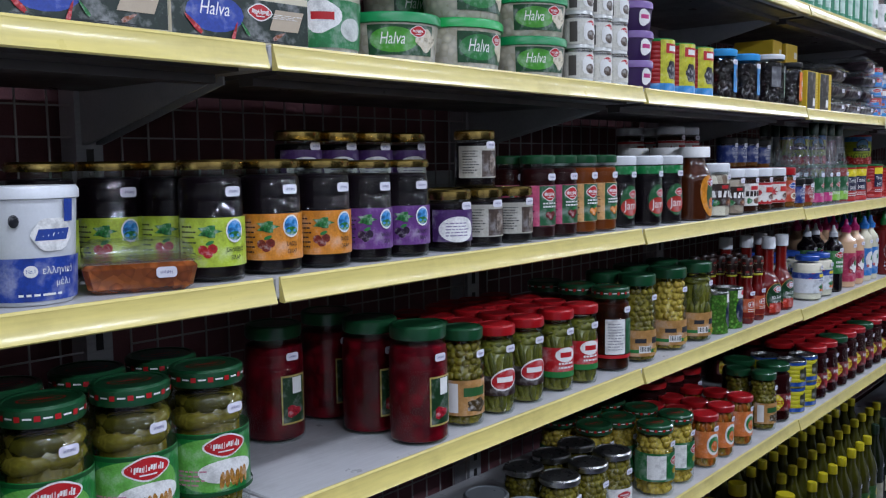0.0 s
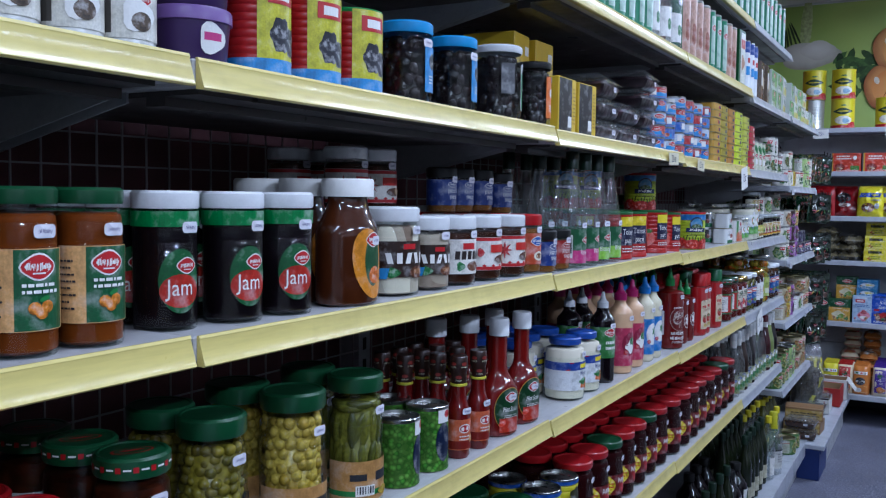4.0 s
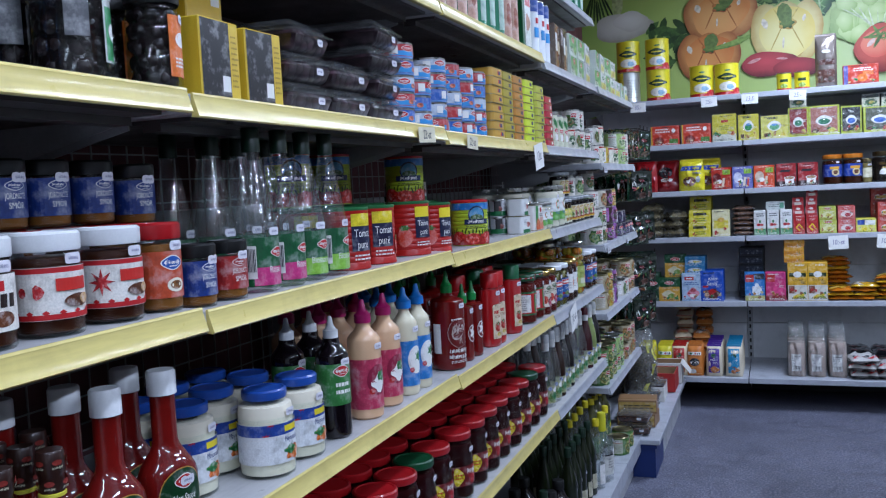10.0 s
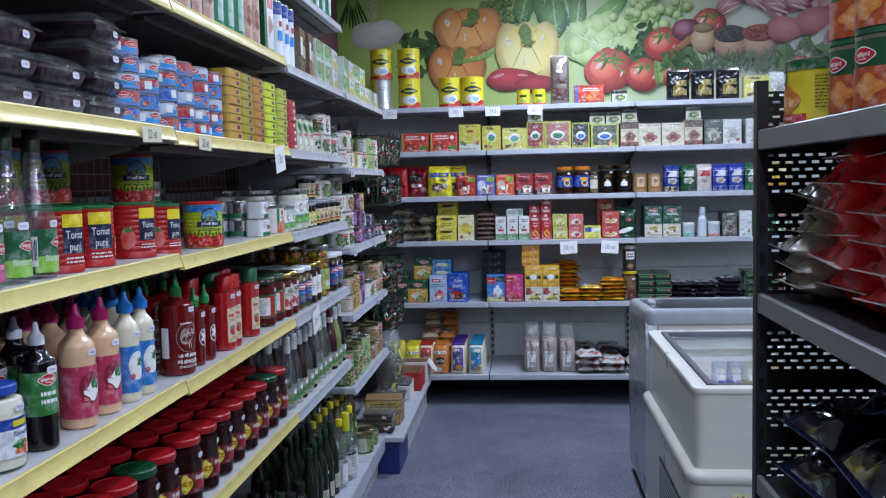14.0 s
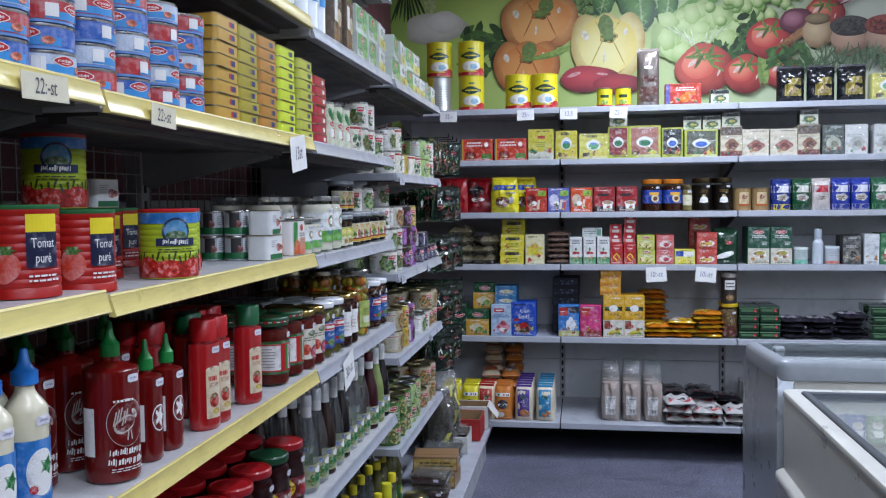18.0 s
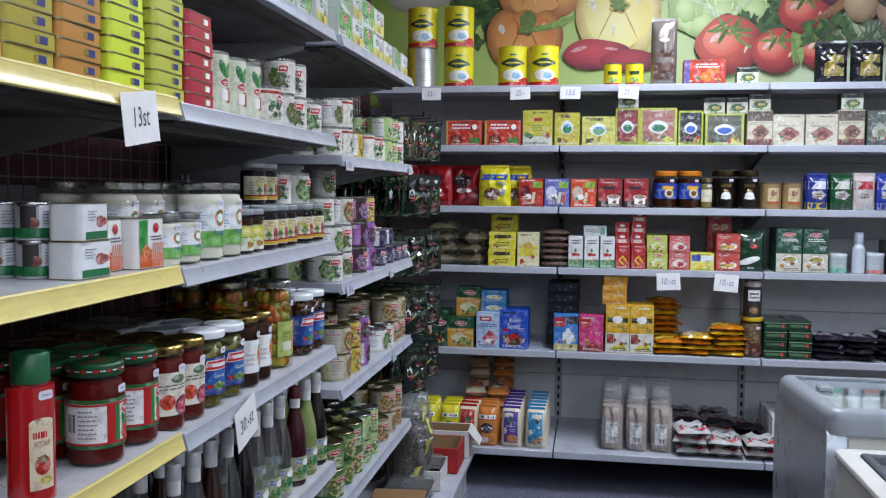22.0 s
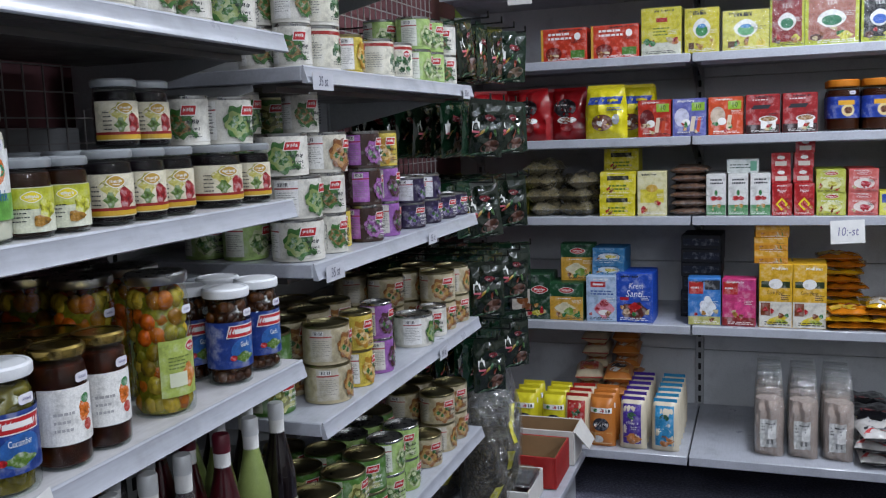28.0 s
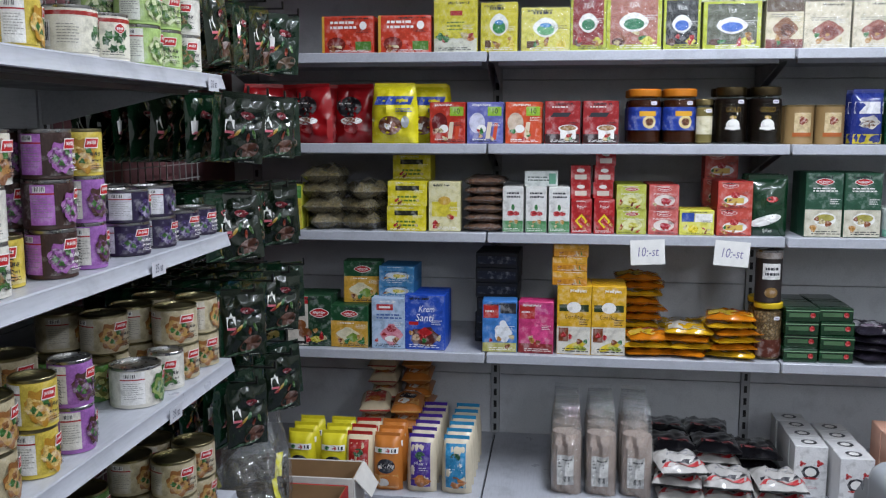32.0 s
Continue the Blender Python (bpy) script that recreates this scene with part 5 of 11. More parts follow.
def bag(kind, w, h, d, label, mat, art=None, cat="bag", lie=False, stand=True, crimpmat=None, wrinkle=0.007, seed=1, film=False, tied=0.0, upto=None):
    """A filled bag, standing on its block bottom or lying on its back; film: a clear outer skin; tied: how far the top is gathered in; upto: where the filling ends."""
    up = stand and not lie
    zs = 0.035 * h if up else 0.0
    th = pillow(w, h, d, seed=seed, wrinkle=wrinkle)

    def turn(p):
        return (p[0], (p[2] - h / 2), -p[1] + d / 2) if lie else p

    def skin(k, top, crumple=0.0):
        nx, nz = (22, 28) if crumple else (14, 16)
        verts, faces = [], []
        for side in (-1, 1):
            o = len(verts)
            for j in range(nz + 1):
                for i in range(nx + 1):
                    u, v = -1 + 2 * i / nx, (-0.93 if up else -1) + (top + (0.93 if up else 1)) * j / nz
                    g = max(0.0, v - 0.1) / 0.9
                    g = 1 - tied * g * g * (3 - 2 * g)
                    wr = 1 + (0.12 * tied * noise.noise(Vector((u * 3, v * 5, seed))) if v > 0 else 0)
                    q = crumple * (abs(noise.noise(Vector((u * 5 + side, v * 7, seed)))) + 0.6 * abs(noise.noise(Vector((u * 11, v * 13 + side, seed + 3)))) - 0.3) * min(1.0, 2.2 * (1 - abs(u)) + 0.15)
                    verts.append(turn((u * w / 2 * g * k * wr + 0.4 * q, side * (th(u, v) * k * (0.4 + 0.6 * g) + q), (v + 1) / 2 * h - zs)))
            for j in range(nz):
                for i in range(nx):
                    q = (o + j * (nx + 1) + i, o + j * (nx + 1) + i + 1, o + (j + 1) * (nx + 1) + i + 1, o + (j + 1) * (nx + 1) + i)
                    faces.append(q if side < 0 else q[::-1])
        o2 = (nx + 1) * (nz + 1)
        if up:
            faces.append(tuple(list(range(nx, -1, -1)) + [o2 + i for i in range(nx + 1)]))
        if top < 1:
            e = nz * (nx + 1)
            faces.append(tuple([e + i for i in range(nx + 1)] + [o2 + e + i for i in range(nx, -1, -1)]))
        return verts, faces

    def build(name):
        loose = 0.028 * min(1.0, d / 0.13) if upto is not None else 0.0
        root = part(name, mesh_of(name, *skin(1.0, 1.0, loose), CRINKLE if loose else FILM if film else mat, None, not loose))
        if film:
            part("filling", mesh_of("filling", *skin(0.93 if loose else 0.975, upto if upto is not None else 0.5 if tied > 0.1 else 0.9), mat), root)
        c = FILM if film else crimpmat or mat
        ww = w * 0.48 * (1 - tied)
        ch = [block(-ww, ww, -0.0009, 0.0009, h * 0.965 - zs, h + 0.012 - zs)]
        if not up:
            ch.append(block(-w * 0.48, w * 0.48, -0.0009, 0.0009, -0.012, h * 0.035))
        for v, f in ch:
            part("seal", join("seal", [([turn(p) for p in v], f, 0)], [c]), root, "crimped end seal")
        if art:
            a = Art(lambda s, z, dd: turn((s, -(th(max(-0.95, min(0.95, 2 * s / w)), max(-0.95, min(0.95, 2 * z / h - 1))) + dd + 0.0008), z - zs)), 0.015)
            art(a, w, h)
            a.put(root, "print")
        return root
    stock(kind, w, h if lie else d, d if lie else h, label, cat)(build)


def tub(kind, w, d, h, label, body, lid, art=None, cat="tub", lidh=0.012, taper=0.88):
    def build(name):
        r = w / 2
        root = part(name, lathe(name, [(0, 0.002), (r * taper * 0.95, 0), (r * taper, 0.004), (r * 0.97, h - lidh), (0, h - lidh)], body, 26, 1.0, d / w))
        part("lid", lathe("lid", [(r * 0.97, h - lidh - 0.004), (r * 1.02, h - lidh - 0.003), (r * 1.02, h - 0.004), (r * 0.98, h), (r * 0.92, h), (r * 0.9, h - 0.003), (0, h - 0.003)], lid, 26, 1.0, d / w), root)
        if art:
            def at(s, z, dd):
                rr = r * (taper + (0.97 - taper) * z / h) + dd + 0.0006
                return (rr * math.sin(s / r), -rr * d / w * math.cos(s / r), z)
            a = Art(at)
            art(a, w, h)
            a.put(root)
        return root
    stock(kind, w, d, h, label, cat)(build)


def clamshell(kind, w, d, h, label, food, cat="tray", lid=True):
    def build(name):
        root = part(name, box_mesh(name, -w * 0.42, w * 0.42, -d * 0.42, d * 0.42, 0, h * 0.6, food, 0.006, -w * 0.06, -d * 0.06))
        part("rim", join("rim", [(*block(-w / 2, w / 2, -d / 2, d / 2, h * 0.6, h * 0.6 + 0.003), 0)], [FILM]), root)
        part("cover", box_mesh("cover", -w * 0.46, w * 0.46, -d * 0.46, d * 0.46, h * 0.6 + 0.0035, h, FILM, 0.006, w * 0.05, d * 0.05), root, "clear plastic cover")
        sticker(root, lambda s, z, dd: (s, -d * 0.44 - dd - 0.004, z), w * 0.2, h * 0.4)
        return root
    stock(kind, w, d, h, label, cat)(build)


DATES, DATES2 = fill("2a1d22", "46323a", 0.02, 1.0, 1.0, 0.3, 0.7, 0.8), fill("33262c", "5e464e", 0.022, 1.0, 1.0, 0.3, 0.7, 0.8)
PICKLE, OLIVE, OLIVEY, CORNI = pieces_mat("3e3c0e", "645a1a", "786e26"), pieces_mat("5a4e18", "887a26", "6a6224"), pieces_mat("a88a2c", "ccb24c", "b0942e"), pieces_mat("4c5020", "7c7a2c", "5a5c22")
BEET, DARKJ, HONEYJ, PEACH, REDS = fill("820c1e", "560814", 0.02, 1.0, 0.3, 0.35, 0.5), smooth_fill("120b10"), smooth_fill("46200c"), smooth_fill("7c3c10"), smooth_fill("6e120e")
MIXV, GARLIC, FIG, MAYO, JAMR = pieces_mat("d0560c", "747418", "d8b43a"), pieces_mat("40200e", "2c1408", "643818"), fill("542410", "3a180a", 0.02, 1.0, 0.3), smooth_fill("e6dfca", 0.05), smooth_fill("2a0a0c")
CARROT, NUTC, PB, CHEESE, OIL, OLIVEOIL = pieces_mat("c25a20", "a8742a", "8c7a28"), smooth_fill("3a1c10"), smooth_fill("8a5a2a"), smooth_fill("d9d4c2", 0.08), smooth_fill("5c2c10"), smooth_fill("1c2410")
BLACKOL = pieces_mat("0e0b0c", "1c1617", "2a2022", 0.15)
PIECES = {BLACKOL.name: (0.021, 0.023), PICKLE.name: (0.023, 0.068), OLIVE.name: (0.015, 0.014), OLIVEY.name: (0.016, 0.016), CORNI.name: (0.014, 0.05), MIXV.name: (0.024, 0.028), GARLIC.name: (0.018, 0.018), CARROT.name: (0.016, 0.03)}
PINKS, BLUES, SRIR, KETCH, TOMATO = smooth_fill("d8b08a", 0.06), smooth_fill("d9d2b6", 0.06), smooth_fill("6a0e0c", 0.15), paint("a81216", 0.3, coat=0.5), smooth_fill("62120c")
RG, LG, CREAM, PURP, PINK, ORANGE, LBLUE = paint("2b7a3a"), paint("8fc246"), paint("e3dfcc"), paint("4b2c66"), paint("c23a7c"), paint("d9701e"), paint("3d8fd0")


def band(bg, z=0.42, hh=0.5, span=2.3):
    def go(a, r, h):
        a.rect(0, h * z, r * span, h * hh, bg)
    return go


def fruit(a, s, z, k, c1, c2=None, leaf=True):
    for i, (dx, dz) in enumerate(((-0.5, 0), (0.45, 0.1), (0, -0.35))):
        a.oval(s + dx * k, z + dz * k, k, k, c1 if i % 2 == 0 else (c2 or c1), 10)
    if leaf:
        a.oval(s + 0.2 * k, z + 0.7 * k, k * 0.9, k * 0.4, RG, 8, 0, 0, 0.4)


def syrup(bg, fr, w1):
    def go(a, r, h):
        a.rect(0, h * 0.33, r * 2.9, h * 0.40, bg)
        a.bars(-r * 1.05, h * 0.33, r * 0.5, h * 0.3, 7, INK, 0.3)
        fruit(a, -r * 0.4, h * 0.27, r * 0.3, fr)
        a.oval(-r * 0.35, h * 0.42, r * 0.6, h * 0.1, RG, 12, 7, 0.35)
        a.oval(r * 0.45, h * 0.42, r * 0.62, h * 0.2, WHITE)
        a.oval(r * 0.45, h * 0.42, r * 0.54, h * 0.17, LBLUE)
        a.oval(r * 0.45, h * 0.38, r * 0.5, h * 0.07, RG)
        a.word(w1, r * 0.45, h * 0.265, h * 0.055, INK, 0.62 if len(w1) < 9 else 0.4).word("SIRAP", r * 0.45, h * 0.20, h * 0.055, INK, 0.7)
    return go


def brand_label(bg, logo, fr, leafbg=None, z=0.38, hh=0.5, text=0, span=2.5):
    """A usual food label: ground, a second field, a brand oval, fruit, small print and a bar code round the side."""
    def go(a, r, h):
        a.rect(0, h * z, r * span, h * hh, bg)
        if leafbg:
            a.rect(r * 0.35, h * z, r * 1.5, h * hh * 0.98, leafbg)
        a.logo(r * 0.25, h * (z + hh * 0.28), r * 0.9, h * hh * 0.28, logo)
        fruit(a, r * 0.3, h * (z - hh * 0.22), h * hh * 0.16, fr)
        a.bars(-r * 0.95, h * z, r * 0.5, h * hh * 0.7, 8, INK, 0.3)
        if text:
            a.bars(r * 0.25, h * (z + hh * 0.02), r * 0.9, h * hh * 0.16, 2, WHITE, 0.5)
    return go


# left run, second shelf
jar("syrup_jar__a", 0.041, 0.152, "tall dark syrup jar, lime label with red fruit, gold lid", DARKJ, LID_GOLD, syrup(paint("b6cc3e"), RED, "JOHANNESBRÖD"), 0.012, neck=0.93)
jar("syrup_jar__b", 0.041, 0.152, "tall dark date syrup jar, orange label with palm, gold lid", DARKJ, LID_GOLD, syrup(paint("d98a2a"), paint("7a2416"), "DADEL"), 0.012, neck=0.93)
jar("syrup_jar__c", 0.040, 0.150, "tall dark grape syrup jar, purple label, gold lid", DARKJ, LID_GOLD, syrup(paint("6a3a82"), paint("2a1434"), "VINDRUV"), 0.012, neck=0.93)
jar("jam_jar__tahini", 0.036, 0.1, "short dark jar with a grey and photo label, gold lid", DARKJ, LID_GOLD, lambda a, r, h: a.rect(0, h * 0.45, r * 2.6, h * 0.55, paint("b8b4a8")).rect(r * 0.5, h * 0.42, r * 1.2, h * 0.45, paint("4a3c34")).oval(r * 0.6, h * 0.42, r * 0.6, h * 0.3, paint("8a7c70"), 12, 3, 0.2).bars(-r * 0.7, h * 0.45, r * 0.7, h * 0.42, 9, INK, 0.35), neck=0.92)
jar("jam_jar__grape", 0.039, 0.1, "short dark jar with white and violet label, gold lid", DARKJ, LID_GOLD, lambda a, r, h: a.rect(0, h * 0.42, r * 2.3, h * 0.52, PURP).oval(0.0, h * 0.36, r * 1.7, h * 0.42, WHITE, 16).bars(0, h * 0.36, r * 1.1, h * 0.25, 5, paint("7c6c94"), 0.35), neck=0.92)
jar("jam_jar__cherry", 0.033, 0.156, "tall cherry jam jar with pink and green label, green lid", JAMR, LID_G, brand_label(paint("cf5a7e"), RED, paint("7c0f1c"), paint("1f5a34"), 0.40, 0.48, 1), neck=0.92)
jar("jam_jar__orange", 0.033, 0.156, "tall apricot jam jar with green and orange label, green lid", PEACH, LID_G, brand_label(paint("e4b070"), RED, paint("e08a2a"), paint("1f5a34"), 0.40, 0.48, 1), neck=0.92)
jar("jam_jar__black", 0.0365, 0.156, "black jam jar, green and red shield label, green band, pale lid", DARKJ, LID_W, lambda a, r, h: a.rect(0, h * 0.80, r * 5.9, h * 0.11, paint("0f7a3a", 0.3)).oval(r * 0.1, h * 0.36, r * 1.35, h * 0.46, paint("1c5c30"), 16).oval(r * 0.1, h * 0.29, r * 1.3, h * 0.24, paint("b02a1c"), 16).logo(r * 0.3, h * 0.47, r * 0.6, h * 0.1).word("Jam", r * 0.08, h * 0.31, h * 0.17, WHITE, 0.8), neck=0.95, lidh=0.02)
bottle("honey_flask", 0.055, 0.176, "amber flat-sided honey flask with orange curved label, white lid", HONEYJ, WHITE, lambda a, r, h: a.oval(r * 0.05, h * 0.33, r * 1.25, h * 0.58, paint("d98a1c"), 18, 0, 0, 0.35).oval(r * 0.15, h * 0.36, r * 0.7, h * 0.42, paint("22502c"), 16).logo(r * 0.15, h * 0.52, r * 0.55, h * 0.1).oval(r * 0.2, h * 0.24, r * 0.5, h * 0.14, ORANGE), 0.55, 0.62, 0.024, 0.037, "flask", 0.0, 0.7)


def nut(a, r, h):
    a.rect(0, h * 0.42, r * 3.4, h * 0.40, paint("2e1c14"))
    a.rect(r * 0.1, h * 0.56, r * 0.5, h * 0.06, RED)
    a.many([(r * (-0.62 + 0.34 * k), h * 0.43, r * 0.19, h * 0.12, 0.004 * (k % 3 - 1)) for k in range(5)], WHITE)
    a.oval(r * 0.5, h * 0.27, r * 0.8, h * 0.14, paint("6a3a1c")).oval(r * 0.5, h * 0.28, r * 0.5, h * 0.06, paint("a87448")).oval(-r * 0.5, h * 0.27, r * 0.45, h * 0.12, RG, 10, 3, 0.2).rect(-r * 0.9, h * 0.26, r * 0.5, h * 0.12, LBLUE, 0.004)


def nut2(heart):
    def go(a, r, h):
        a.rect(0, h * 0.42, r * 3.4, h * 0.5, paint("e6e2da"))
        a.rect(0, h * 0.64, r * 3.4, h * 0.05, RED).rect(0, h * 0.20, r * 3.4, h * 0.05, RED)
        for k in range(7):
            a.oval((k - 3) * r * 0.45, h * 0.24, r * 0.22, h * 0.05, paint("b81c22"), 4)
        a.rect(r * 0.35, h * 0.5, r * 1.0, h * 0.12, paint("c22a22"))
        a.oval(r * 0.5, h * 0.34, r * 0.9, h * 0.13, paint("5a3018")).oval(r * 0.75, h * 0.35, r * 0.4, h * 0.1, paint("c8a06a"))
        if heart:
            a.oval(-r * 0.62, h * 0.44, r * 0.3, h * 0.14, RED, 10, 3, 0.15).oval(-r * 1.05, h * 0.44, r * 0.22, h * 0.1, RED, 10)
        else:
            a.oval(-r * 0.7, h * 0.44, r * 0.55, h * 0.2, RED, 16, 8, 0.45)
    return go


def nutw(a, r, h):
    a.rect(0, h * 0.42, r * 3.2, h * 0.5, paint("e8e4dc")).rect(r * 0.1, h * 0.57, r * 0.7, h * 0.09, RED).many([(r * (-0.5 + 0.3 * k), h * 0.44, r * 0.22, h * 0.12, 0.001) for k in range(5)], paint("241814"))
    a.oval(r * 0.35, h * 0.28, r * 0.8, h * 0.14, paint("6a3a1c")).oval(-r * 0.35, h * 0.28, r * 0.4, h * 0.13, RG, 10, 3, 0.2)


SWIRL = fill("5a2e18", "e6dcc8", 0.03, 2.2, 0.05, 0.3, 0.0)
jar("spread_jar__duo", 0.047, 0.136, "two-tone nut spread jar, dark label, white lid", SWIRL, LID_W, nut, 0.022, 0.93, sh=0.86)
jar("spread_jar__duo_small", 0.038, 0.120, "small two-tone nut spread jar, dark label, white lid", SWIRL, LID_W, nut, 0.022, 0.93, sh=0.86)
jar("spread_jar__plain", 0.039, 0.119, "hazelnut spread jar with white label and white lid", NUTC, LID_W, nutw, 0.022, 0.93, sh=0.86)
jar("spread_jar__heart", 0.039, 0.119, "hazelnut spread jar, knitted-pattern label with hearts, white lid", NUTC, LID_W, nut2(True), 0.022, 0.93, sh=0.86)
jar("spread_jar__snow", 0.039, 0.119, "hazelnut spread jar, snowflake label, white lid", NUTC, LID_W, nut2(False), 0.022, 0.93, sh=0.86)
jar("peanut_butter__red", 0.030, 0.119, "peanut butter jar with red label and red lid", PB, LID_R, lambda a, r, h: a.rect(0, h * 0.42, r * 3.2, h * 0.52, paint("b84a2a")).logo(r * 0.2, h * 0.55, r * 1.0, h * 0.14, BLUE).oval(r * 0.3, h * 0.3, r * 0.9, h * 0.16, CREAM).oval(r * 0.3, h * 0.3, r * 0.6, h * 0.1, PB), 0.022, 0.95)
for kk, cc in (("blue", paint("22387c")), ("crimson", paint("9c2420"))):
    jar("peanut_butter__" + kk, 0.029, 0.090, "peanut butter jar with %s label, black lid" % ("blue" if kk == "blue" else "red"), PB, BLACK, (lambda c: lambda a, r, h: a.rect(0, h * 0.46, r * 4.2, h * 0.55, c).logo(r * 0.2, h * 0.63, r * 0.8, h * 0.12, c).word("JORDNÖTS", r * 0.2, h * 0.48, h * 0.12, WHITE, 0.5).word("SMÖR", r * 0.2, h * 0.35, h * 0.12, WHITE, 0.7))(cc), 0.02, 0.95)
for kk, cc, ww in (("rose", PINK, "Rose"), ("blossom", LG, "Blossom")):
    bottle("water_bottle__" + kk, 0.034, 0.288, "slender clear %s water bottle with a green label, dark cap" % kk, WATERGLASS, paint("10281a", 0.35), (lambda c, w: lambda a, r, h: a.rect(0, h * 0.17, r * 2.6, h * 0.27, paint("1f5a34")).rect(r * 0.1, h * 0.09, r * 1.9, h * 0.1, c).logo(r * 0.5, h * 0.22, r * 0.9, h * 0.05).word(w, r * 0.2, h * 0.125, h * 0.055, WHITE, 0.7).code(-r * 0.95, h * 0.17, r * 0.5, h * 0.18, INK))(cc, ww), 0.36, 0.38, 0.064, 0.0145, cone=True)
can("tomato_can__tall", 0.045, 0.122, "ribbed red tomato puree can with yellow and navy print", paint("a81a14", 0.35), lambda a, r, h: a.rect(-r * 0.1, h * 0.80, r * 1.1, h * 0.2, YELLOW).rect(-r * 0.1, h * 0.5, r * 1.1, h * 0.4, paint("1a1e40")).word("Tomat", -r * 0.1, h * 0.58, h * 0.18, WHITE, 0.66).word("puré", -r * 0.1, h * 0.40, h * 0.18, WHITE, 0.66).oval(r * 0.9, h * 0.3, r * 0.6, h * 0.3, paint("c83a24"), 12, 3, 0.1).oval(r * 0.85, h * 0.44, r * 0.4, h * 0.1, paint("4a7a34"), 12, 5, 0.3).bars(-r * 0.1, h * 0.2, r * 0.9, h * 0.12, 2, PAPER, 0.4), ribs=9, top=paint("2c6a3a", 0.4))
can("tomato_can__wide", 0.050, 0.124, "large ribbed red tomato can with navy and yellow print", paint("a81a14", 0.35), lambda a, r, h: a.rect(r * 0.1, h * 0.8, r * 0.9, h * 0.2, YELLOW).rect(r * 0.1, h * 0.52, r * 0.9, h * 0.38, paint("1a1e40")).word("Tomat", r * 0.1, h * 0.59, h * 0.15, WHITE, 0.66).word("puré", r * 0.1, h * 0.43, h * 0.15, WHITE, 0.66).oval(-r * 0.85, h * 0.35, r * 0.7, h * 0.36, paint("c8402a"), 14, 3, 0.08).oval(-r * 0.85, h * 0.52, r * 0.45, h * 0.1, paint("4a7a34"), 14, 6, 0.3).bars(r * 0.1, h * 0.22, r * 0.8, h * 0.1, 2, PAPER, 0.4), ribs=9, top=paint("2c6a3a", 0.4))
can("tomato_can__green", 0.050, 0.122, "large ribbed can with lime, blue and red tomato print", paint("a8bc22", 0.35), lambda a, r, h: a.rect(0, h * 0.87, r * 5.6, h * 0.15, paint("2f78c0")).rect(0, h * 0.14, r * 5.6, h * 0.24, paint("a81c14")).many([(r * (-2.6 + 0.19 * k), h * (0.27 + 0.03 * (k % 3)), r * 0.07, h * 0.12, 0.004 * (k % 3 - 1)) for k in range(28)], paint("3a4a14")).oval(-r * 1.5, h * 0.2, r * 0.8, h * 0.24, paint("c82a1c"), 14).oval(-r * 0.7, h * 0.16, r * 0.8, h * 0.24, paint("d03422"), 14).oval(r * 0.2, h * 0.18, r * 0.8, h * 0.24, paint("c82a1c"), 14).oval(r * 1.1, h * 0.17, r * 0.8, h * 0.24, paint("d03422"), 14).oval(-r * 0.45, h * 0.68, r * 0.95, h * 0.4, paint("1c2c4a"), 20).oval(-r * 0.45, h * 0.68, r * 0.8, h * 0.33, paint("4a8cb8"), 18).oval(-r * 0.45, h * 0.62, r * 0.72, h * 0.14, paint("4a6a3a"), 16).rect(-r * 0.45, h * 0.53, r * 1.35, h * 0.11, paint("1a2c50")).scrawl(-r * 0.45, h * 0.53, r * 0.9, h * 0.08, PAPER, 6).bars(-r * 0.45, h * 0.41, r * 1.2, h * 0.07, 2, INK, 0.35), ribs=10, top=RED)
can("small_can", 0.026, 0.057, "small silver-grey can with meat picture and green base band", paint("b4b6ba", 0.35, 0.2), lambda a, r, h: a.rect(-r * 1.25, h * 0.6, r * 0.9, h * 0.6, paint("2c2a2c")).rect(r * 0.35, h * 0.62, r * 2.0, h * 0.6, paint("d4d6da")).oval(-r * 0.9, h * 0.46, r * 0.5, h * 0.3, paint("8a4a44"), 12, 3, 0.2).rect(0, h * 0.2, r * 5.6, h * 0.26, paint("1c6a3c")).bars(r * 0.1, h * 0.6, r * 1.1, h * 0.4, 5, paint("70747a"), 0.3))


def slab_of(w, d, z0, z1, c=0.012):
    """A flat tin's outline with rounded corners, drawn up from z0 to z1."""
    ring = []
    for qx, qy, a0 in ((1, 1, 0), (-1, 1, 90), (-1, -1, 180), (1, -1, 270)):
        ring += [(qx * (w / 2 - c) + c * math.cos(radians(a0 + 22.5 * i)), qy * (d / 2 - c) + c * math.sin(radians(a0 + 22.5 * i))) for i in range(5)]
    n = len(ring)
    v = [(x, y, z) for z in (z0, z1) for x, y in ring]
    return v, [tuple(range(n - 1, -1, -1)), tuple(range(n, 2 * n))] + [(i, (i + 1) % n, n + (i + 1) % n, n + i) for i in range(n)]


def meat_tin(kind, w, d, h, label, body, art):
    def build(name):
        root = part(name, mesh_of(name, *slab_of(w, d, 0.001, h - 0.001), body))
        for z0, z1 in ((0, 0.0014), (h - 0.0014, h)):
            part("rim", mesh_of("rim", *slab_of(w + 0.0022, d + 0.0022, z0, z1), TIN), root)
        a = Art(flat_at(d / 2), 0.05)
        art(a, w, h)
        a.put(root, "front_print")
        return root
    stock(kind, w, d, h, label, "tin")(build)


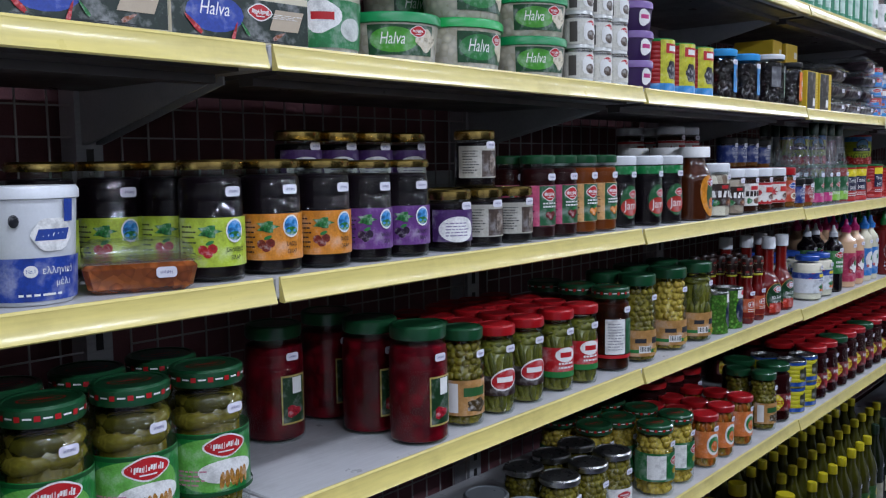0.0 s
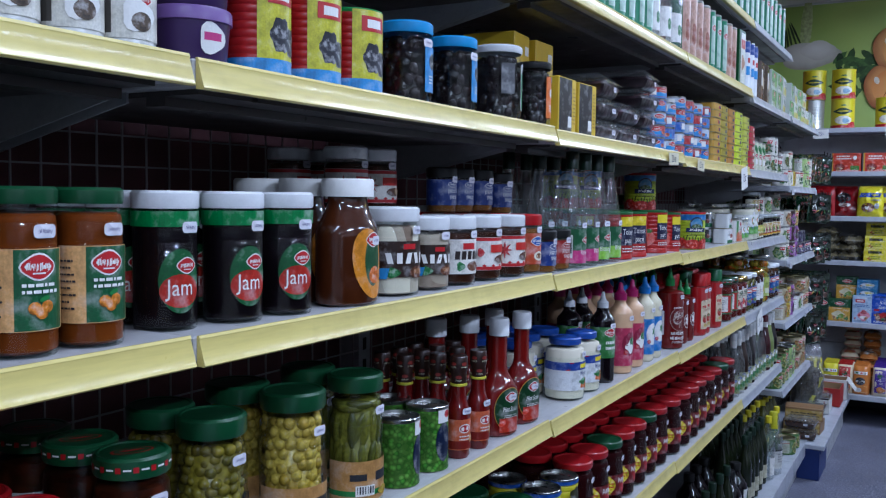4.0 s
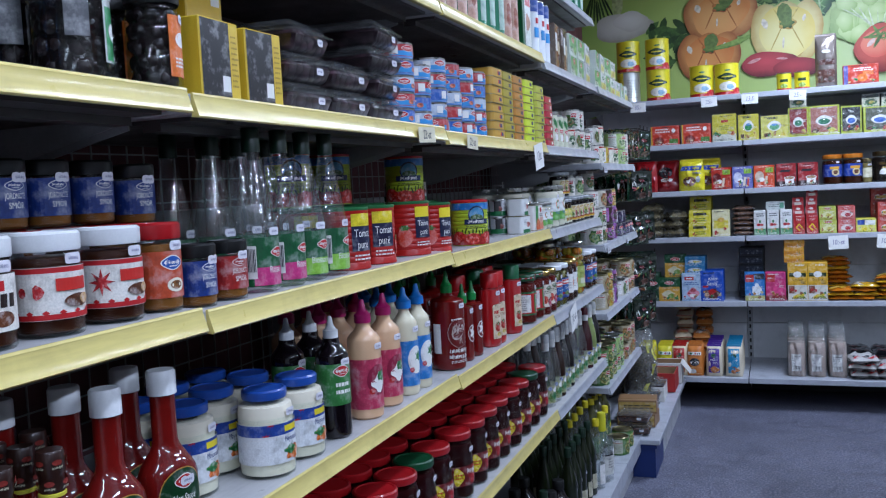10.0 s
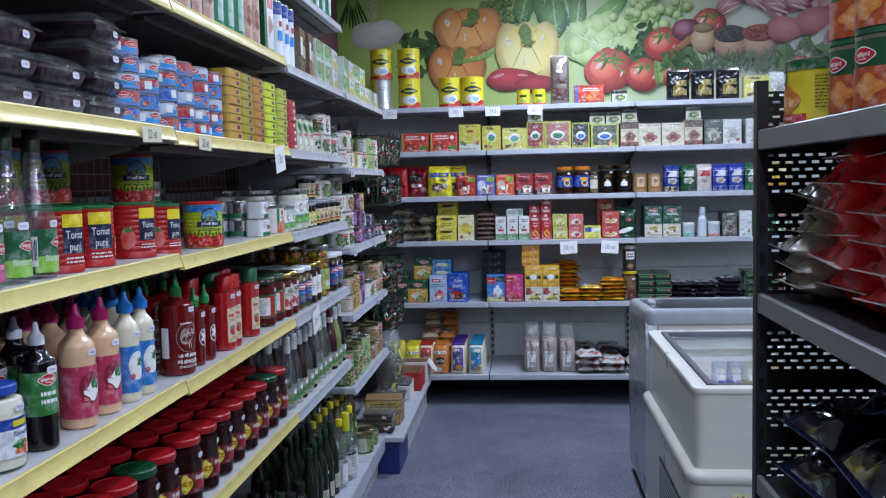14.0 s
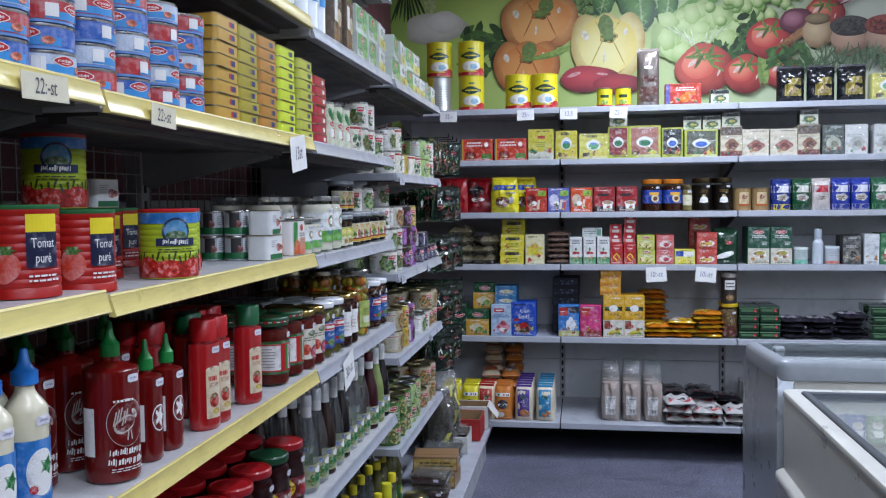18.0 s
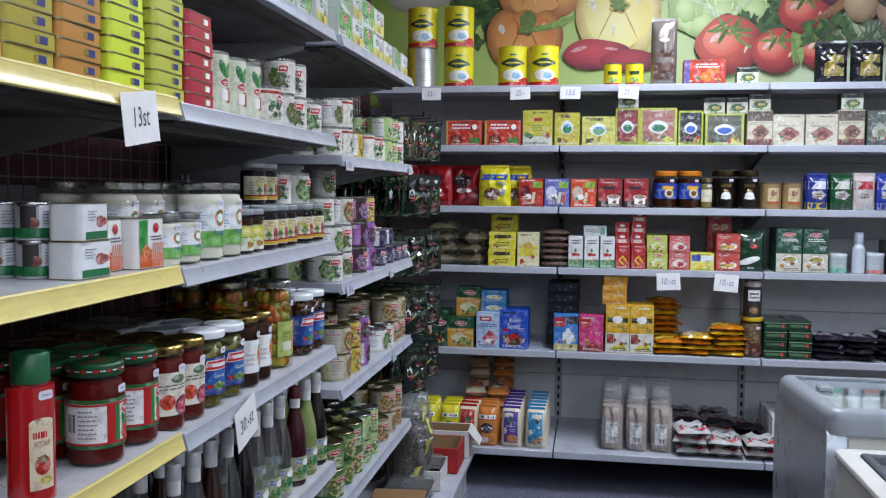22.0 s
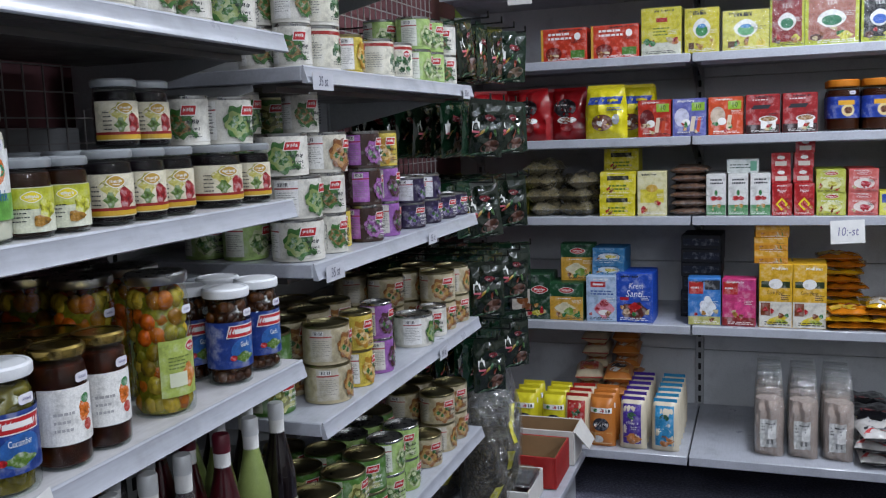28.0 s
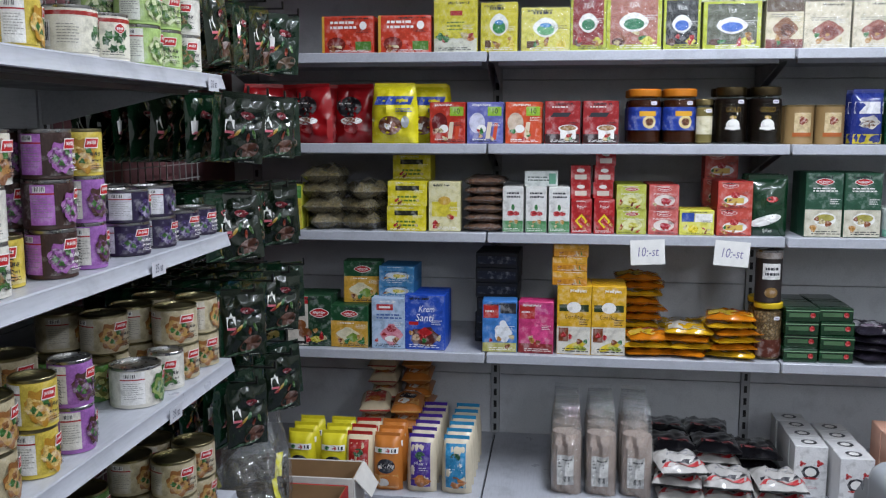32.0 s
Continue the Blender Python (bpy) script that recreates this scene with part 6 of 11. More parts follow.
meat_tin("meat_tin", 0.088, 0.055, 0.057, "flat-sided white meat tin with green foot and red cut", paint("dcdedd", 0.4), lambda a, w, h: a.rect(0, h * 0.14, w * 0.76, h * 0.2, paint("1c6a3c")).oval(w * 0.18, h * 0.5, w * 0.4, h * 0.3, paint("a85a50"), 12, 3, 0.15).bars(-w * 0.15, h * 0.66, w * 0.3, h * 0.3, 4, paint("70747a"), 0.3))
meat_tin("sausage_tin", 0.085, 0.055, 0.086, "upright white, green and orange sausage tin with a red mark", paint("e2e0dc", 0.4), lambda a, w, h: a.rect(-w * 0.28, h * 0.56, w * 0.28, h * 0.8, paint("2a8a34")).rect(0, h * 0.16, w * 0.84, h * 0.26, paint("c8561c")).oval(-w * 0.2, h * 0.34, w * 0.34, h * 0.26, paint("d06a24"), 12, 4, 0.25).oval(w * 0.14, h * 0.8, w * 0.2, h * 0.2, RED).many([(w * (0.02 + 0.08 * k), h * 0.34, w * 0.05, h * 0.34, 0.006) for k in range(5)], paint("d89a80")).bars(w * 0.14, h * 0.6, w * 0.36, h * 0.12, 2, INK, 0.4))
KASHK = lambda a, r, h: a.rect(0, h * 0.45, r * 3.4, h * 0.52, paint("e6e8e6")).rect(0, h * 0.28, r * 3.4, h * 0.2, paint("6aaa4a")).oval(r * 0.35, h * 0.55, r * 0.7, h * 0.22, ORANGE, 12).oval(r * 0.35, h * 0.55, r * 0.55, h * 0.17, paint("2a9a6a"), 12, 3, 0.3).oval(r * 0.35, h * 0.55, r * 0.4, h * 0.12, WHITE).word("kashk", r * 0.35, h * 0.36, h * 0.12, paint("2a6aa4"), 0.8).bars(-r * 0.7, h * 0.52, r * 0.6, h * 0.24, 6, paint("6a9ac8"), 0.3)
jar("kashk_jar__small", 0.036, 0.098, "small jar of white kashk, green and white label, steel lid", CHEESE, STEEL, KASHK, 0.012, 0.92)
jar("kashk_jar__large", 0.0455, 0.155, "large jar of white kashk, green and white label, steel lid", CHEESE, STEEL, KASHK, 0.014, 0.88)
jar("honey_jam__lime", 0.032, 0.098, "brown jam jar with lime and white fruit label, pale lid", smooth_fill("30190a"), LID_GR, lambda a, r, h: a.rect(0, h * 0.36, r * 3, h * 0.56, paint("d6d8c0")).rect(0, h * 0.50, r * 3.0, h * 0.26, paint("b8bc34")).logo(-r * 0.2, h * 0.52, r * 0.7, h * 0.12, YELLOW, PAPER).oval(r * 0.4, h * 0.36, r * 0.8, h * 0.24, paint("c8c83a"), 12, 3, 0.2).oval(r * 0.1, h * 0.22, r * 0.7, h * 0.14, paint("a87a2a"), 10, 3, 0.2).bars(-r * 0.6, h * 0.3, r * 0.6, h * 0.2, 4, INK, 0.3), 0.012, 0.95, tag=False)
BERRY = lambda a, r, h: a.rect(0, h * 0.40, r * 3.2, h * 0.56, paint("ddd6bc")).oval(-r * 0.3, h * 0.52, r * 0.9, h * 0.26, paint("c4bc5a"), 12, 4, 0.2).oval(r * 0.35, h * 0.36, r * 0.75, h * 0.28, paint("9c1a20"), 12, 3, 0.2).oval(-r * 0.35, h * 0.34, r * 0.5, h * 0.2, paint("5a7a2c"), 10, 4, 0.3).rect(0, h * 0.17, r * 3.2, h * 0.07, paint("c8a02a")).rect(0, h * 0.22, r * 3.2, h * 0.04, paint("8c1c1c")).logo(-r * 0.1, h * 0.58, r * 0.7, h * 0.14, paint("b8943a")).bars(-r * 0.9, h * 0.4, r * 0.4, h * 0.3, 5, INK, 0.3)
jar("berry_jam", 0.0325, 0.104, "dark berry jam jar with cream and red fruit label, pale lid", DARKJ, LID_GR, BERRY, 0.012, 0.95, tag=False)
jar("berry_jam__wide", 0.042, 0.104, "broad dark berry jam jar, cream fruit label, pale lid", DARKJ, LID_GR, BERRY, 0.012, 0.95, tag=False)

# left run, third shelf
jar("gherkin_jar", 0.051, 0.192, "large gherkin jar, green wrap label with red mark, printed green lid", PICKLE, LID_G, lambda a, r, h: a.rect(0, h * 0.38, r * 4.6, h * 0.42, paint("1f7a34")).rect(0, h * 0.57, r * 4.6, h * 0.025, paint("0f4a20")).oval(-r * 0.2, h * 0.38, r * 2.3, h * 0.36, paint("6ab04a"), 18).logo(r * 0.15, h * 0.50, r * 1.0, h * 0.13).oval(r * 0.2, h * 0.33, r * 1.5, h * 0.16, PAPER, 16).oval(r * 0.02, h * 0.270, r * 0.13, h * 0.12, paint("b07c30"), 9, 0, 0, -0.10).oval(r * 0.15, h * 0.276, r * 0.13, h * 0.12, paint("b07c30"), 9, 0, 0, 0.00).oval(r * 0.28, h * 0.282, r * 0.13, h * 0.12, paint("b07c30"), 9, 0, 0, 0.10).oval(r * 0.41, h * 0.270, r * 0.13, h * 0.12, paint("b07c30"), 9, 0, 0, -0.10).oval(r * 0.54, h * 0.276, r * 0.13, h * 0.12, paint("b07c30"), 9, 0, 0, 0.00).oval(r * 0.67, h * 0.282, r * 0.13, h * 0.12, paint("b07c30"), 9, 0, 0, 0.10).bars(-r * 0.7, h * 0.3, r * 0.7, h * 0.12, 4, paint("c88a9a"), 0.35).rect(-r * 1.6, h * 0.38, r * 0.45, h * 0.34, PAPER).rect(0, h * 0.185, r * 4.6, h * 0.025, paint("0f4a20")), 0.022, 0.86, sh=0.82)
jar("beet_jar", 0.049, 0.190, "large jar of deep red pickled beet with dark green lid", BEET, LID_G, lambda a, r, h: a.rect(r * 0.5, h * 0.37, r * 0.95, h * 0.42, paint("b8a458")).rect(r * 0.5, h * 0.37, r * 0.86, h * 0.39, paint("1c3c20")).rect(r * 0.62, h * 0.49, r * 0.4, h * 0.14, PAPER).oval(r * 0.45, h * 0.27, r * 0.55, h * 0.1, paint("a8142a"), 10, 3, 0.2), 0.022, 0.88)
jar("olive_jar__dark", 0.037, 0.168, "jar of sliced olives with brown label, dark green lid", OLIVE, LID_G, lambda a, r, h: a.rect(0, h * 0.3, r * 3, h * 0.36, paint("b8894e")).rect(r * 0.1, h * 0.36, r * 1.2, h * 0.09, paint("2a5a2c")).oval(r * 0.2, h * 0.22, r * 1.1, h * 0.14, paint("4a3a1c"), 12, 5, 0.15).rect(-r * 1.0, h * 0.3, r * 0.5, h * 0.3, PAPER), 0.02, 0.9)
RLAB = lambda a, r, h: a.rect(0, h * 0.33, r * 3.2, h * 0.22, paint("2c1c18")).oval(r * 0.1, h * 0.40, r * 1.7, h * 0.24, PAPER, 16, 0, 0, 0.25).oval(r * 0.1, h * 0.40, r * 1.6, h * 0.2, RED, 16, 0, 0, 0.25).rect(r * 0.1, h * 0.4, r * 1.0, h * 0.06, PAPER)
RLAB2 = lambda a, r, h: a.rect(0, h * 0.37, r * 3.2, h * 0.36, RED).oval(r * 0.1, h * 0.46, r * 1.4, h * 0.18, PAPER, 16).rect(r * 0.1, h * 0.46, r * 0.8, h * 0.06, RED).rect(0, h * 0.22, r * 3.2, h * 0.07, RG).bars(r * 0.1, h * 0.33, r * 1.0, h * 0.1, 2, PAPER)
jar("pepper_jar__a", 0.033, 0.160, "slim jar of green peppers, red oval label, red lid", CORNI, LID_R, RLAB, 0.018, 0.96)
jar("pepper_jar__b", 0.033, 0.160, "slim jar of pickled peppers, red label with green foot, red lid", CORNI, LID_R, RLAB2, 0.018, 0.96)
jar("sauce_jar", 0.041, 0.178, "jar of brown-red pepper paste, white back label, printed green lid", FIG, LID_G, lambda a, r, h: a.rect(-r * 0.3, h * 0.42, r * 1.1, h * 0.42, PAPER).bars(-r * 0.3, h * 0.42, r * 0.8, h * 0.34, 10, paint("8a8a90"), 0.35).rect(r * 0.6, h * 0.42, r * 0.6, h * 0.42, paint("1f5a34")).rect(0, h * 0.18, r * 3, h * 0.04, RED), 0.022, 0.92)
for kk, ff in (("olives", OLIVE), ("lupin", OLIVEY), ("green", CORNI)):
    jar("brine_jar__" + kk, 0.045 if kk == "lupin" else 0.042, 0.195, "tall jar of %s, brown and green label, green lid" % {"olives": "dark olives", "lupin": "yellow lupin beans", "green": "green olives"}[kk], ff, LID_G, lambda a, r, h: a.rect(0, h * 0.22, r * 3.2, h * 0.30, paint("b8894e")).rect(0, h * 0.13, r * 3.2, h * 0.04, RG).rect(-r * 0.45, h * 0.25, r * 0.6, h * 0.05, INK).rect(r * 0.55, h * 0.25, r * 0.7, h * 0.07, INK).code(-r * 0.2, h * 0.15, r * 0.7, h * 0.08).oval(r * 0.6, h * 0.13, r * 0.6, h * 0.07, OLIVEY, 10, 4, 0.1), 0.024, 0.92)
can("pea_can", 0.036, 0.108, "can printed with green peas and a navy panel, steel end", fill("4a8a2c", "7ab04a", 0.008, 1, 0.1), lambda a, r, h: a.oval(r * 0.5, h * 0.45, r * 0.9, h * 0.6, paint("14203c"), 16).rect(r * 0.5, h * 0.85, r * 0.7, h * 0.2, PAPER).oval(r * 0.7, h * 0.88, r * 0.4, h * 0.12, RED))
def sleeved_bottle(kind, r, h, label, body):
    """A slim sauce bottle: straight body, long neck in a printed sleeve with a yellow ring under it."""
    def build(name):
        prof = [(0, 0.003), (r * 0.85, 0), (r, 0.006), (r, h * 0.42)] + [(r * (1 - 0.38 * (3 * u * u - 2 * u ** 3)), h * (0.42 + 0.2 * u)) for u in (0.2, 0.4, 0.6, 0.8, 1.0)] + [(r * 0.6, h * 0.70), (r * 0.56, h * 0.74), (0, h * 0.74)]
        root = part(name, lathe(name, prof, gloss(body), 20))
        part("sleeve", lathe("sleeve", [(r * 0.6, h * 0.735), (r * 0.68, h * 0.74), (r * 0.66, h * 0.84), (r * 0.74, h * 0.86), (r * 0.74, h * 0.985), (r * 0.68, h), (0, h)], paint("2e1a14", 0.35, coat=0.4), 18), root, "dark printed neck sleeve")
        part("ring", lathe("ring", [(r * 0.64, h * 0.705), (r * 0.72, h * 0.71), (r * 0.72, h * 0.728), (r * 0.64, h * 0.734)], paint("c8c03a", 0.4), 18), root, "yellow ring")
        a = Art(round_at(r * 0.74))
        for q in range(4):
            for zz in (0.80, 0.93):
                a.oval((q - 1.5 + (0.5 if zz > 0.9 else 0)) * r * 0.9, h * zz, r * 0.5, h * 0.036, paint("7c2a22"), 12).scrawl((q - 1.5 + (0.5 if zz > 0.9 else 0)) * r * 0.9, h * (zz - 0.032), r * 0.5, h * 0.018, paint("a8a48c"), q + 3)
        a.put(root, "sleeve_print")
        a = Art(round_at(r + 0.0003))
        a.rect(0, h * 0.24, r * 3.6, h * 0.30, paint("c8623c")).oval(0, h * 0.3, r * 1.1, h * 0.09, PAPER).oval(0, h * 0.3, r * 0.95, h * 0.07, RED).rect(0, h * 0.14, r * 3.6, h * 0.08, paint("7a1a12")).bars(0, h * 0.21, r * 1.0, h * 0.06, 2, PAPER, 0.4).oval(r * 0.6, h * 0.2, r * 0.5, h * 0.08, paint("d89a5a"), 10, 3, 0.2)
        a.put(root)
        sticker(root, round_at(r + 0.0003), r * 0.2, h * 0.47, 0.02, 0.011)
        return root
    stock(kind, 2 * r, 2 * r, h, label, "bottle")(build)


sleeved_bottle("hot_sauce", 0.021, 0.178, "slim red hot sauce bottle with dark printed neck sleeve", smooth_fill("6a100e"))
bottle("ketchup_bottle", 0.042, 0.224, "red hot sauce flask with green oval label and white cap", REDS, LID_W, lambda a, r, h: a.oval(r * 0.15, h * 0.23, r * 1.75, h * 0.38, paint("b8883a"), 20).oval(r * 0.15, h * 0.23, r * 1.68, h * 0.365, paint("163e20"), 20).rect(r * 0.15, h * 0.10, r * 1.2, h * 0.12, paint("b0301c")).logo(r * 0.2, h * 0.335, r * 0.66, h * 0.075).word("Hot Sauce", r * 0.15, h * 0.235, h * 0.062, WHITE, 0.62, 0.25).bars(r * 0.15, h * 0.175, r * 0.8, h * 0.03, 2, PAPER, 0.4).oval(-r * 0.3, h * 0.12, r * 0.4, h * 0.05, paint("d8402a"), 10, 0, 0, 0.5), 0.36, 0.42, 0.032, 0.0195, sy=0.72, nk=0.58)
jar("mayonnaise_jar", 0.046, 0.142, "round jar of white mayonnaise, blue and white label, blue lid", MAYO, LID_B, lambda a, r, h: a.rect(0, h * 0.40, r * 4.2, h * 0.46, paint("dcdfe2")).rect(0, h * 0.56, r * 4.2, h * 0.13, paint("2a4698")).rect(-r * 0.5, h * 0.56, r * 0.2, h * 0.13, RED, 0.01).rect(r * 0.45, h * 0.56, r * 0.7, h * 0.07, YELLOW).word("Mayonnaise", r * 0.45, h * 0.44, h * 0.09, paint("22387c"), 0.55).oval(r * 0.5, h * 0.27, r * 0.8, h * 0.16, ORANGE, 12, 5, 0.2).oval(r * 0.35, h * 0.31, r * 0.6, h * 0.1, RG, 10, 4, 0.2), 0.016, 0.74, sh=0.72)
bottle("molasses_bottle", 0.031, 0.226, "dark molasses bottle with green leaf sleeve and white flip cap", DARKJ, LID_W, lambda a, r, h: a.rect(0, h * 0.45, r * 4.6, h * 0.34, paint("3a7a3a")).logo(0.0, h * 0.56, r * 1.0, h * 0.08).bars(0, h * 0.42, r * 0.9, h * 0.12, 2, WHITE, 0.5), 0.68, 0.5, 0.04, 0.014, tip=True)
for kk, cap, lab, dress in (("pink", paint("b81e6a", 0.35), paint("b83a5a"), PINKS), ("blue", paint("2a74c4", 0.35), paint("3a7cc4"), BLUES)):
    bottle("dressing_bottle__" + kk, 0.034 if kk == "pink" else 0.028, 0.238, "squeeze bottle of garlic sauce, %s label and %s nozzle cap" % (("rose", "pink") if kk == "pink" else ("blue", "blue")), dress, cap, (lambda l, k: lambda a, r, h: a.rect(0, h * 0.30, r * 4.4, h * 0.42, l).oval(r * 0.15, h * 0.33, r * 1.5, h * 0.26, PAPER if k == "blue" else paint("8c2040"), 18).oval(r * 0.2, h * 0.3, r * 1.0, h * 0.14, WHITE, 14, 4, 0.2).oval(r * 0.4, h * 0.36, r * 0.7, h * 0.09, RG, 10, 5, 0.3).oval(-r * 0.3, h * 0.24, r * 0.4, h * 0.05, RED, 8, 0, 0, 0.6))(lab, kk), 0.66, 0.42, 0.045, 0.017, tip=True)
bottle("chilli_sauce", 0.043, 0.25, "dark red chilli sauce bottle printed in white, green nozzle cap", SRIR, paint("1c7a34", 0.35), lambda a, r, h: a.oval(0, h * 0.38, r * 1.5, h * 0.30, paint("c8bcb4"), 24).oval(0, h * 0.38, r * 1.45, h * 0.292, SRIR, 24).oval(-r * 0.1, h * 0.37, r * 0.7, h * 0.12, paint("c8bcb4"), 24, 2, 0.2, 0.5).oval(-r * 0.06, h * 0.372, r * 0.6, h * 0.09, SRIR, 20, 2, 0.2, 0.5).oval(r * 0.3, h * 0.43, r * 0.2, h * 0.07, paint("c8bcb4"), 12, 0, 0, 0.5).many([(r * (-0.45 + 0.1 * k), h * (0.41 + 0.012 * (k % 3)), r * 0.05, h * 0.09, r * 0.12) for k in range(5)], paint("c8bcb4")).many([(r * 0.0, h * 0.30, r * 0.05, h * 0.06, 0.002), (r * 0.14, h * 0.30, r * 0.05, h * 0.06, -0.002)], paint("c8bcb4")).scrawl(0, h * 0.20, r * 1.3, h * 0.045, WHITE, 5).scrawl(0, h * 0.14, r * 1.4, h * 0.045, WHITE, 15).bars(0, h * 0.09, r * 1.2, h * 0.03, 2, WHITE, 0.4).bars(0, h * 0.52, r * 1.0, h * 0.03, 1, WHITE).rect(-r * 1.4, h * 0.33, r * 0.5, h * 0.3, PAPER), 0.70, 0.36, 0.055, 0.015, tip=True)
bottle("chilli_sauce__small", 0.027, 0.205, "small dark red chilli sauce bottle, green nozzle cap", SRIR, paint("1c7a34", 0.35), lambda a, r, h: a.oval(0.004, h * 0.36, r * 1.1, h * 0.22, WHITE, 16).oval(0.004, h * 0.36, r * 1.0, h * 0.20, SRIR, 16).oval(0.004, h * 0.37, r * 0.6, h * 0.13, WHITE, 16, 5, 0.45).rect(-r * 1.2, h * 0.33, r * 0.7, h * 0.3, PAPER), 0.70, 0.36, 0.05, 0.013, tip=True)
for kk, cap in (("red", paint("a81216", 0.3)), ("green", paint("1a5a34", 0.35))):
    bottle("squeeze_ketchup__" + kk, 0.033, 0.212, "red squeeze ketchup bottle with tomato label, %s cap" % kk, KETCH, cap, lambda a, r, h: a.rect(r * 0.1, h * 0.33, r * 1.1, h * 0.44, paint("d9c8a8")).oval(r * 0.1, h * 0.55, r * 1.1, h * 0.06, paint("d9c8a8")).bars(r * 0.1, h * 0.47, r * 0.8, h * 0.07, 1, RED, 0.6).word("KETCHUP", r * 0.1, h * 0.41, h * 0.05, paint("8a3a24"), 0.5).oval(r * 0.1, h * 0.27, r * 0.7, h * 0.13, paint("b8301c")).oval(r * 0.1, h * 0.31, r * 0.5, h * 0.05, RG, 10, 5, 0.4).oval(r * 0.2, h * 0.17, r * 0.6, h * 0.05, paint("c8b04a")), 0.78, 0.72, 0.04, 0.026, sy=0.75)
PASTE = lambda a, r, h: a.rect(0, h * 0.42, r * 4.4, h * 0.48, paint("2a6a34")).rect(0, h * 0.42, r * 4.4, h * 0.40, PAPER).rect(-r * 0.1, h * 0.42, r * 0.34, h * 0.40, paint("b01c20")).rect(r * 0.16, h * 0.42, r * 0.2, h * 0.40, paint("2f7a34")).oval(r * 0.75, h * 0.38, r * 0.8, h * 0.3, paint("3a7a34"), 14, 5, 0.2).oval(r * 0.6, h * 0.31, r * 0.5, h * 0.15, paint("c8301c"), 12).oval(r * 0.95, h * 0.33, r * 0.4, h * 0.16, paint("b82018"), 12).logo(r * 0.7, h * 0.54, r * 0.7, h * 0.12).rect(0, h * 0.61, r * 4.4, h * 0.02, RED).rect(0, h * 0.23, r * 4.4, h * 0.02, RED).bars(-r * 0.95, h * 0.42, r * 0.6, h * 0.3, 7, paint("8a8a8a"), 0.35).code(-r * 1.5, h * 0.42, r * 0.4, h * 0.26)
jar("paste_jar__green", 0.044, 0.162, "jar of red paste, white, red and green label, printed green lid", TOMATO, LID_G, PASTE, 0.02, 0.94)
jar("paste_jar__gold", 0.042, 0.158, "jar of fig and tomato jam, cream label, gold lid", TOMATO, LID_GOLD, lambda a, r, h: a.rect(0, h * 0.45, r * 3.4, h * 0.5, paint("dcd6c6")).oval(r * 0.45, h * 0.3, r * 0.95, h * 0.24, paint("7a2434"), 14).oval(r * 0.45, h * 0.3, r * 0.7, h * 0.18, paint("b8405a"), 14).oval(-r * 0.35, h * 0.36, r * 0.7, h * 0.18, paint("c8442a")).oval(r * 0.2, h * 0.62, r * 0.8, h * 0.1, paint("6a7a5a"), 12).bars(0, h * 0.53, r * 1.4, h * 0.08, 2, paint("6a6a50"), 0.4), 0.016, 0.95)
BLUELAB = lambda w: lambda a, r, h: a.rect(0, h * 0.42, r * 3.6, h * 0.48, paint("1c3a84")).oval(r * 0.15, h * 0.36, r * 1.3, h * 0.26, paint("2c62a8"), 18, 0, 0, 0.2).rect(r * 0.15, h * 0.56, r * 1.5, h * 0.13, PAPER, 0.006).rect(r * 0.15, h * 0.56, r * 1.4, h * 0.11, RED, 0.006).rect(r * 0.15, h * 0.56, r * 0.9, h * 0.045, PAPER).word(w, r * 0.15, h * 0.42, h * 0.075, WHITE, 0.6).oval(r * 0.1, h * 0.29, r * 0.9, h * 0.1, paint("5a7a2c"), 12, 4, 0.2).oval(-r * 0.4, h * 0.29, r * 0.3, h * 0.06, RED)
jar("cucumber_jar", 0.043, 0.158, "jar of pickled cucumbers, blue label with red banner, pale lid", PICKLE, LID_W, BLUELAB("Cucumber"), 0.016, 0.95)
jar("garlic_jar", 0.039, 0.165, "jar of pickled garlic, blue label with red banner, pale lid", GARLIC, LID_W, BLUELAB("Garlic"), 0.016, 0.95)
jar("fig_jar", 0.036, 0.160, "jar of brown fruit preserve, white label, gold lid", FIG, LID_GOLD, lambda a, r, h: a.rect(0, h * 0.44, r * 2.5, h * 0.46, PAPER).oval(r * 0.45, h * 0.46, r * 0.6, h * 0.16, ORANGE, 12, 3, 0.2).oval(r * 0.55, h * 0.34, r * 0.4, h * 0.1, paint("b83a2a")).oval(r * 0.5, h * 0.56, r * 0.4, h * 0.08, RG).bars(-r * 0.35, h * 0.4, r * 0.7, h * 0.2, 3, paint("a8a8a8"), 0.35), 0.014, 0.95)
jar("mixed_pickle_jar", 0.048, 0.218, "tall jar of mixed pickled vegetables, small lime label, steel lid", MIXV, STEEL, lambda a, r, h: a.rect(r * 0.05, h * 0.34, r * 1.35, h * 0.40, paint("a8b85a")).oval(r * 0.35, h * 0.28, r * 0.6, h * 0.16, paint("c87a2a"), 12, 4, 0.2).logo(r * 0.5, h * 0.48, r * 0.42, h * 0.07).rect(-r * 0.05, h * 0.26, r * 0.6, h * 0.1, paint("d8dcc0")).bars(0, h * 0.38, r * 0.7, h * 0.1, 4, paint("6a7a3a"), 0.35), 0.016, 0.92)
jar("plain_jar__grey", 0.043, 0.158, "jar of dark pickles with a grey steel lid", PICKLE, LID_GR, None, 0.016, 0.95, tag=False)
jar("plain_jar__gold", 0.042, 0.156, "jar of dark preserve with a gold lid", FIG, LID_GOLD, None, 0.016, 0.95, tag=False)

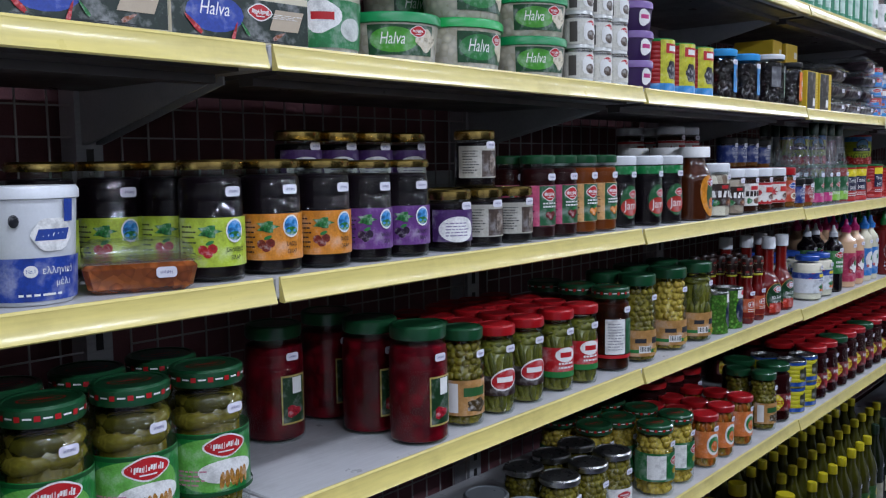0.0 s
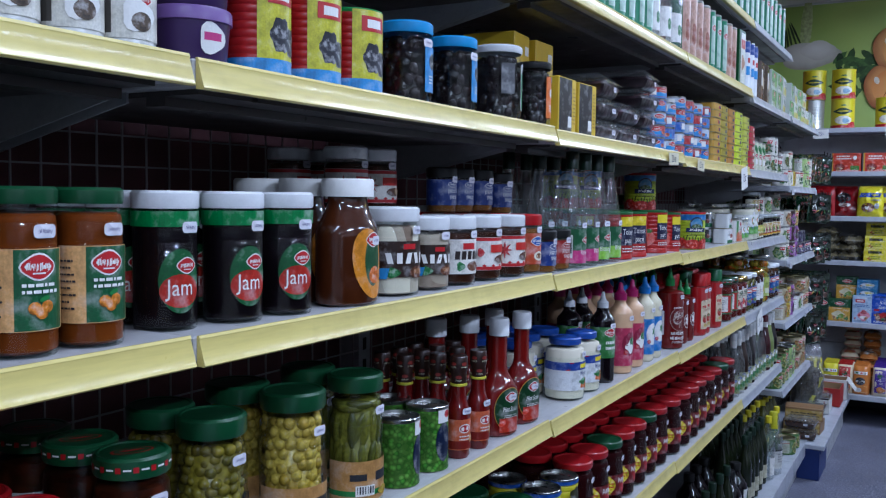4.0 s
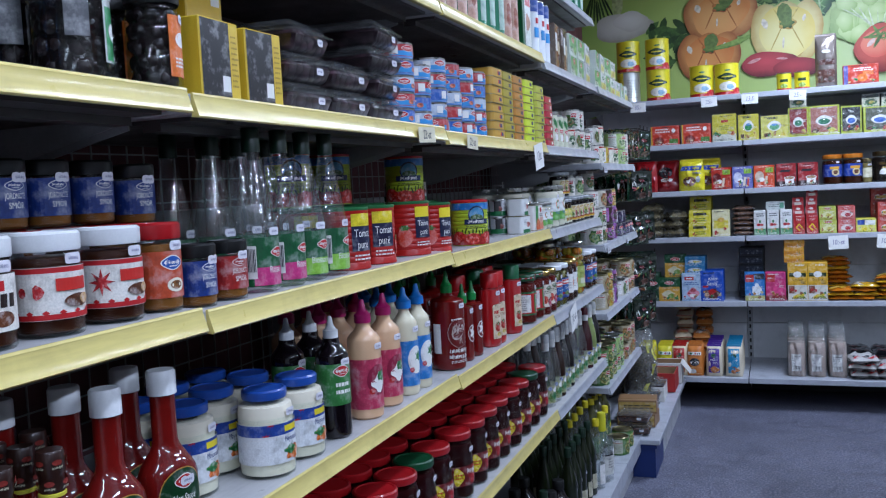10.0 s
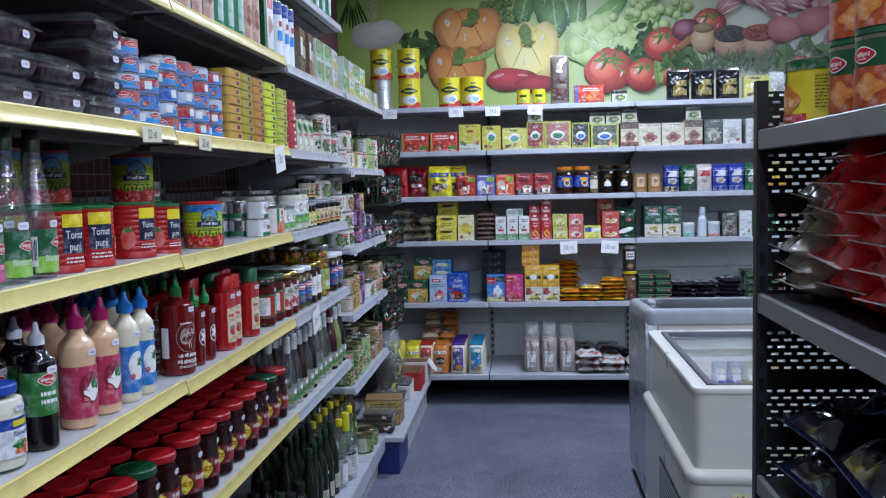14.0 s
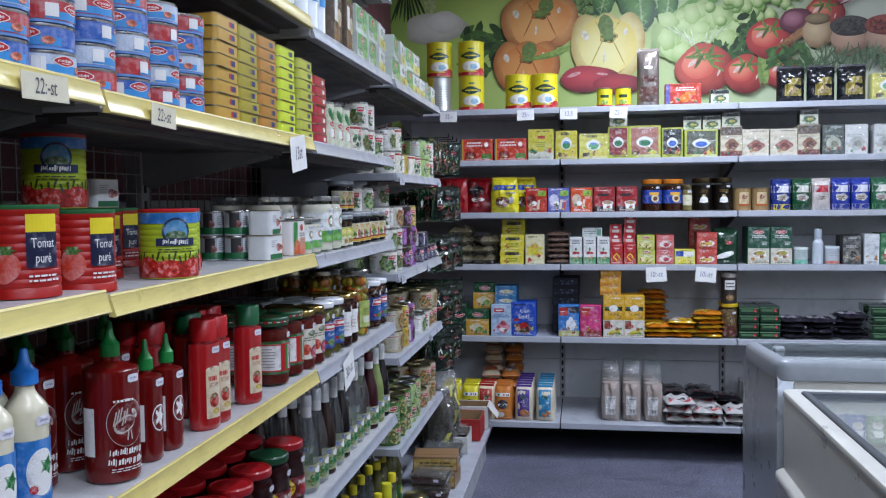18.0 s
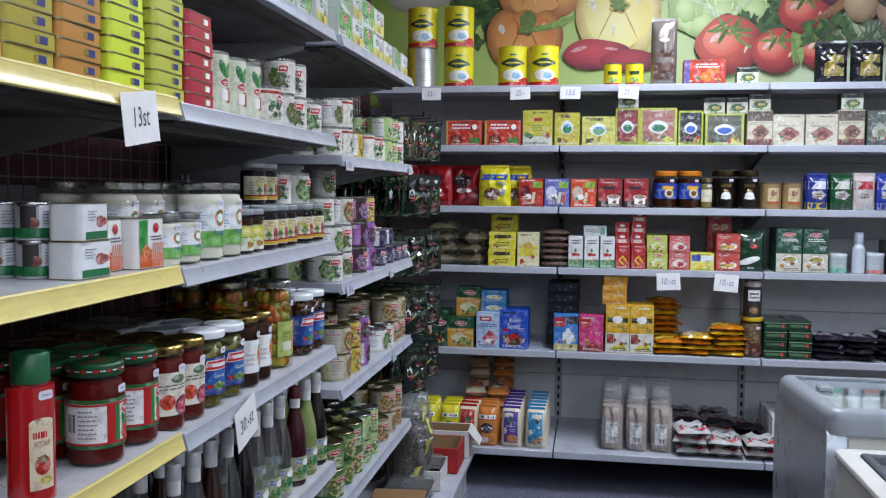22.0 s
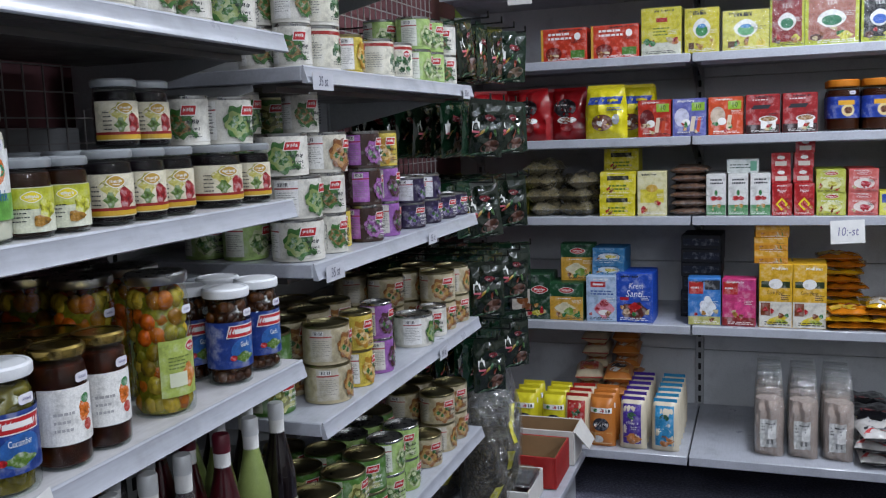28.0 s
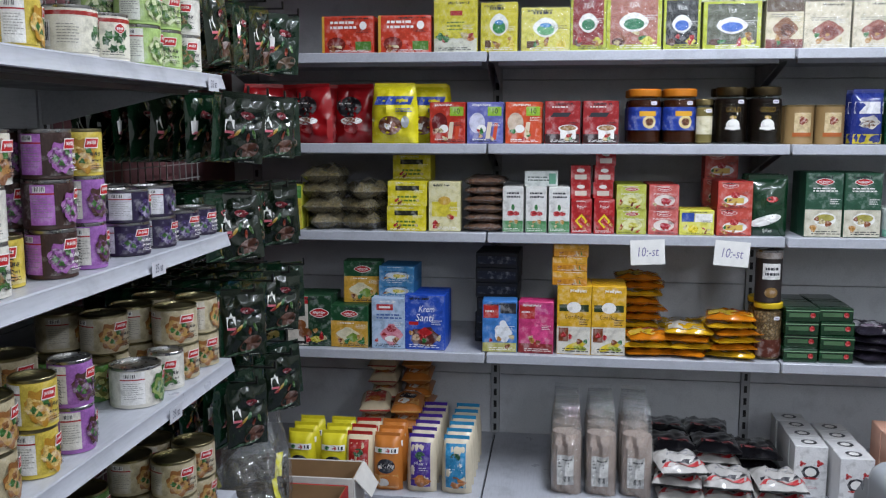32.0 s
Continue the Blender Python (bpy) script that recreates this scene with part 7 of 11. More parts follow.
# left run, fourth shelf and base
jar("white_jar", 0.045, 0.13, "jar with frosted lid wrapped in clear film", CHEESE, LID_GR, None, 0.018, 0.95)
jar("olive_jar__white", 0.043, 0.155, "jar of olives, white label with red mark, steel lid", OLIVE, STEEL, lambda a, r, h: a.rect(0, h * 0.3, r * 2.6, h * 0.42, PAPER).logo(r * 0.1, h * 0.42, r * 0.8, h * 0.1).oval(r * 0.5, h * 0.24, r * 0.6, h * 0.14, OLIVE), 0.014, 0.92)
jar("olive_jar__green", 0.046, 0.168, "jar of green olives, green wrap label, printed green lid", OLIVEY, LID_G, lambda a, r, h: a.rect(0, h * 0.42, r * 4.4, h * 0.4, paint("1f6a34")).rect(-r * 0.55, h * 0.42, r * 1.0, h * 0.34, PAPER).logo(r * 0.55, h * 0.5, r * 0.6, h * 0.11).oval(r * 0.6, h * 0.36, r * 0.5, h * 0.1, OLIVEY), 0.02, 0.88)
jar("carrot_jar", 0.034, 0.138, "jar of pickled carrots, orange and white label, red lid", CARROT, LID_R, lambda a, r, h: a.rect(0, h * 0.45, r * 3.4, h * 0.5, paint("d87a3a")).oval(r * 0.2, h * 0.45, r * 1.3, h * 0.4, PAPER, 16).oval(r * 0.2, h * 0.45, r * 1.0, h * 0.3, RG, 16).oval(r * 0.2, h * 0.42, r * 0.6, h * 0.2, ORANGE, 12), 0.016, 0.96)
can("yellow_can", 0.043, 0.082, "can with yellow and blue wrap", paint("c8c020", 0.4), lambda a, r, h: a.rect(0, h * 0.12, r * 5.4, h * 0.16, BLUE).rect(0, h * 0.9, r * 5.4, h * 0.1, BLUE).oval(r * 0.3, h * 0.5, r * 0.9, h * 0.5, paint("3a3a22"), 12, 5, 0.15), ribs=5)
for kk, ll in (("red", LID_R), ("green", LID_G)):
    jar("cherry_jar__" + kk, 0.0505, 0.172, "dark cherry jam jar, fruit label, %s lid" % kk, JAMR, ll, lambda a, r, h: a.rect(r * 0.1, h * 0.36, r * 2.0, h * 0.3, paint("6a1418")).oval(r * 0.5, h * 0.38, r * 0.9, h * 0.26, paint("8c1420"), 14).scrawl(r * 0.45, h * 0.42, r * 0.9, h * 0.09, PAPER, 9).oval(r * 0.5, h * 0.30, r * 0.7, h * 0.12, paint("b81a24"), 10, 3, 0.2).oval(-r * 0.5, h * 0.36, r * 0.55, h * 0.26, YELLOW, 12, 3, 0.15).bars(-r * 0.5, h * 0.36, r * 0.4, h * 0.1, 2, RED, 0.4), 0.018, 0.90)
    KIND["cherry_jar__" + kk]["group"] = "jam jars"
for kk, ff, cc in (("clear", WATERGLASS, paint("d4d6d6", 0.35, 0.2)), ("brown", smooth_fill("2a1408"), paint("d4d6d6", 0.35, 0.2)), ("dark", smooth_fill("120a0c"), paint("d4d6d6", 0.35, 0.2)), ("red", smooth_fill("3a0a12"), paint("5a1222", 0.4)), ("green", smooth_fill("8a9a58"), paint("d4d6d6", 0.35, 0.2))):
    bottle("cordial_bottle__" + kk, 0.031, 0.262, "slim cordial bottle of %s syrup with foil cap and fruit label" % kk, ff, cc, lambda a, r, h: a.rect(0, h * 0.18, r * 2.4, h * 0.24, paint("9c9e78")).oval(-r * 0.4, h * 0.14, r * 0.9, h * 0.1, paint("5a7a2c"), 12, 4, 0.3).oval(r * 0.2, h * 0.16, r * 1.0, h * 0.12, RG, 12, 4, 0.2).oval(r * 0.3, h * 0.24, r * 0.9, h * 0.07, PAPER).logo(-r * 0.5, h * 0.26, r * 0.5, h * 0.05, BLUE), 0.42, 0.40, 0.030, 0.0150, collar=PAPER, tag=False)
bottle("vinegar_bottle", 0.032, 0.30, "clear vinegar bottle with white label and yellow cap", WATERGLASS, paint("d8c81a", 0.35), lambda a, r, h: a.rect(0, h * 0.22, r * 2.4, h * 0.28, PAPER).oval(r * 0.3, h * 0.2, r * 0.8, h * 0.1, RG, 12, 3, 0.2), 0.5, 0.36, 0.03, 0.0145)
bottle("olive_oil__dark", 0.033, 0.31, "dark green oil bottle with pale label and dark cap", OLIVEOIL, paint("122a1a", 0.35), lambda a, r, h: a.rect(0, h * 0.2, r * 2.0, h * 0.2, paint("b8b49a")), 0.55, 0.36, 0.035, 0.0145)
bottle("oil_bottle", 0.036, 0.29, "golden oil bottle with yellow cap and green label", smooth_fill("4a4a10"), paint("d8c81a", 0.35), lambda a, r, h: a.rect(0, h * 0.26, r * 2.6, h * 0.26, paint("3a6a2a")).oval(r * 0.2, h * 0.3, r * 0.9, h * 0.1, YELLOW), 0.6, 0.36, 0.028, 0.0155)
bottle("oil_jug", 0.062, 0.30, "large amber oil jug with yellow cap", OIL, paint("d8c81a", 0.35), lambda a, r, h: a.rect(0, h * 0.3, r * 1.8, h * 0.3, paint("c8a02a")).oval(0, h * 0.3, r * 1.0, h * 0.18, RED), 0.6, 0.36, 0.035, 0.028)
bottle("molasses_jug", 0.05, 0.22, "round black bottle with white label", DARKJ, BLACK, lambda a, r, h: a.rect(r * 0.2, h * 0.35, r * 1.4, h * 0.36, PAPER).oval(r * 0.3, h * 0.36, r * 0.7, h * 0.2, RG), 0.55, 0.4, 0.03, 0.022)

# left run, first shelf
HALV = lambda c: lambda a, w, h: a.rect(-w * 0.02, h * 0.45, w * 0.8, h * 0.60, paint("1c4a28")).oval(-w * 0.12, h * 0.45, w * 0.55, h * 0.5, c, 16).word("Halva", -w * 0.13, h * 0.47, h * 0.34, WHITE, 0.75, 0.2).oval(w * 0.28, h * 0.45, w * 0.28, h * 0.42, paint("d8ccb0"), 10, 4, 0.15).logo(w * 0.16, h * 0.62, w * 0.18, h * 0.2)
HALVABODY = fill("dcd6c2", "c4bda2", 0.012, 1.0, 0.1, 0.3, 0.35, 0.8)
tub("halva_tub__dark", 0.150, 0.125, 0.075, "oval halva tub with pale sides and green lid", HALVABODY, paint("158a4a", 0.35), HALV(paint("4a9a2a")))
tub("halva_tub__light", 0.160, 0.13, 0.085, "oval halva tub with bright green lid and speckled halva", HALVABODY, paint("1fa84e", 0.35), HALV(paint("2a7a3a")))
tub("halva_tub__silver", 0.125, 0.125, 0.105, "round halva tub, green label with white heart mark, clear lid", HALVABODY, paint("b8c2c0", 0.25), lambda a, w, h: a.rect(0, h * 0.4, w * 1.25, h * 0.62, paint("2a7a44")).oval(-w * 0.12, h * 0.5, w * 0.44, h * 0.44, PAPER, 16, 3, 0.12).rect(-w * 0.12, h * 0.5, w * 0.28, h * 0.1, RED).oval(w * 0.28, h * 0.34, w * 0.36, h * 0.3, paint("c8ccc4"), 14))
tub("halva_tub__purple", 0.094, 0.094, 0.062, "round purple tub with heart-shaped mark, purple lid", paint("3a2452", 0.35), paint("7a5a9a", 0.35), lambda a, w, h: a.oval(w * 0.1, h * 0.45, w * 0.4, h * 0.55, PAPER, 16, 3, 0.14).rect(w * 0.1, h * 0.48, w * 0.26, h * 0.14, PINK))
carton("halva_slab", 0.2, 0.12, 0.065, "clear-lidded halva slab box with dark green and blue print", paint("d8cfb4", 0.25, coat=0.6), lambda a, w, h: a.rect(0, h * 0.45, w * 0.98, h * 0.8, paint("1a2a20")).oval(-w * 0.2, h * 0.5, w * 0.4, h * 0.7, paint("2a44a0"), 16).word("Halva", -w * 0.2, h * 0.58, h * 0.36, WHITE, 0.8, 0.2).logo(w * 0.12, h * 0.62, w * 0.16, h * 0.28).rect(w * 0.32, h * 0.5, w * 0.22, h * 0.4, paint("b8a890"), 0.01))
can("silver_tub", 0.031, 0.064, "small silver-white tub with sesame picture", paint("c4c4be", 0.3, 0.2), lambda a, r, h: a.rect(0, h * 0.5, r * 5.4, h * 0.74, paint("d2cfc2")).rect(-r * 0.9, h * 0.5, r * 0.5, h * 0.6, paint("4a4640")).logo(r * 0.3, h * 0.74, r * 0.7, h * 0.18).oval(r * 0.2, h * 0.5, r * 1.1, h * 0.5, PAPER, 14, 3, 0.15).oval(r * 0.3, h * 0.4, r * 0.7, h * 0.3, paint("5a4a3a")))
can("berry_can", 0.043, 0.118, "tall ribbed red and yellow can with dark berries, blue foot", paint("a81c1a", 0.35), lambda a, r, h: a.rect(r * 0.4, h * 0.5, r * 1.7, h * 0.96, paint("c8c422")).rect(r * 0.1, h * 0.09, r * 4.0, h * 0.16, LBLUE).oval(r * 0.3, h * 0.42, r * 0.75, h * 0.36, paint("20202c"), 12, 6, 0.1).oval(r * 0.75, h * 0.36, r * 0.6, h * 0.3, paint("2a2a38"), 12, 6, 0.1).rect(r * 0.35, h * 0.82, r * 1.0, h * 0.18, RED).rect(r * 0.35, h * 0.82, r * 0.6, h * 0.1, PAPER), ribs=10, top=paint("1f8a3c", 0.4))
jar("mulberry_jar__blue", 0.043, 0.126, "black syrup jar with blue side label and sky blue lid", BLACKOL, paint("3a9ad8", 0.35), lambda a, r, h: a.rect(r * 0.75, h * 0.42, r * 0.95, h * 0.55, LBLUE).bars(r * 0.75, h * 0.3, r * 0.5, h * 0.12, 3, PAPER).oval(r * 0.75, h * 0.52, r * 0.5, h * 0.2, INK), 0.018, 0.95)
jar("date_jar__green", 0.047, 0.140, "black date jar with silver-green label, pale lid", BLACKOL, LID_W, lambda a, r, h: a.rect(r * 0.55, h * 0.45, r * 1.0, h * 0.6, paint("b8bcb8")).rect(r * 0.55, h * 0.4, r * 0.86, h * 0.46, paint("2a8a4a")).oval(r * 0.55, h * 0.42, r * 0.6, h * 0.16, PAPER).rect(-r * 0.7, h * 0.55, r * 0.6, h * 0.4, paint("55565a")), 0.014, 0.95)
jar("date_jar__orange", 0.036, 0.128, "black date jar with orange label, black lid", BLACKOL, BLACK, lambda a, r, h: a.rect(r * 0.3, h * 0.45, r * 1.4, h * 0.64, ORANGE).oval(r * 0.3, h * 0.52, r * 0.8, h * 0.16, PAPER).bars(r * 0.3, h * 0.28, r * 0.9, h * 0.12, 3, PAPER), 0.014, 0.95)
carton("date_box", 0.098, 0.14, 0.115, "date box with dark clear front and yellow side", paint("d8b82a", 0.4), lambda a, w, h: a.rect(-w * 0.12, h * 0.5, w * 0.72, h * 0.96, paint("1c1a1c", 0.12, coat=0.8, vary=0.4)).rect(w * 0.12, h * 0.2, w * 0.2, h * 0.2, PAPER).bars(w * 0.36, h * 0.5, w * 0.16, h * 0.7, 10, paint("a88a1a"), 0.35))
carton("date_box__yellow", 0.095, 0.12, 0.1, "yellow date box with pale lid", paint("d8b62a", 0.4), lambda a, w, h: a.rect(w * 0.3, h * 0.66, w * 0.24, h * 0.2, PAPER))
clamshell("date_tray__a", 0.155, 0.19, 0.052, "black clamshell tray of dates with price sticker", DATES)
clamshell("date_tray__b", 0.155, 0.19, 0.052, "clamshell tray of brown dates under clear lid", DATES2)
for kk, cc in (("blue", paint("2a5ab0", 0.35)), ("pale", paint("b8c4d4", 0.35)), ("red", paint("b0282c", 0.35))):
    can("tuna_can__" + kk, 0.045, 0.036, "%s flat tuna can with sea picture" % ({"blue": "blue", "pale": "pale blue", "red": "red and blue"}[kk]), paint("5a86c4", 0.35), (lambda c: lambda a, r, h: a.rect(0, h * 0.5, r * 5.6, h * 0.72, c).rect(r * 0.1, h * 0.32, r * 2.0, h * 0.3, LBLUE).logo(r * 0.1, h * 0.62, r * 0.7, h * 0.34).oval(r * 0.7, h * 0.36, r * 0.4, h * 0.3, paint("c86a4a")).rect(-r * 0.7, h * 0.5, r * 0.4, h * 0.5, PAPER))(cc))
for kk, hx in (("gold", "c49a3a"), ("olive", "a89a2c"), ("orange", "b88030"), ("lime", "cfe030"), ("yellowgreen", "bcc044"), ("red", "b02638")):
    meat_tin("sardine_tin__" + kk, 0.112, 0.062, 0.0255, "flat %s sardine tin with raised steel rims" % ("yellow-green" if kk == "yellowgreen" else kk), paint(hx, 0.38), (lambda k: lambda a, w, h: a.rect(w * 0.18, h * 0.5, w * 0.2, h * 0.42, paint("1c2a6a") if k != "red" else PAPER).rect(w * 0.08, h * 0.5, w * 0.08, h * 0.36, RED if k == "gold" else paint("8a7a2a")))(kk))

# left run, top shelves
can("oil_tin__green", 0.032, 0.2, "tall green oil tin with silver stripe", paint("1a7a52", 0.35), lambda a, r, h: a.rect(r * 0.2, h * 0.5, r * 0.9, h * 0.8, paint("a8c4b4")).logo(r * 0.2, h * 0.7, r * 0.7, h * 0.1))
can("oil_tin__pink", 0.032, 0.2, "tall pinkish tin with meal picture and green back", paint("1a6a44", 0.35), lambda a, r, h: a.rect(r * 0.3, h * 0.5, r * 1.8, h * 0.92, paint("c49a86")).oval(r * 0.2, h * 0.4, r * 1.0, h * 0.3, paint("9a5a44"), 12, 3, 0.2))
can("spray_can__blue", 0.028, 0.215, "tall white can with blue top and red letters as bars", paint("e2e6ea", 0.35), lambda a, r, h: a.rect(0, h * 0.88, r * 5.8, h * 0.2, paint("2a4a9a")).rect(r * 0.2, h * 0.64, r * 0.7, h * 0.09, RED).rect(r * 0.1, h * 0.45, r * 1.0, h * 0.16, LBLUE))
carton("oil_tin__square", 0.085, 0.09, 0.21, "square green oil tin with food picture", paint("1a5a30", 0.4), lambda a, w, h: a.rect(w * 0.1, h * 0.5, w * 0.7, h * 0.9, paint("d8dcd4")).oval(w * 0.1, h * 0.42, w * 0.5, h * 0.26, paint("b07a5a"), 12, 3, 0.2).rect(w * 0.1, h * 0.75, w * 0.6, h * 0.16, RED))
carton("tea_box__clear", 0.11, 0.1, 0.17, "film-wrapped brown tea gift box with round badge", paint("6a5a4a", 0.25, coat=0.8), lambda a, w, h: a.rect(-w * 0.25, h * 0.6, w * 0.36, h * 0.4, PAPER).oval(w * 0.15, h * 0.5, w * 0.5, h * 0.3, paint("b8a880"), 16))
carton("tea_box__green", 0.13, 0.075, 0.085, "green and white herbal tea box", paint("d2dccf", 0.4), lambda a, w, h: a.rect(0, h * 0.65, w * 0.98, h * 0.6, paint("5a9a4a")).logo(w * 0.0, h * 0.75, w * 0.3, h * 0.26).oval(w * 0.25, h * 0.3, w * 0.4, h * 0.4, paint("8ac06a"), 12, 4, 0.2).bars(-w * 0.25, h * 0.3, w * 0.35, h * 0.3, 3, INK, 0.35))
carton("tea_box__grey", 0.13, 0.075, 0.085, "pale grey and yellow tea box", paint("d0d0cc", 0.4), lambda a, w, h: a.rect(0, h * 0.25, w * 0.98, h * 0.4, paint("c8c45a")).logo(-w * 0.1, h * 0.7, w * 0.3, h * 0.26, GREEN).bars(w * 0.25, h * 0.6, w * 0.3, h * 0.4, 4, INK, 0.35))

# can bay
def stew(bg, c2, food, side=PAPER, shift=0.0, plate=0.74, script=INK):
    """Can label: text panel with bar code, a plate of food in herbs, a slanted red mark over black script at the side."""
    def go(a, r, h):
        a.rect(0, h * 0.5, r * 5.7, h * 0.84, bg)
        a.rect(r * (shift - 1.15), h * 0.5, r * 0.95, h * 0.8, side)
        a.rect(r * (shift - 1.15), h * 0.72, r * 0.95, h * 0.03, paint("a8222a"))
        a.bars(r * (shift - 1.15), h * 0.44, r * 0.72, h * 0.42, 8, paint("8a8a84"), 0.26)
        a.code(r * (shift - 1.25), h * 0.81, r * 0.5, h * 0.12)
        for k in range(8):
            a.oval(r * (shift - 0.30 + 0.14 * k), h * (0.40 + 0.2 * math.sin(k * 2.4)), r * 0.26, h * 0.17, c2, 11, 5, 0.3, k)
        a.oval(r * (shift + 0.1), h * 0.44, r * 1.0, h * plate, c2, 18, 7, 0.12, 0.3)
        a.oval(r * (shift + 0.05), h * 0.42, r * 0.8, h * plate * 0.74, food, 18, 5, 0.16, 0.8)
        for k in range(5):
            a.oval(r * (shift - 0.16 + 0.12 * k), h * (0.42 + 0.12 * math.sin(k * 2.0)), r * 0.24, h * 0.15, c2 if k % 2 else paint("3a6a2c"), 10, 4, 0.25, k)
        a.rect(r * (shift + 0.48), h * 0.70, r * 0.62, h * 0.22, PAPER, r * 0.08)
        a.rect(r * (shift + 0.48), h * 0.70, r * 0.56, h * 0.18, RED, r * 0.08)
        a.scrawl(r * (shift + 0.48), h * 0.71, r * 0.42, h * 0.09, PAPER, 3)
        a.scrawl(r * (shift + 0.64), h * 0.47, r * 0.52, h * 0.10, script, 8)
        a.scrawl(r * (shift + 0.66), h * 0.33, r * 0.46, h * 0.07, script, 19)
        a.bars(r * (shift + 0.66), h * 0.20, r * 0.5, h * 0.1, 2, script, 0.3)
        a.bars(r * (shift + 1.7), h * 0.5, r * 0.6, h * 0.6, 9, INK, 0.3)
    return go


CANW = paint("d2cfc4", 0.4)
can("stew_can__white", 0.052, 0.084, "large white stew can with herbs and red mark", CANW, stew(paint("d6d3c8"), paint("3a6a2c"), paint("8a9a5a")))
can("stew_can__meat", 0.052, 0.084, "large white stew can with meat and greens picture", CANW, stew(paint("d2cdbc"), paint("7a4a24"), paint("a87a44"), shift=0.25, plate=0.8))
can("stew_can__half", 0.037, 0.084, "small white stew can with herbs and red mark", CANW, stew(paint("d6d3c8"), paint("3a6a2c"), paint("8a6a3a"), shift=-0.2, plate=0.6))
can("stew_can__aubergine", 0.041, 0.084, "brown and lilac aubergine can with red mark", paint("3c2822", 0.4), stew(paint("3c2822"), paint("9a5aa0"), paint("6a3a6a"), paint("b06cbc"), shift=0.3, plate=0.6, script=PAPER))
can("stew_can__lilac", 0.037, 0.084, "lilac and brown aubergine can with red mark", paint("9a62aa", 0.4), stew(paint("9a62aa"), paint("4a3028"), paint("6a3a6a"), paint("d4d0c8"), shift=0.1, plate=0.62))
can("stew_can__yellow", 0.037, 0.084, "yellow bean can with red mark, gold top", paint("cdb64a", 0.4), stew(paint("cdb64a"), paint("b8862a"), paint("d8b86a"), shift=0.15), top=TIN)
can("stew_can__navy", 0.047, 0.066, "dark purple can with white side panel", paint("241c34", 0.4), stew(paint("2a2040"), paint("3a2a5a"), paint("5a4a7a"), paint("d4d4d8"), shift=0.4, plate=0.55, script=PAPER))
can("bean_can__cream", 0.050, 0.084, "cream and tan bean can with gold top", paint("b4a888", 0.4), stew(paint("b8ac8c"), paint("8a5a2c"), paint("b08a4c"), paint("bcb4a0"), shift=0.2), top=TIN)
can("bean_can__green", 0.050, 0.084, "dark green vegetable can with pale plate, gold top", paint("3f6a2c", 0.4), stew(paint("527c34"), paint("b8b874"), paint("6a6a2a"), paint("b4b8a0"), shift=-0.15, plate=0.72, script=PAPER), top=TIN)
can("bean_can__lime", 0.045, 0.084, "pale lime pea can with steel top", paint("9cba68", 0.4), stew(paint("a6c274"), paint("c8d0a4"), paint("6a8a44"), paint("dfe2d4"), plate=0.6))
can("herb_can", 0.047, 0.09, "cream can with green herb picture and red band", CANW, lambda a, r, h: (a.rect(0, h * 0.5, r * 5.6, h * 0.82, paint("dcd8c6")).rect(0, h * 0.84, r * 5.6, h * 0.08, paint("a0241e")), [a.oval(r * (0.05 + 0.13 * k), h * (0.42 + 0.16 * math.sin(2.3 * k)), r * 0.3, h * 0.2, paint("2f6a2c") if k % 2 else paint("1f5024"), 11, 5, 0.3, k) for k in range(7)], a.logo(r * 0.62, h * 0.68, r * 0.42, h * 0.18), a.bars(r * 0.3, h * 0.17, r * 0.8, h * 0.1, 2, INK, 0.3), a.bars(-r * 1.0, h * 0.45, r * 0.7, h * 0.4, 7, paint("8a8a84"), 0.28), a.code(-r * 1.9, h * 0.45, r * 0.6, h * 0.5)))
can("asparagus_can", 0.036, 0.125, "tall cream and green can with a white flap label", CANW, lambda a, r, h: a.rect(0, h * 0.5, r * 5.6, h * 0.9, paint("cfd2b8")).oval(0, h * 0.72, r * 0.5, h * 0.3, paint("2f7a3c"), 10, 0, 0, 0.4).oval(r * 0.4, h * 0.7, r * 0.5, h * 0.3, paint("4a8a3c"), 10, 0, 0, -0.4).logo(r * 0.15, h * 0.5, r * 0.7, h * 0.12).oval(r * 0.5, h * 0.3, r * 0.8, h * 0.24, paint("b8603a"), 12, 3, 0.2).rect(r * 0.1, h * 0.3, r * 0.5, h * 0.18, PAPER))

# hanging sachets and bulk bags
def sachet_print(food, tagged_on):
    def go(a, w, h):
        a.oval(w * 0.14, h * 0.22, w * 0.5, h * 0.24, paint(food, 0.25), 18, 2, 0.12, 0.5)
        for k, c in enumerate((paint("8c1c1a"), paint("a8881c"), paint("1f5a2a"), paint("a03a18"), paint("4a7a2a"))):
            a.oval(w * (-0.22 + 0.12 * k), h * (0.42 + 0.06 * (k % 3)), w * 0.22, h * 0.05, c, 10, 0, 0, 0.5 + 0.35 * k)
        a.oval(w * 0.1, h * 0.74, w * 0.34, h * 0.11, paint("8c2430"), 16, 0, 0, -0.3).scrawl(w * 0.1, h * 0.74, w * 0.22, h * 0.035, PAPER, 4)
        a.oval(-w * 0.1, h * 0.09, w * 0.7, h * 0.04, paint("1f4a2a"), 12, 0, 0, 0.2).bars(w * 0.24, h * 0.06, w * 0.3, h * 0.03, 1, paint("b8b8b0"))
        if tagged_on:
            a.rect(-w * 0.28, h * 0.56, w * 0.2, h * 0.2, PAPER).oval(-w * 0.28, h * 0.67, w * 0.19, h * 0.09, PAPER, 3, 0, 0, 1.57).rect(-w * 0.28, h * 0.48, w * 0.2, h * 0.04, paint("cf6a78"))
    return go


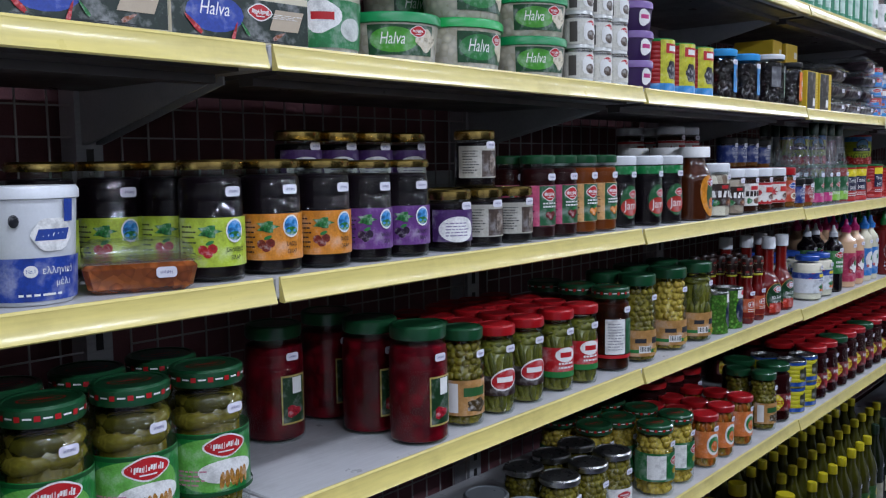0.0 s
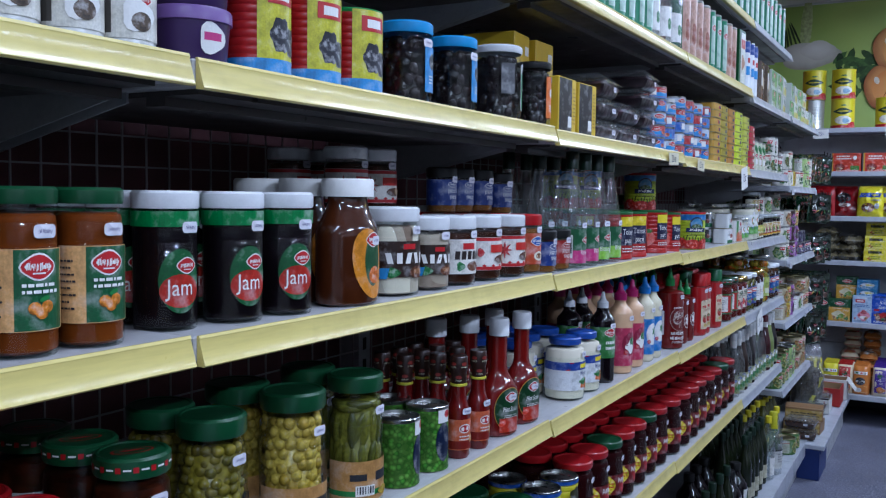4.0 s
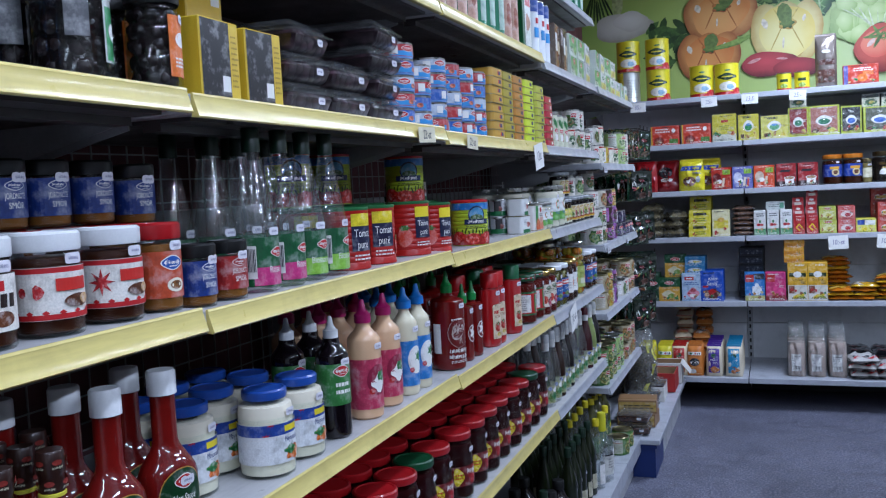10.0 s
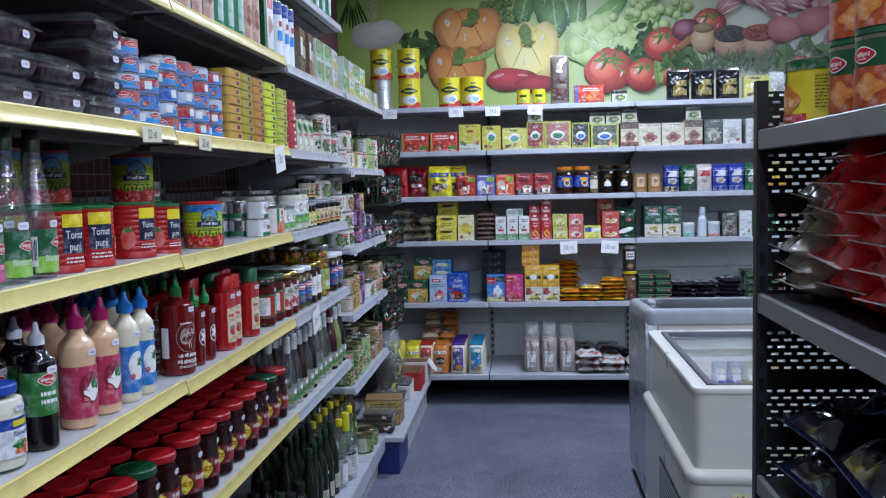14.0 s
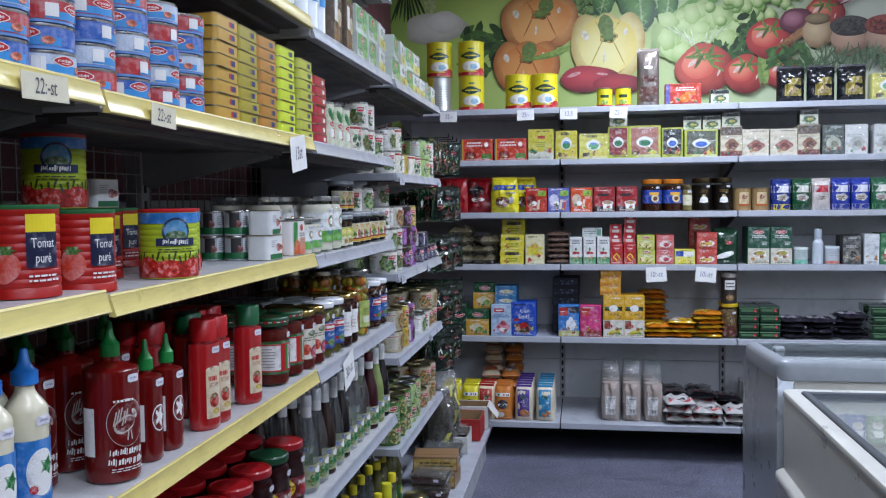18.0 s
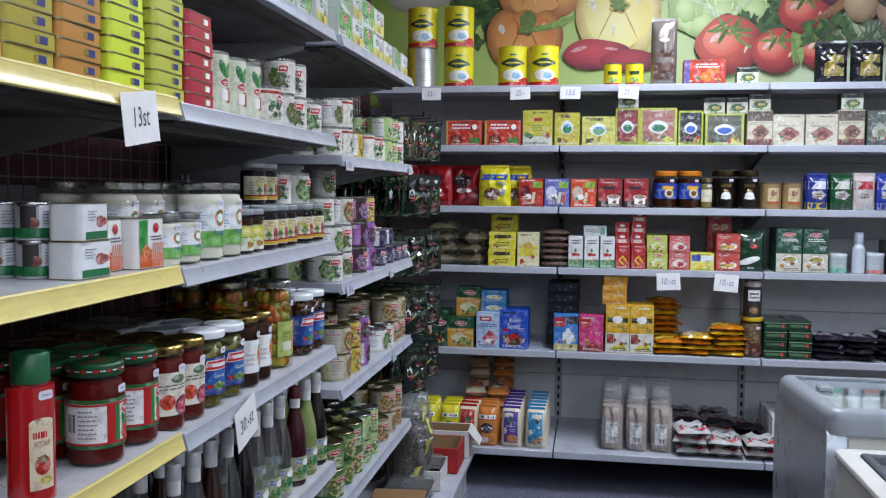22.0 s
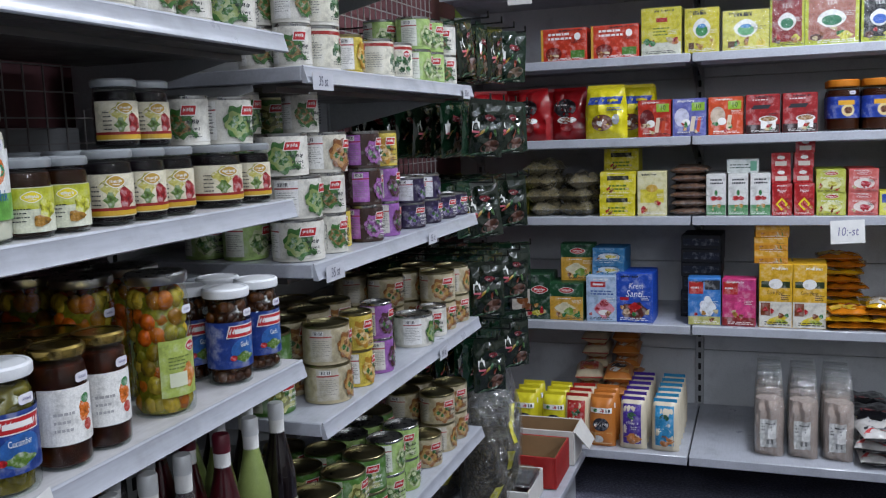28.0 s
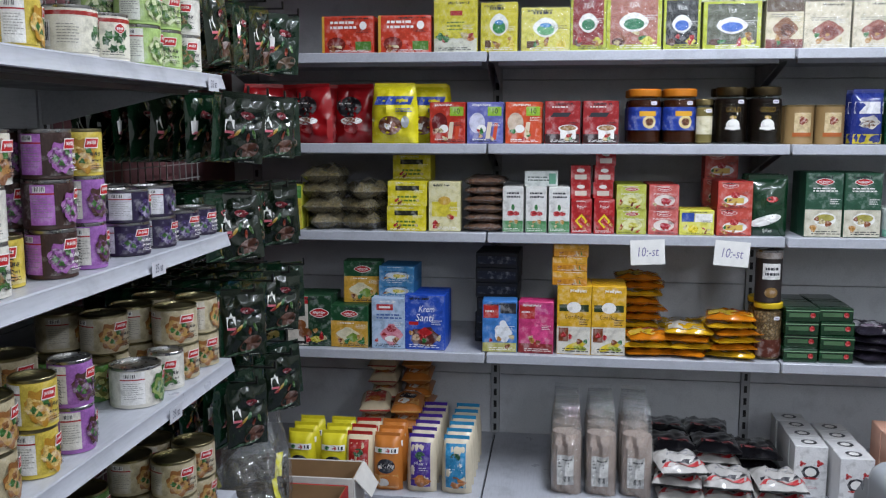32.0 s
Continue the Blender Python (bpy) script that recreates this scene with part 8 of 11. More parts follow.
for k, (hx, foodc) in enumerate((("0c2415", "5a4634"), ("0e2a1a", "6a5c2c"), ("101c10", "4a2a1c"), ("0a2014", "7a684c"))):
    bag("spice_sachet__%d" % k, 0.112, 0.168, 0.014, "glossy dark green spice sachet with pepper print and clear window", paint(hx, 0.18, coat=0.6), sachet_print(foodc, k % 2 == 0), "sachet", seed=k + 3, wrinkle=0.012)
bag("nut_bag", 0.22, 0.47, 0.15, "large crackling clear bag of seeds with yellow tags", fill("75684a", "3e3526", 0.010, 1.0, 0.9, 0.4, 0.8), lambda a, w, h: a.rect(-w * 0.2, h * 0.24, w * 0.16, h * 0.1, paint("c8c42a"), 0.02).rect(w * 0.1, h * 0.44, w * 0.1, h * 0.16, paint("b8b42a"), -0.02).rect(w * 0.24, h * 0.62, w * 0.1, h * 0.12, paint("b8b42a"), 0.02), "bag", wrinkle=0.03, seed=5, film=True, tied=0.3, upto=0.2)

# ---- goods of the back shelving ----
def front(bg, mark=None, pic=None, top=None, txt=INK, foot=None):
    """A carton front: ground, head band, mark, picture and small print."""
    def go(a, w, h):
        a.rect(0, h * 0.5, w * 0.985, h * 0.985, bg)
        if top:
            a.rect(0, h * 0.84, w * 0.985, h * 0.28, top)
        if foot:
            a.rect(0, h * 0.1, w * 0.985, h * 0.17, foot)
        if mark:
            a.logo(w * 0.02, h * 0.82, w * 0.42, h * 0.14, mark)
        if pic:
            a.oval(w * 0.02, h * 0.38, w * 0.62, h * 0.40, pic[0], 16, pic[2] if len(pic) > 2 else 0, 0.12)
            a.oval(w * 0.06, h * 0.36, w * 0.36, h * 0.24, pic[1], 14, 3, 0.1)
        a.bars(-w * 0.05, h * 0.63, w * 0.6, h * 0.09, 2, txt, 0.4)
    return go


def C_(kind, w, d, h, label, side, art, cat="box"):
    carton(kind, w, d, h, label, side if not isinstance(side, str) else paint(side, 0.4), art, cat)


can("milk_tin__large", 0.077, 0.205, "large yellow milk powder tin with dark green mark and red foot", paint("d6c81c", 0.35), lambda a, r, h: a.rect(0, h * 0.06, r * 5.6, h * 0.10, RED).rect(r * 0.9, h * 0.16, r * 0.9, h * 0.12, RED, -0.02).oval(r * 0.05, h * 0.58, r * 1.55, h * 0.20, paint("1c3c22"), 22, 4, 0.12).rect(r * 0.05, h * 0.58, r * 0.9, h * 0.035, paint("d6c81c"), 0.006).oval(r * 0.1, h * 0.78, r * 0.5, h * 0.05, paint("1c6a34")).oval(r * 0.1, h * 0.28, r * 1.5, h * 0.28, paint("e8e4d4"), 18).oval(r * 0.3, h * 0.26, r * 0.6, h * 0.16, paint("8ab0c8"), 14, 3, 0.1), "tin", top=paint("d6c81c", 0.35))
can("milk_tin__silver", 0.075, 0.205, "milk powder tin seen from its silver and yellow back", paint("b8bab4", 0.3, 0.5), lambda a, r, h: a.rect(-r * 0.9, h * 0.5, r * 1.2, h * 0.96, paint("d6c81c")).bars(r * 0.5, h * 0.45, r * 0.9, h * 0.6, 12, paint("8a8c88"), 0.35), "tin")
can("milk_tin__small", 0.045, 0.11, "small yellow milk powder tin with dark mark", paint("d6c81c", 0.35), lambda a, r, h: a.rect(0, h * 0.55, r * 1.1, h * 0.16, paint("1c3c22")).oval(0, h * 0.24, r * 1.0, h * 0.26, paint("8aa83a"), 14).rect(0, h * 0.06, r * 5.6, h * 0.1, RED), "tin")
bag("foil_pack__tall", 0.125, 0.33, 0.07, "tall silver and brown foil coffee pack", paint("8a8078", 0.2, 0.5, coat=0.5), lambda a, w, h: a.rect(0, h * 0.5, w * 0.8, h * 0.1, paint("4a2a20")).rect(0, h * 0.24, w * 0.8, h * 0.24, paint("5a3a30")).oval(0, h * 0.7, w * 0.4, h * 0.06, PAPER), "pack")
C_("tea_box__red", 0.185, 0.09, 0.128, "red and amber tea box with glass picture", "b8301c", lambda a, w, h: a.rect(0, h * 0.5, w * 0.98, h * 0.98, paint("c23a20")).oval(-w * 0.22, h * 0.24, w * 0.36, h * 0.4, paint("7a1a10"), 14).rect(w * 0.3, h * 0.2, w * 0.3, h * 0.24, paint("4a7a2c")).oval(w * 0.3, h * 0.74, w * 0.14, h * 0.22, PAPER).bars(-w * 0.1, h * 0.76, w * 0.46, h * 0.26, 2, PAPER, 0.5).rect(-w * 0.47, h * 0.5, w * 0.05, h * 0.98, paint("c89a3a")))
C_("tea_box__yellow", 0.15, 0.09, 0.178, "yellow tea box with small red mark and leaf", "d2c41e", lambda a, w, h: a.rect(0, h * 0.5, w * 0.98, h * 0.98, paint("d6c922")).rect(0, h * 0.14, w * 0.98, h * 0.26, paint("d9d8c6")).rect(w * 0.02, h * 0.74, w * 0.28, h * 0.09, RED).oval(w * 0.02, h * 0.46, w * 0.5, h * 0.4, paint("e0d43a"), 16).bars(0, h * 0.5, w * 0.4, h * 0.2, 3, paint("5a7a2a"), 0.4).oval(-w * 0.35, h * 0.3, w * 0.2, h * 0.14, RG, 10, 4, 0.3).oval(w * 0.34, h * 0.28, w * 0.2, h * 0.14, paint("c8702a")))
for kk, hx, cc in (("lemon", "d2c422", "2a8a44"), ("pale", "d4cc58", "6ab07a")):
    C_("tea_box__" + kk, 0.125 if kk == "lemon" else 0.165, 0.09, 0.165 if kk == "lemon" else 0.145, "%s yellow tea box with green round emblem" % ("bright" if kk == "lemon" else "pale film-wrapped"), hx, (lambda h_, c: lambda a, w, h: a.rect(0, h * 0.5, w * 0.98, h * 0.98, paint(h_)).oval(0, h * 0.55, w * 0.5, h * 0.44, WHITE, 16, 12, 0.04).oval(0, h * 0.50, w * 0.36, h * 0.26, paint(c), 14).oval(0, h * 0.6, w * 0.24, h * 0.1, LBLUE).bars(0, h * 0.88, w * 0.5, h * 0.12, 1, INK, 0.5).oval(w * 0.32, h * 0.16, w * 0.2, h * 0.2, paint("e0c83a")).rect(-w * 0.3, h * 0.16, w * 0.16, h * 0.16, paint("5a3a1c")))(hx, cc))
TEA = lambda bgh, ink: lambda a, w, h: a.rect(0, h * 0.5, w * 0.98, h * 0.98, paint("b8c02a")).rect(0, h * 0.53, w * 0.86, h * 0.84, paint(bgh)).word("TEA", 0, h * 0.80, h * 0.12, WHITE, 0.9).oval(0, h * 0.50, w * 0.52, h * 0.34, WHITE, 16, 12, 0.04).oval(0, h * 0.47, w * 0.38, h * 0.2, paint("2a7a54") if ink else paint("3a6ac4"), 14).oval(-w * 0.28, h * 0.16, w * 0.24, h * 0.14, paint("5a2a1c")).oval(w * 0.25, h * 0.17, w * 0.26, h * 0.16, paint("d8d24a"), 10, 4, 0.2)
C_("tea_box__ruby", 0.118, 0.09, 0.185, "red tea box edged in lime with white emblem", "b8c02a", TEA("8a1c20", True))
C_("tea_box__ruby_wide", 0.18, 0.09, 0.185, "wide film-wrapped rose tea box edged in lime with white emblem", "b8c02a", TEA("a86a5c", True))
C_("tea_box__black", 0.118, 0.09, 0.17, "black tea box edged in lime with blue emblem", "b8c02a", TEA("14161c", False))
C_("tea_box__black_wide", 0.185, 0.09, 0.155, "wide olive-grey tea box edged in lime with blue emblem", "b8c02a", TEA("565a48", False))
C_("tea_box__white", 0.118, 0.09, 0.17, "cream film-wrapped tea box with brown emblem", "cfc2a0", front(paint("d4c8a8"), None, (paint("8a5a3a"), paint("5a2c1c"), 4), paint("5a4632"), paint("8a8a84"), paint("7a2a24")))
C_("tea_box__white_wide", 0.145, 0.09, 0.15, "cream tea box with red-brown emblem", "d2c8ae", front(paint("d6ccb2"), None, (paint("9a5a4a"), paint("7a342c"), 4), None, paint("8a8a84")))
C_("tea_box__slate", 0.115, 0.09, 0.165, "dark green tea box with pale panel", "4a5248", front(paint("4a544a"), None, (paint("b8b8a4"), paint("8a8a70")), None, paint("c8c8b4")))
C_("tea_box__pearl", 0.12, 0.09, 0.165, "glossy pearl-white tea box", "d0d0cc", front(paint("d4d4d0", 0.2, coat=0.6), None, (paint("b8b8b0"), paint("9a9a90")), None, paint("9a9a94")))
C_("juice_box", 0.2, 0.08, 0.12, "red and orange box with glass picture and violet end", "a83a2a", lambda a, w, h: a.rect(0, h * 0.5, w * 0.98, h * 0.96, paint("b83a24")).rect(-w * 0.42, h * 0.5, w * 0.12, h * 0.96, paint("5a5a9a")).oval(w * 0.05, h * 0.32, w * 0.3, h * 0.4, ORANGE).rect(w * 0.2, h * 0.55, w * 0.3, h * 0.2, paint("e0783a")).bars(w * 0.05, h * 0.75, w * 0.5, h * 0.2, 2, PAPER, 0.5))
C_("tea_bag_box", 0.10, 0.07, 0.08, "small black and cream tea box", "2a3026", front(paint("c8c8b0"), None, (paint("3a5a3a"), paint("b8a84a")), paint("1c2420")))
bag("coffee_pack__black", 0.15, 0.20, 0.075, "black coffee pack with green and cream panel", paint("15161a", 0.25, coat=0.5), lambda a, w, h: a.rect(w * 0.05, h * 0.45, w * 0.6, h * 0.5, paint("9a8a3a")).oval(w * 0.05, h * 0.36, w * 0.4, h * 0.22, paint("c8b48a"), 12, 3, 0.15).oval(w * 0.05, h * 0.62, w * 0.4, h * 0.09, PAPER), "pack", wrinkle=0.02, seed=14)
bag("pouch__red", 0.16, 0.205, 0.065, "shiny red coffee pouch with black shield and cup", paint("98141a", 0.22, coat=0.6), lambda a, w, h: a.oval(-w * 0.08, h * 0.66, w * 0.62, h * 0.36, paint("17181c"), 16).bars(-w * 0.08, h * 0.72, w * 0.46, h * 0.05, 1, PAPER).word("3 in 1", -w * 0.08, h * 0.62, h * 0.1, PAPER, 0.8).oval(-w * 0.02, h * 0.42, w * 0.5, h * 0.14, PAPER).oval(-w * 0.02, h * 0.43, w * 0.4, h * 0.09, paint("8a5a3a")).oval(-w * 0.02, h * 0.3, w * 0.36, h * 0.2, paint("b83a3a")), "pouch", wrinkle=0.018, tied=0.1, seed=10)
bag("pouch__yellow", 0.165, 0.205, 0.065, "yellow cocoa pouch with blue lettering bar and brown ring", paint("d8cc22", 0.25, coat=0.5), lambda a, w, h: a.rect(0, h * 0.76, w * 0.78, h * 0.14, paint("2a4aa8"), 0.012).rect(0, h * 0.76, w * 0.6, h * 0.04, paint("d8cc22")).oval(-w * 0.08, h * 0.34, w * 0.5, h * 0.32, paint("6a3a20"), 18).oval(-w * 0.08, h * 0.34, w * 0.24, h * 0.14, PAPER).oval(w * 0.25, h * 0.4, w * 0.18, h * 0.2, paint("d0d4da")).bars(w * 0.2, h * 0.6, w * 0.3, h * 0.08, 2, paint("3a5ab0")), "pouch", wrinkle=0.018, tied=0.1, seed=13)
STICKS = lambda bg, c2: lambda a, w, h: a.rect(0, h * 0.5, w * 0.98, h * 0.98, paint(bg)).oval(-w * 0.22, h * 0.5, w * 0.44, h * 0.5, paint(c2), 16).rect(w * 0.26, h * 0.78, w * 0.38, h * 0.22, paint("8ab42a")).word("10", w * 0.26, h * 0.78, h * 0.18, INK, 0.9).rect(w * 0.1, h * 0.32, w * 0.12, h * 0.4, paint("d8c8b0"), 0.008).rect(w * 0.28, h * 0.3, w * 0.1, h * 0.4, paint("c84a2a"), 0.008).oval(-w * 0.1, h * 0.36, w * 0.26, h * 0.2, PAPER).bars(-w * 0.1, h * 0.1, w * 0.5, h * 0.06, 1, PAPER)
C_("stick_box__red", 0.125, 0.08, 0.142, "red coffee stick box with green 10 flash", "a81c1a", STICKS("b8301c", "6a1014"))
C_("stick_box__violet", 0.125, 0.08, 0.142, "violet coffee stick box with green 10 flash", "5a5aa0", STICKS("6468ac", "c8c8dc"))
C_("stick_box__orange", 0.125, 0.08, 0.142, "orange coffee stick box with green 10 flash", "c0401c", STICKS("cc4a1c", "c8b4a0"))
C_("cappuccino_box", 0.12, 0.08, 0.145, "dark red coffee box with white cup", "8a1418", lambda a, w, h: a.rect(0, h * 0.5, w * 0.98, h * 0.98, paint("98181c")).rect(0, h * 0.12, w * 0.98, h * 0.22, paint("2a0c0c")).oval(w * 0.16, h * 0.36, w * 0.56, h * 0.18, PAPER).rect(w * 0.16, h * 0.24, w * 0.44, h * 0.24, PAPER).oval(w * 0.16, h * 0.37, w * 0.46, h * 0.12, paint("a07a4a")).rect(-w * 0.05, h * 0.68, w * 0.5, h * 0.1, INK, 0.01).bars(0, h * 0.86, w * 0.6, h * 0.06, 1, PAPER))
jar("coffee_jar__blue", 0.057, 0.185, "instant coffee jar with blue label and orange lid", smooth_fill("3a1a0a"), paint("c8781c", 0.4), lambda a, r, h: a.rect(0, h * 0.46, r * 3.6, h * 0.42, paint("22409c")).oval(r * 0.2, h * 0.4, r * 0.8, h * 0.24, paint("d8c48a"), 16).oval(r * 0.2, h * 0.4, r * 0.5, h * 0.14, paint("6a3a1a")).rect(r * 0.1, h * 0.55, r * 1.0, h * 0.09, paint("d8a02a")), 0.026, 0.94)
jar("coffee_jar__gold", 0.055, 0.19, "dark instant coffee jar lettered gold, bronze lid", smooth_fill("17100c"), metal("6a5c42", 0.35), lambda a, r, h: a.word("GOLD", 0, h * 0.6, h * 0.12, GOLD, 0.8).oval(0, h * 0.34, r * 0.8, h * 0.2, PAPER, 14).rect(0, h * 0.28, r * 0.9, h * 0.04, PAPER).oval(0.0, h * 0.47, r * 0.4, h * 0.06, GOLD), 0.028, 0.86)
jar("coffee_jar__thin", 0.028, 0.15, "slim pale gold coffee jar", smooth_fill("8a7a4a"), metal("b0a070", 0.35), band(paint("cfc8a8"), 0.42, 0.4), 0.02, 0.9)
can("coffee_can", 0.046, 0.13, "brown paper coffee canister with white label", paint("8a7048", 0.5), lambda a, r, h: a.rect(0, h * 0.55, r * 1.2, h * 0.5, paint("c8b48a")).oval(0, h * 0.6, r * 0.6, h * 0.2, paint("8a3a20"), 12, 3, 0.2).rect(0, h * 0.25, r * 1.4, h * 0.1, paint("a85a2a")), "canister", top=paint("6a5a3a", 0.4))
for kk, a1, a2, a3 in (("bluewhite", "26347c", "d0d0d4", "d8c42a"), ("green", "1c4a2c", "c8c8bc", "1c4a2c"), ("redwhite", "c4bab4", "a81c2c", "c8c4c0"), ("navy", "2a3a94", "c8c8d0", "8a8ab0"), ("leaf", "2a5a3c", "d0d0c4", "4a8a5a"), ("gold", "c8a83a", "e0d8b0", "a8382a")):
    bag("coffee_pack__" + kk, 0.1, 0.175, 0.06, "vacuum coffee pack in %s" % {"bluewhite": "navy, white and yellow", "green": "dark green and white", "redwhite": "red and white", "navy": "navy blue and grey", "leaf": "leaf green and cream", "gold": "gold and cream"}[kk], paint(a1, 0.25, coat=0.4), (lambda b_, c_: lambda a, w, h: a.rect(0, h * 0.72, w * 0.9, h * 0.22, paint(b_)).oval(0, h * 0.45, w * 0.66, h * 0.24, paint("b8b4ac"), 14, 5, 0.15).oval(0, h * 0.42, w * 0.4, h * 0.14, paint("6a4a34"), 12).rect(0, h * 0.14, w * 0.9, h * 0.18, paint(c_)))(a2, a3), "pack")
C_("herb_box", 0.11, 0.075, 0.16, "yellow and green herbal tea box in clear film", "b8b83a", front(paint("c8b83a"), RED, (paint("a8b85a"), paint("c85a3a")), paint("4a8a3a")))
bag("herb_bag", 0.15, 0.20, 0.055, "clear bag of dark dried herbs lying flat", fill("8a7c58", "5e5438", 0.006, 1.0, 0.8, 0.25, 0.4, 0.7), lambda a, w, h: a.rect(0.0, h * 0.55, w * 0.34, h * 0.2, paint("a8a494")), "bag", lie=True, wrinkle=0.02, seed=21, film=True)
C_("stock_box", 0.14, 0.10, 0.088, "flat yellow stock cube box with dark letters as bars", "d6c81e", lambda a, w, h: a.rect(0, h * 0.5, w * 0.98, h * 0.98, paint("d8ca20")).rect(0, h * 0.72, w * 0.6, h * 0.2, paint("2a2a1a")).bars(0, h * 0.3, w * 0.5, h * 0.3, 2, paint("5a7a2a"), 0.5))
C_("stock_box__tall", 0.112, 0.08, 0.175, "tall cream and yellow stock box", "d8d0a0", lambda a, w, h: a.rect(0, h * 0.5, w * 0.98, h * 0.98, paint("d9d2a2")).rect(0, h * 0.45, w * 0.8, h * 0.3, paint("d8c83a")).oval(0, h * 0.62, w * 0.4, h * 0.18, paint("c8a03a"), 12).rect(-w * 0.3, h * 0.12, w * 0.14, h * 0.12, RED))
bag("cinnamon_pack", 0.15, 0.10, 0.032, "brown bundle of cinnamon in clear film", fill("7a5236", "5a3a24", 0.01, 5.0, 0.7, 0.25, 0.5, 0.6), None, "pack", lie=True, wrinkle=0.008, seed=31, film=True)
C_("cherry_box", 0.072, 0.07, 0.16, "white carton with red cherry emblem and green foot", "d8d8d4", lambda a, w, h: a.rect(0, h * 0.5, w * 0.98, h * 0.98, paint("dcdcd8")).bars(0, h * 0.82, w * 0.6, h * 0.16, 2, INK, 0.5).oval(-w * 0.12, h * 0.42, w * 0.34, h * 0.12, RED).oval(w * 0.16, h * 0.42, w * 0.3, h * 0.1, RED).oval(0, h * 0.55, w * 0.16, h * 0.14, RG).rect(0, h * 0.14, w * 0.98, h * 0.24, paint("4a8a54")))
C_("pepper_box", 0.07, 0.07, 0.12, "small red spice box with yellow diamond", "a81a1c", lambda a, w, h: a.rect(0, h * 0.5, w * 0.98, h * 0.98, paint("b01c20")).oval(0, h * 0.36, w * 0.62, h * 0.42, YELLOW, 4).oval(0, h * 0.36, w * 0.4, h * 0.26, RED, 4).word("Pepper", 0, h * 0.78, h * 0.14, WHITE, 0.65))
C_("spice_box", 0.068, 0.07, 0.056, "little red spice box with pale mark", "a8181c", lambda a, w, h: a.rect(0, h * 0.5, w * 0.98, h * 0.98, paint("b01c20")).rect(0, h * 0.3, w * 0.6, h * 0.3, paint("d8d0c4")).oval(0, h * 0.7, w * 0.4, h * 0.24, PAPER))
C_("mint_box", 0.115, 0.07, 0.052, "flat white and mint box lying on cartons", "cdd4d0", lambda a, w, h: a.rect(0, h * 0.5, w * 0.98, h * 0.98, paint("d2d8d4")).bars(-w * 0.1, h * 0.5, w * 0.6, h * 0.4, 2, paint("4a5a54"), 0.4).rect(w * 0.34, h * 0.5, w * 0.2, h * 0.7, paint("6aa48a")))
C_("pudding_box__lime", 0.1, 0.07, 0.085, "small lime pudding box with red oval mark", "a8b43a", front(paint("b8bc4a"), RED, (paint("d8d8a0"), paint("c8c04a")), None, PAPER))
C_("pudding_box__red", 0.1, 0.07, 0.085, "small red and white pudding box with fruit", "b8403c", front(paint("c8605a"), RED, (paint("e0d4cc"), paint("b82a3a")), None, PAPER))
C_("pudding_box__jelly", 0.115, 0.07, 0.085, "small yellow jelly box with blue panel", "d8d24a", lambda a, w, h: a.rect(0, h * 0.5, w * 0.98, h * 0.98, paint("d8d45a")).rect(-w * 0.25, h * 0.72, w * 0.36, h * 0.36, paint("2a4aa0")).rect(w * 0.2, h * 0.7, w * 0.5, h * 0.34, PAPER).oval(-w * 0.1, h * 0.25, w * 0.3, h * 0.3, YELLOW))
C_("cake_box", 0.115, 0.07, 0.092, "small red cake box with slice and cherry", "b02a28", lambda a, w, h: a.rect(0, h * 0.5, w * 0.98, h * 0.98, paint("c04a3c")).oval(w * 0.02, h * 0.32, w * 0.7, h * 0.4, PAPER, 16).rect(0, h * 0.3, w * 0.5, h * 0.2, paint("d8b85a")).oval(0, h * 0.5, w * 0.26, h * 0.24, RED).logo(-w * 0.15, h * 0.84, w * 0.4, h * 0.16))
bag("salad_spice_bag", 0.13, 0.2, 0.05, "dark green spice bag with white swirl", paint("123620", 0.2, coat=0.6), lambda a, w, h: a.oval(-w * 0.05, h * 0.3, w * 0.8, h * 0.16, PAPER, 14, 0, 0, 0.3).oval(w * 0.1, h * 0.66, w * 0.3, h * 0.1, RED).word("Spices", 0, h * 0.13, h * 0.09, PAPER, 0.7), "bag")
C_("soup_box", 0.12, 0.08, 0.215, "tall dark green coffee creamer box with cup picture", "1c4a34", lambda a, w, h: a.rect(0, h * 0.5, w * 0.98, h * 0.98, paint("22503a")).logo(0, h * 0.86, w * 0.44, h * 0.09).bars(0, h * 0.74, w * 0.6, h * 0.08, 2, PAPER, 0.5).rect(0, h * 0.22, w * 0.98, h * 0.42, paint("c8c4b0")).oval(w * 0.05, h * 0.28, w * 0.6, h * 0.22, PAPER).oval(w * 0.05, h * 0.3, w * 0.5, h * 0.12, paint("a8a04a")))
tub("mint_tub", 0.085, 0.085, 0.095, "small round white tub with a mint foot", paint("c4ceca", 0.35), paint("ccd4d0", 0.35), lambda a, w, h: a.rect(0, h * 0.16, w * 1.2, h * 0.24, paint("7ab8a0")).bars(0, h * 0.6, w * 0.6, h * 0.3, 3, paint("9ab0aa"), 0.4), taper=0.97)
tub("pink_tub", 0.085, 0.085, 0.1, "small round pale grey tub with a coral foot", paint("c0c6ca", 0.35), paint("c4ccd0", 0.35), lambda a, w, h: a.rect(0, h * 0.12, w * 1.2, h * 0.16, paint("c87a6a")).bars(0, h * 0.6, w * 0.6, h * 0.3, 3, paint("a0a8ae"), 0.4), taper=0.97)
bottle("spray_bottle", 0.03, 0.2, "pale grey dispenser bottle", paint("c4ccd4", 0.35), paint("b0bac4", 0.35), None, 0.6, 0.6, 0.05, None, tag=False)
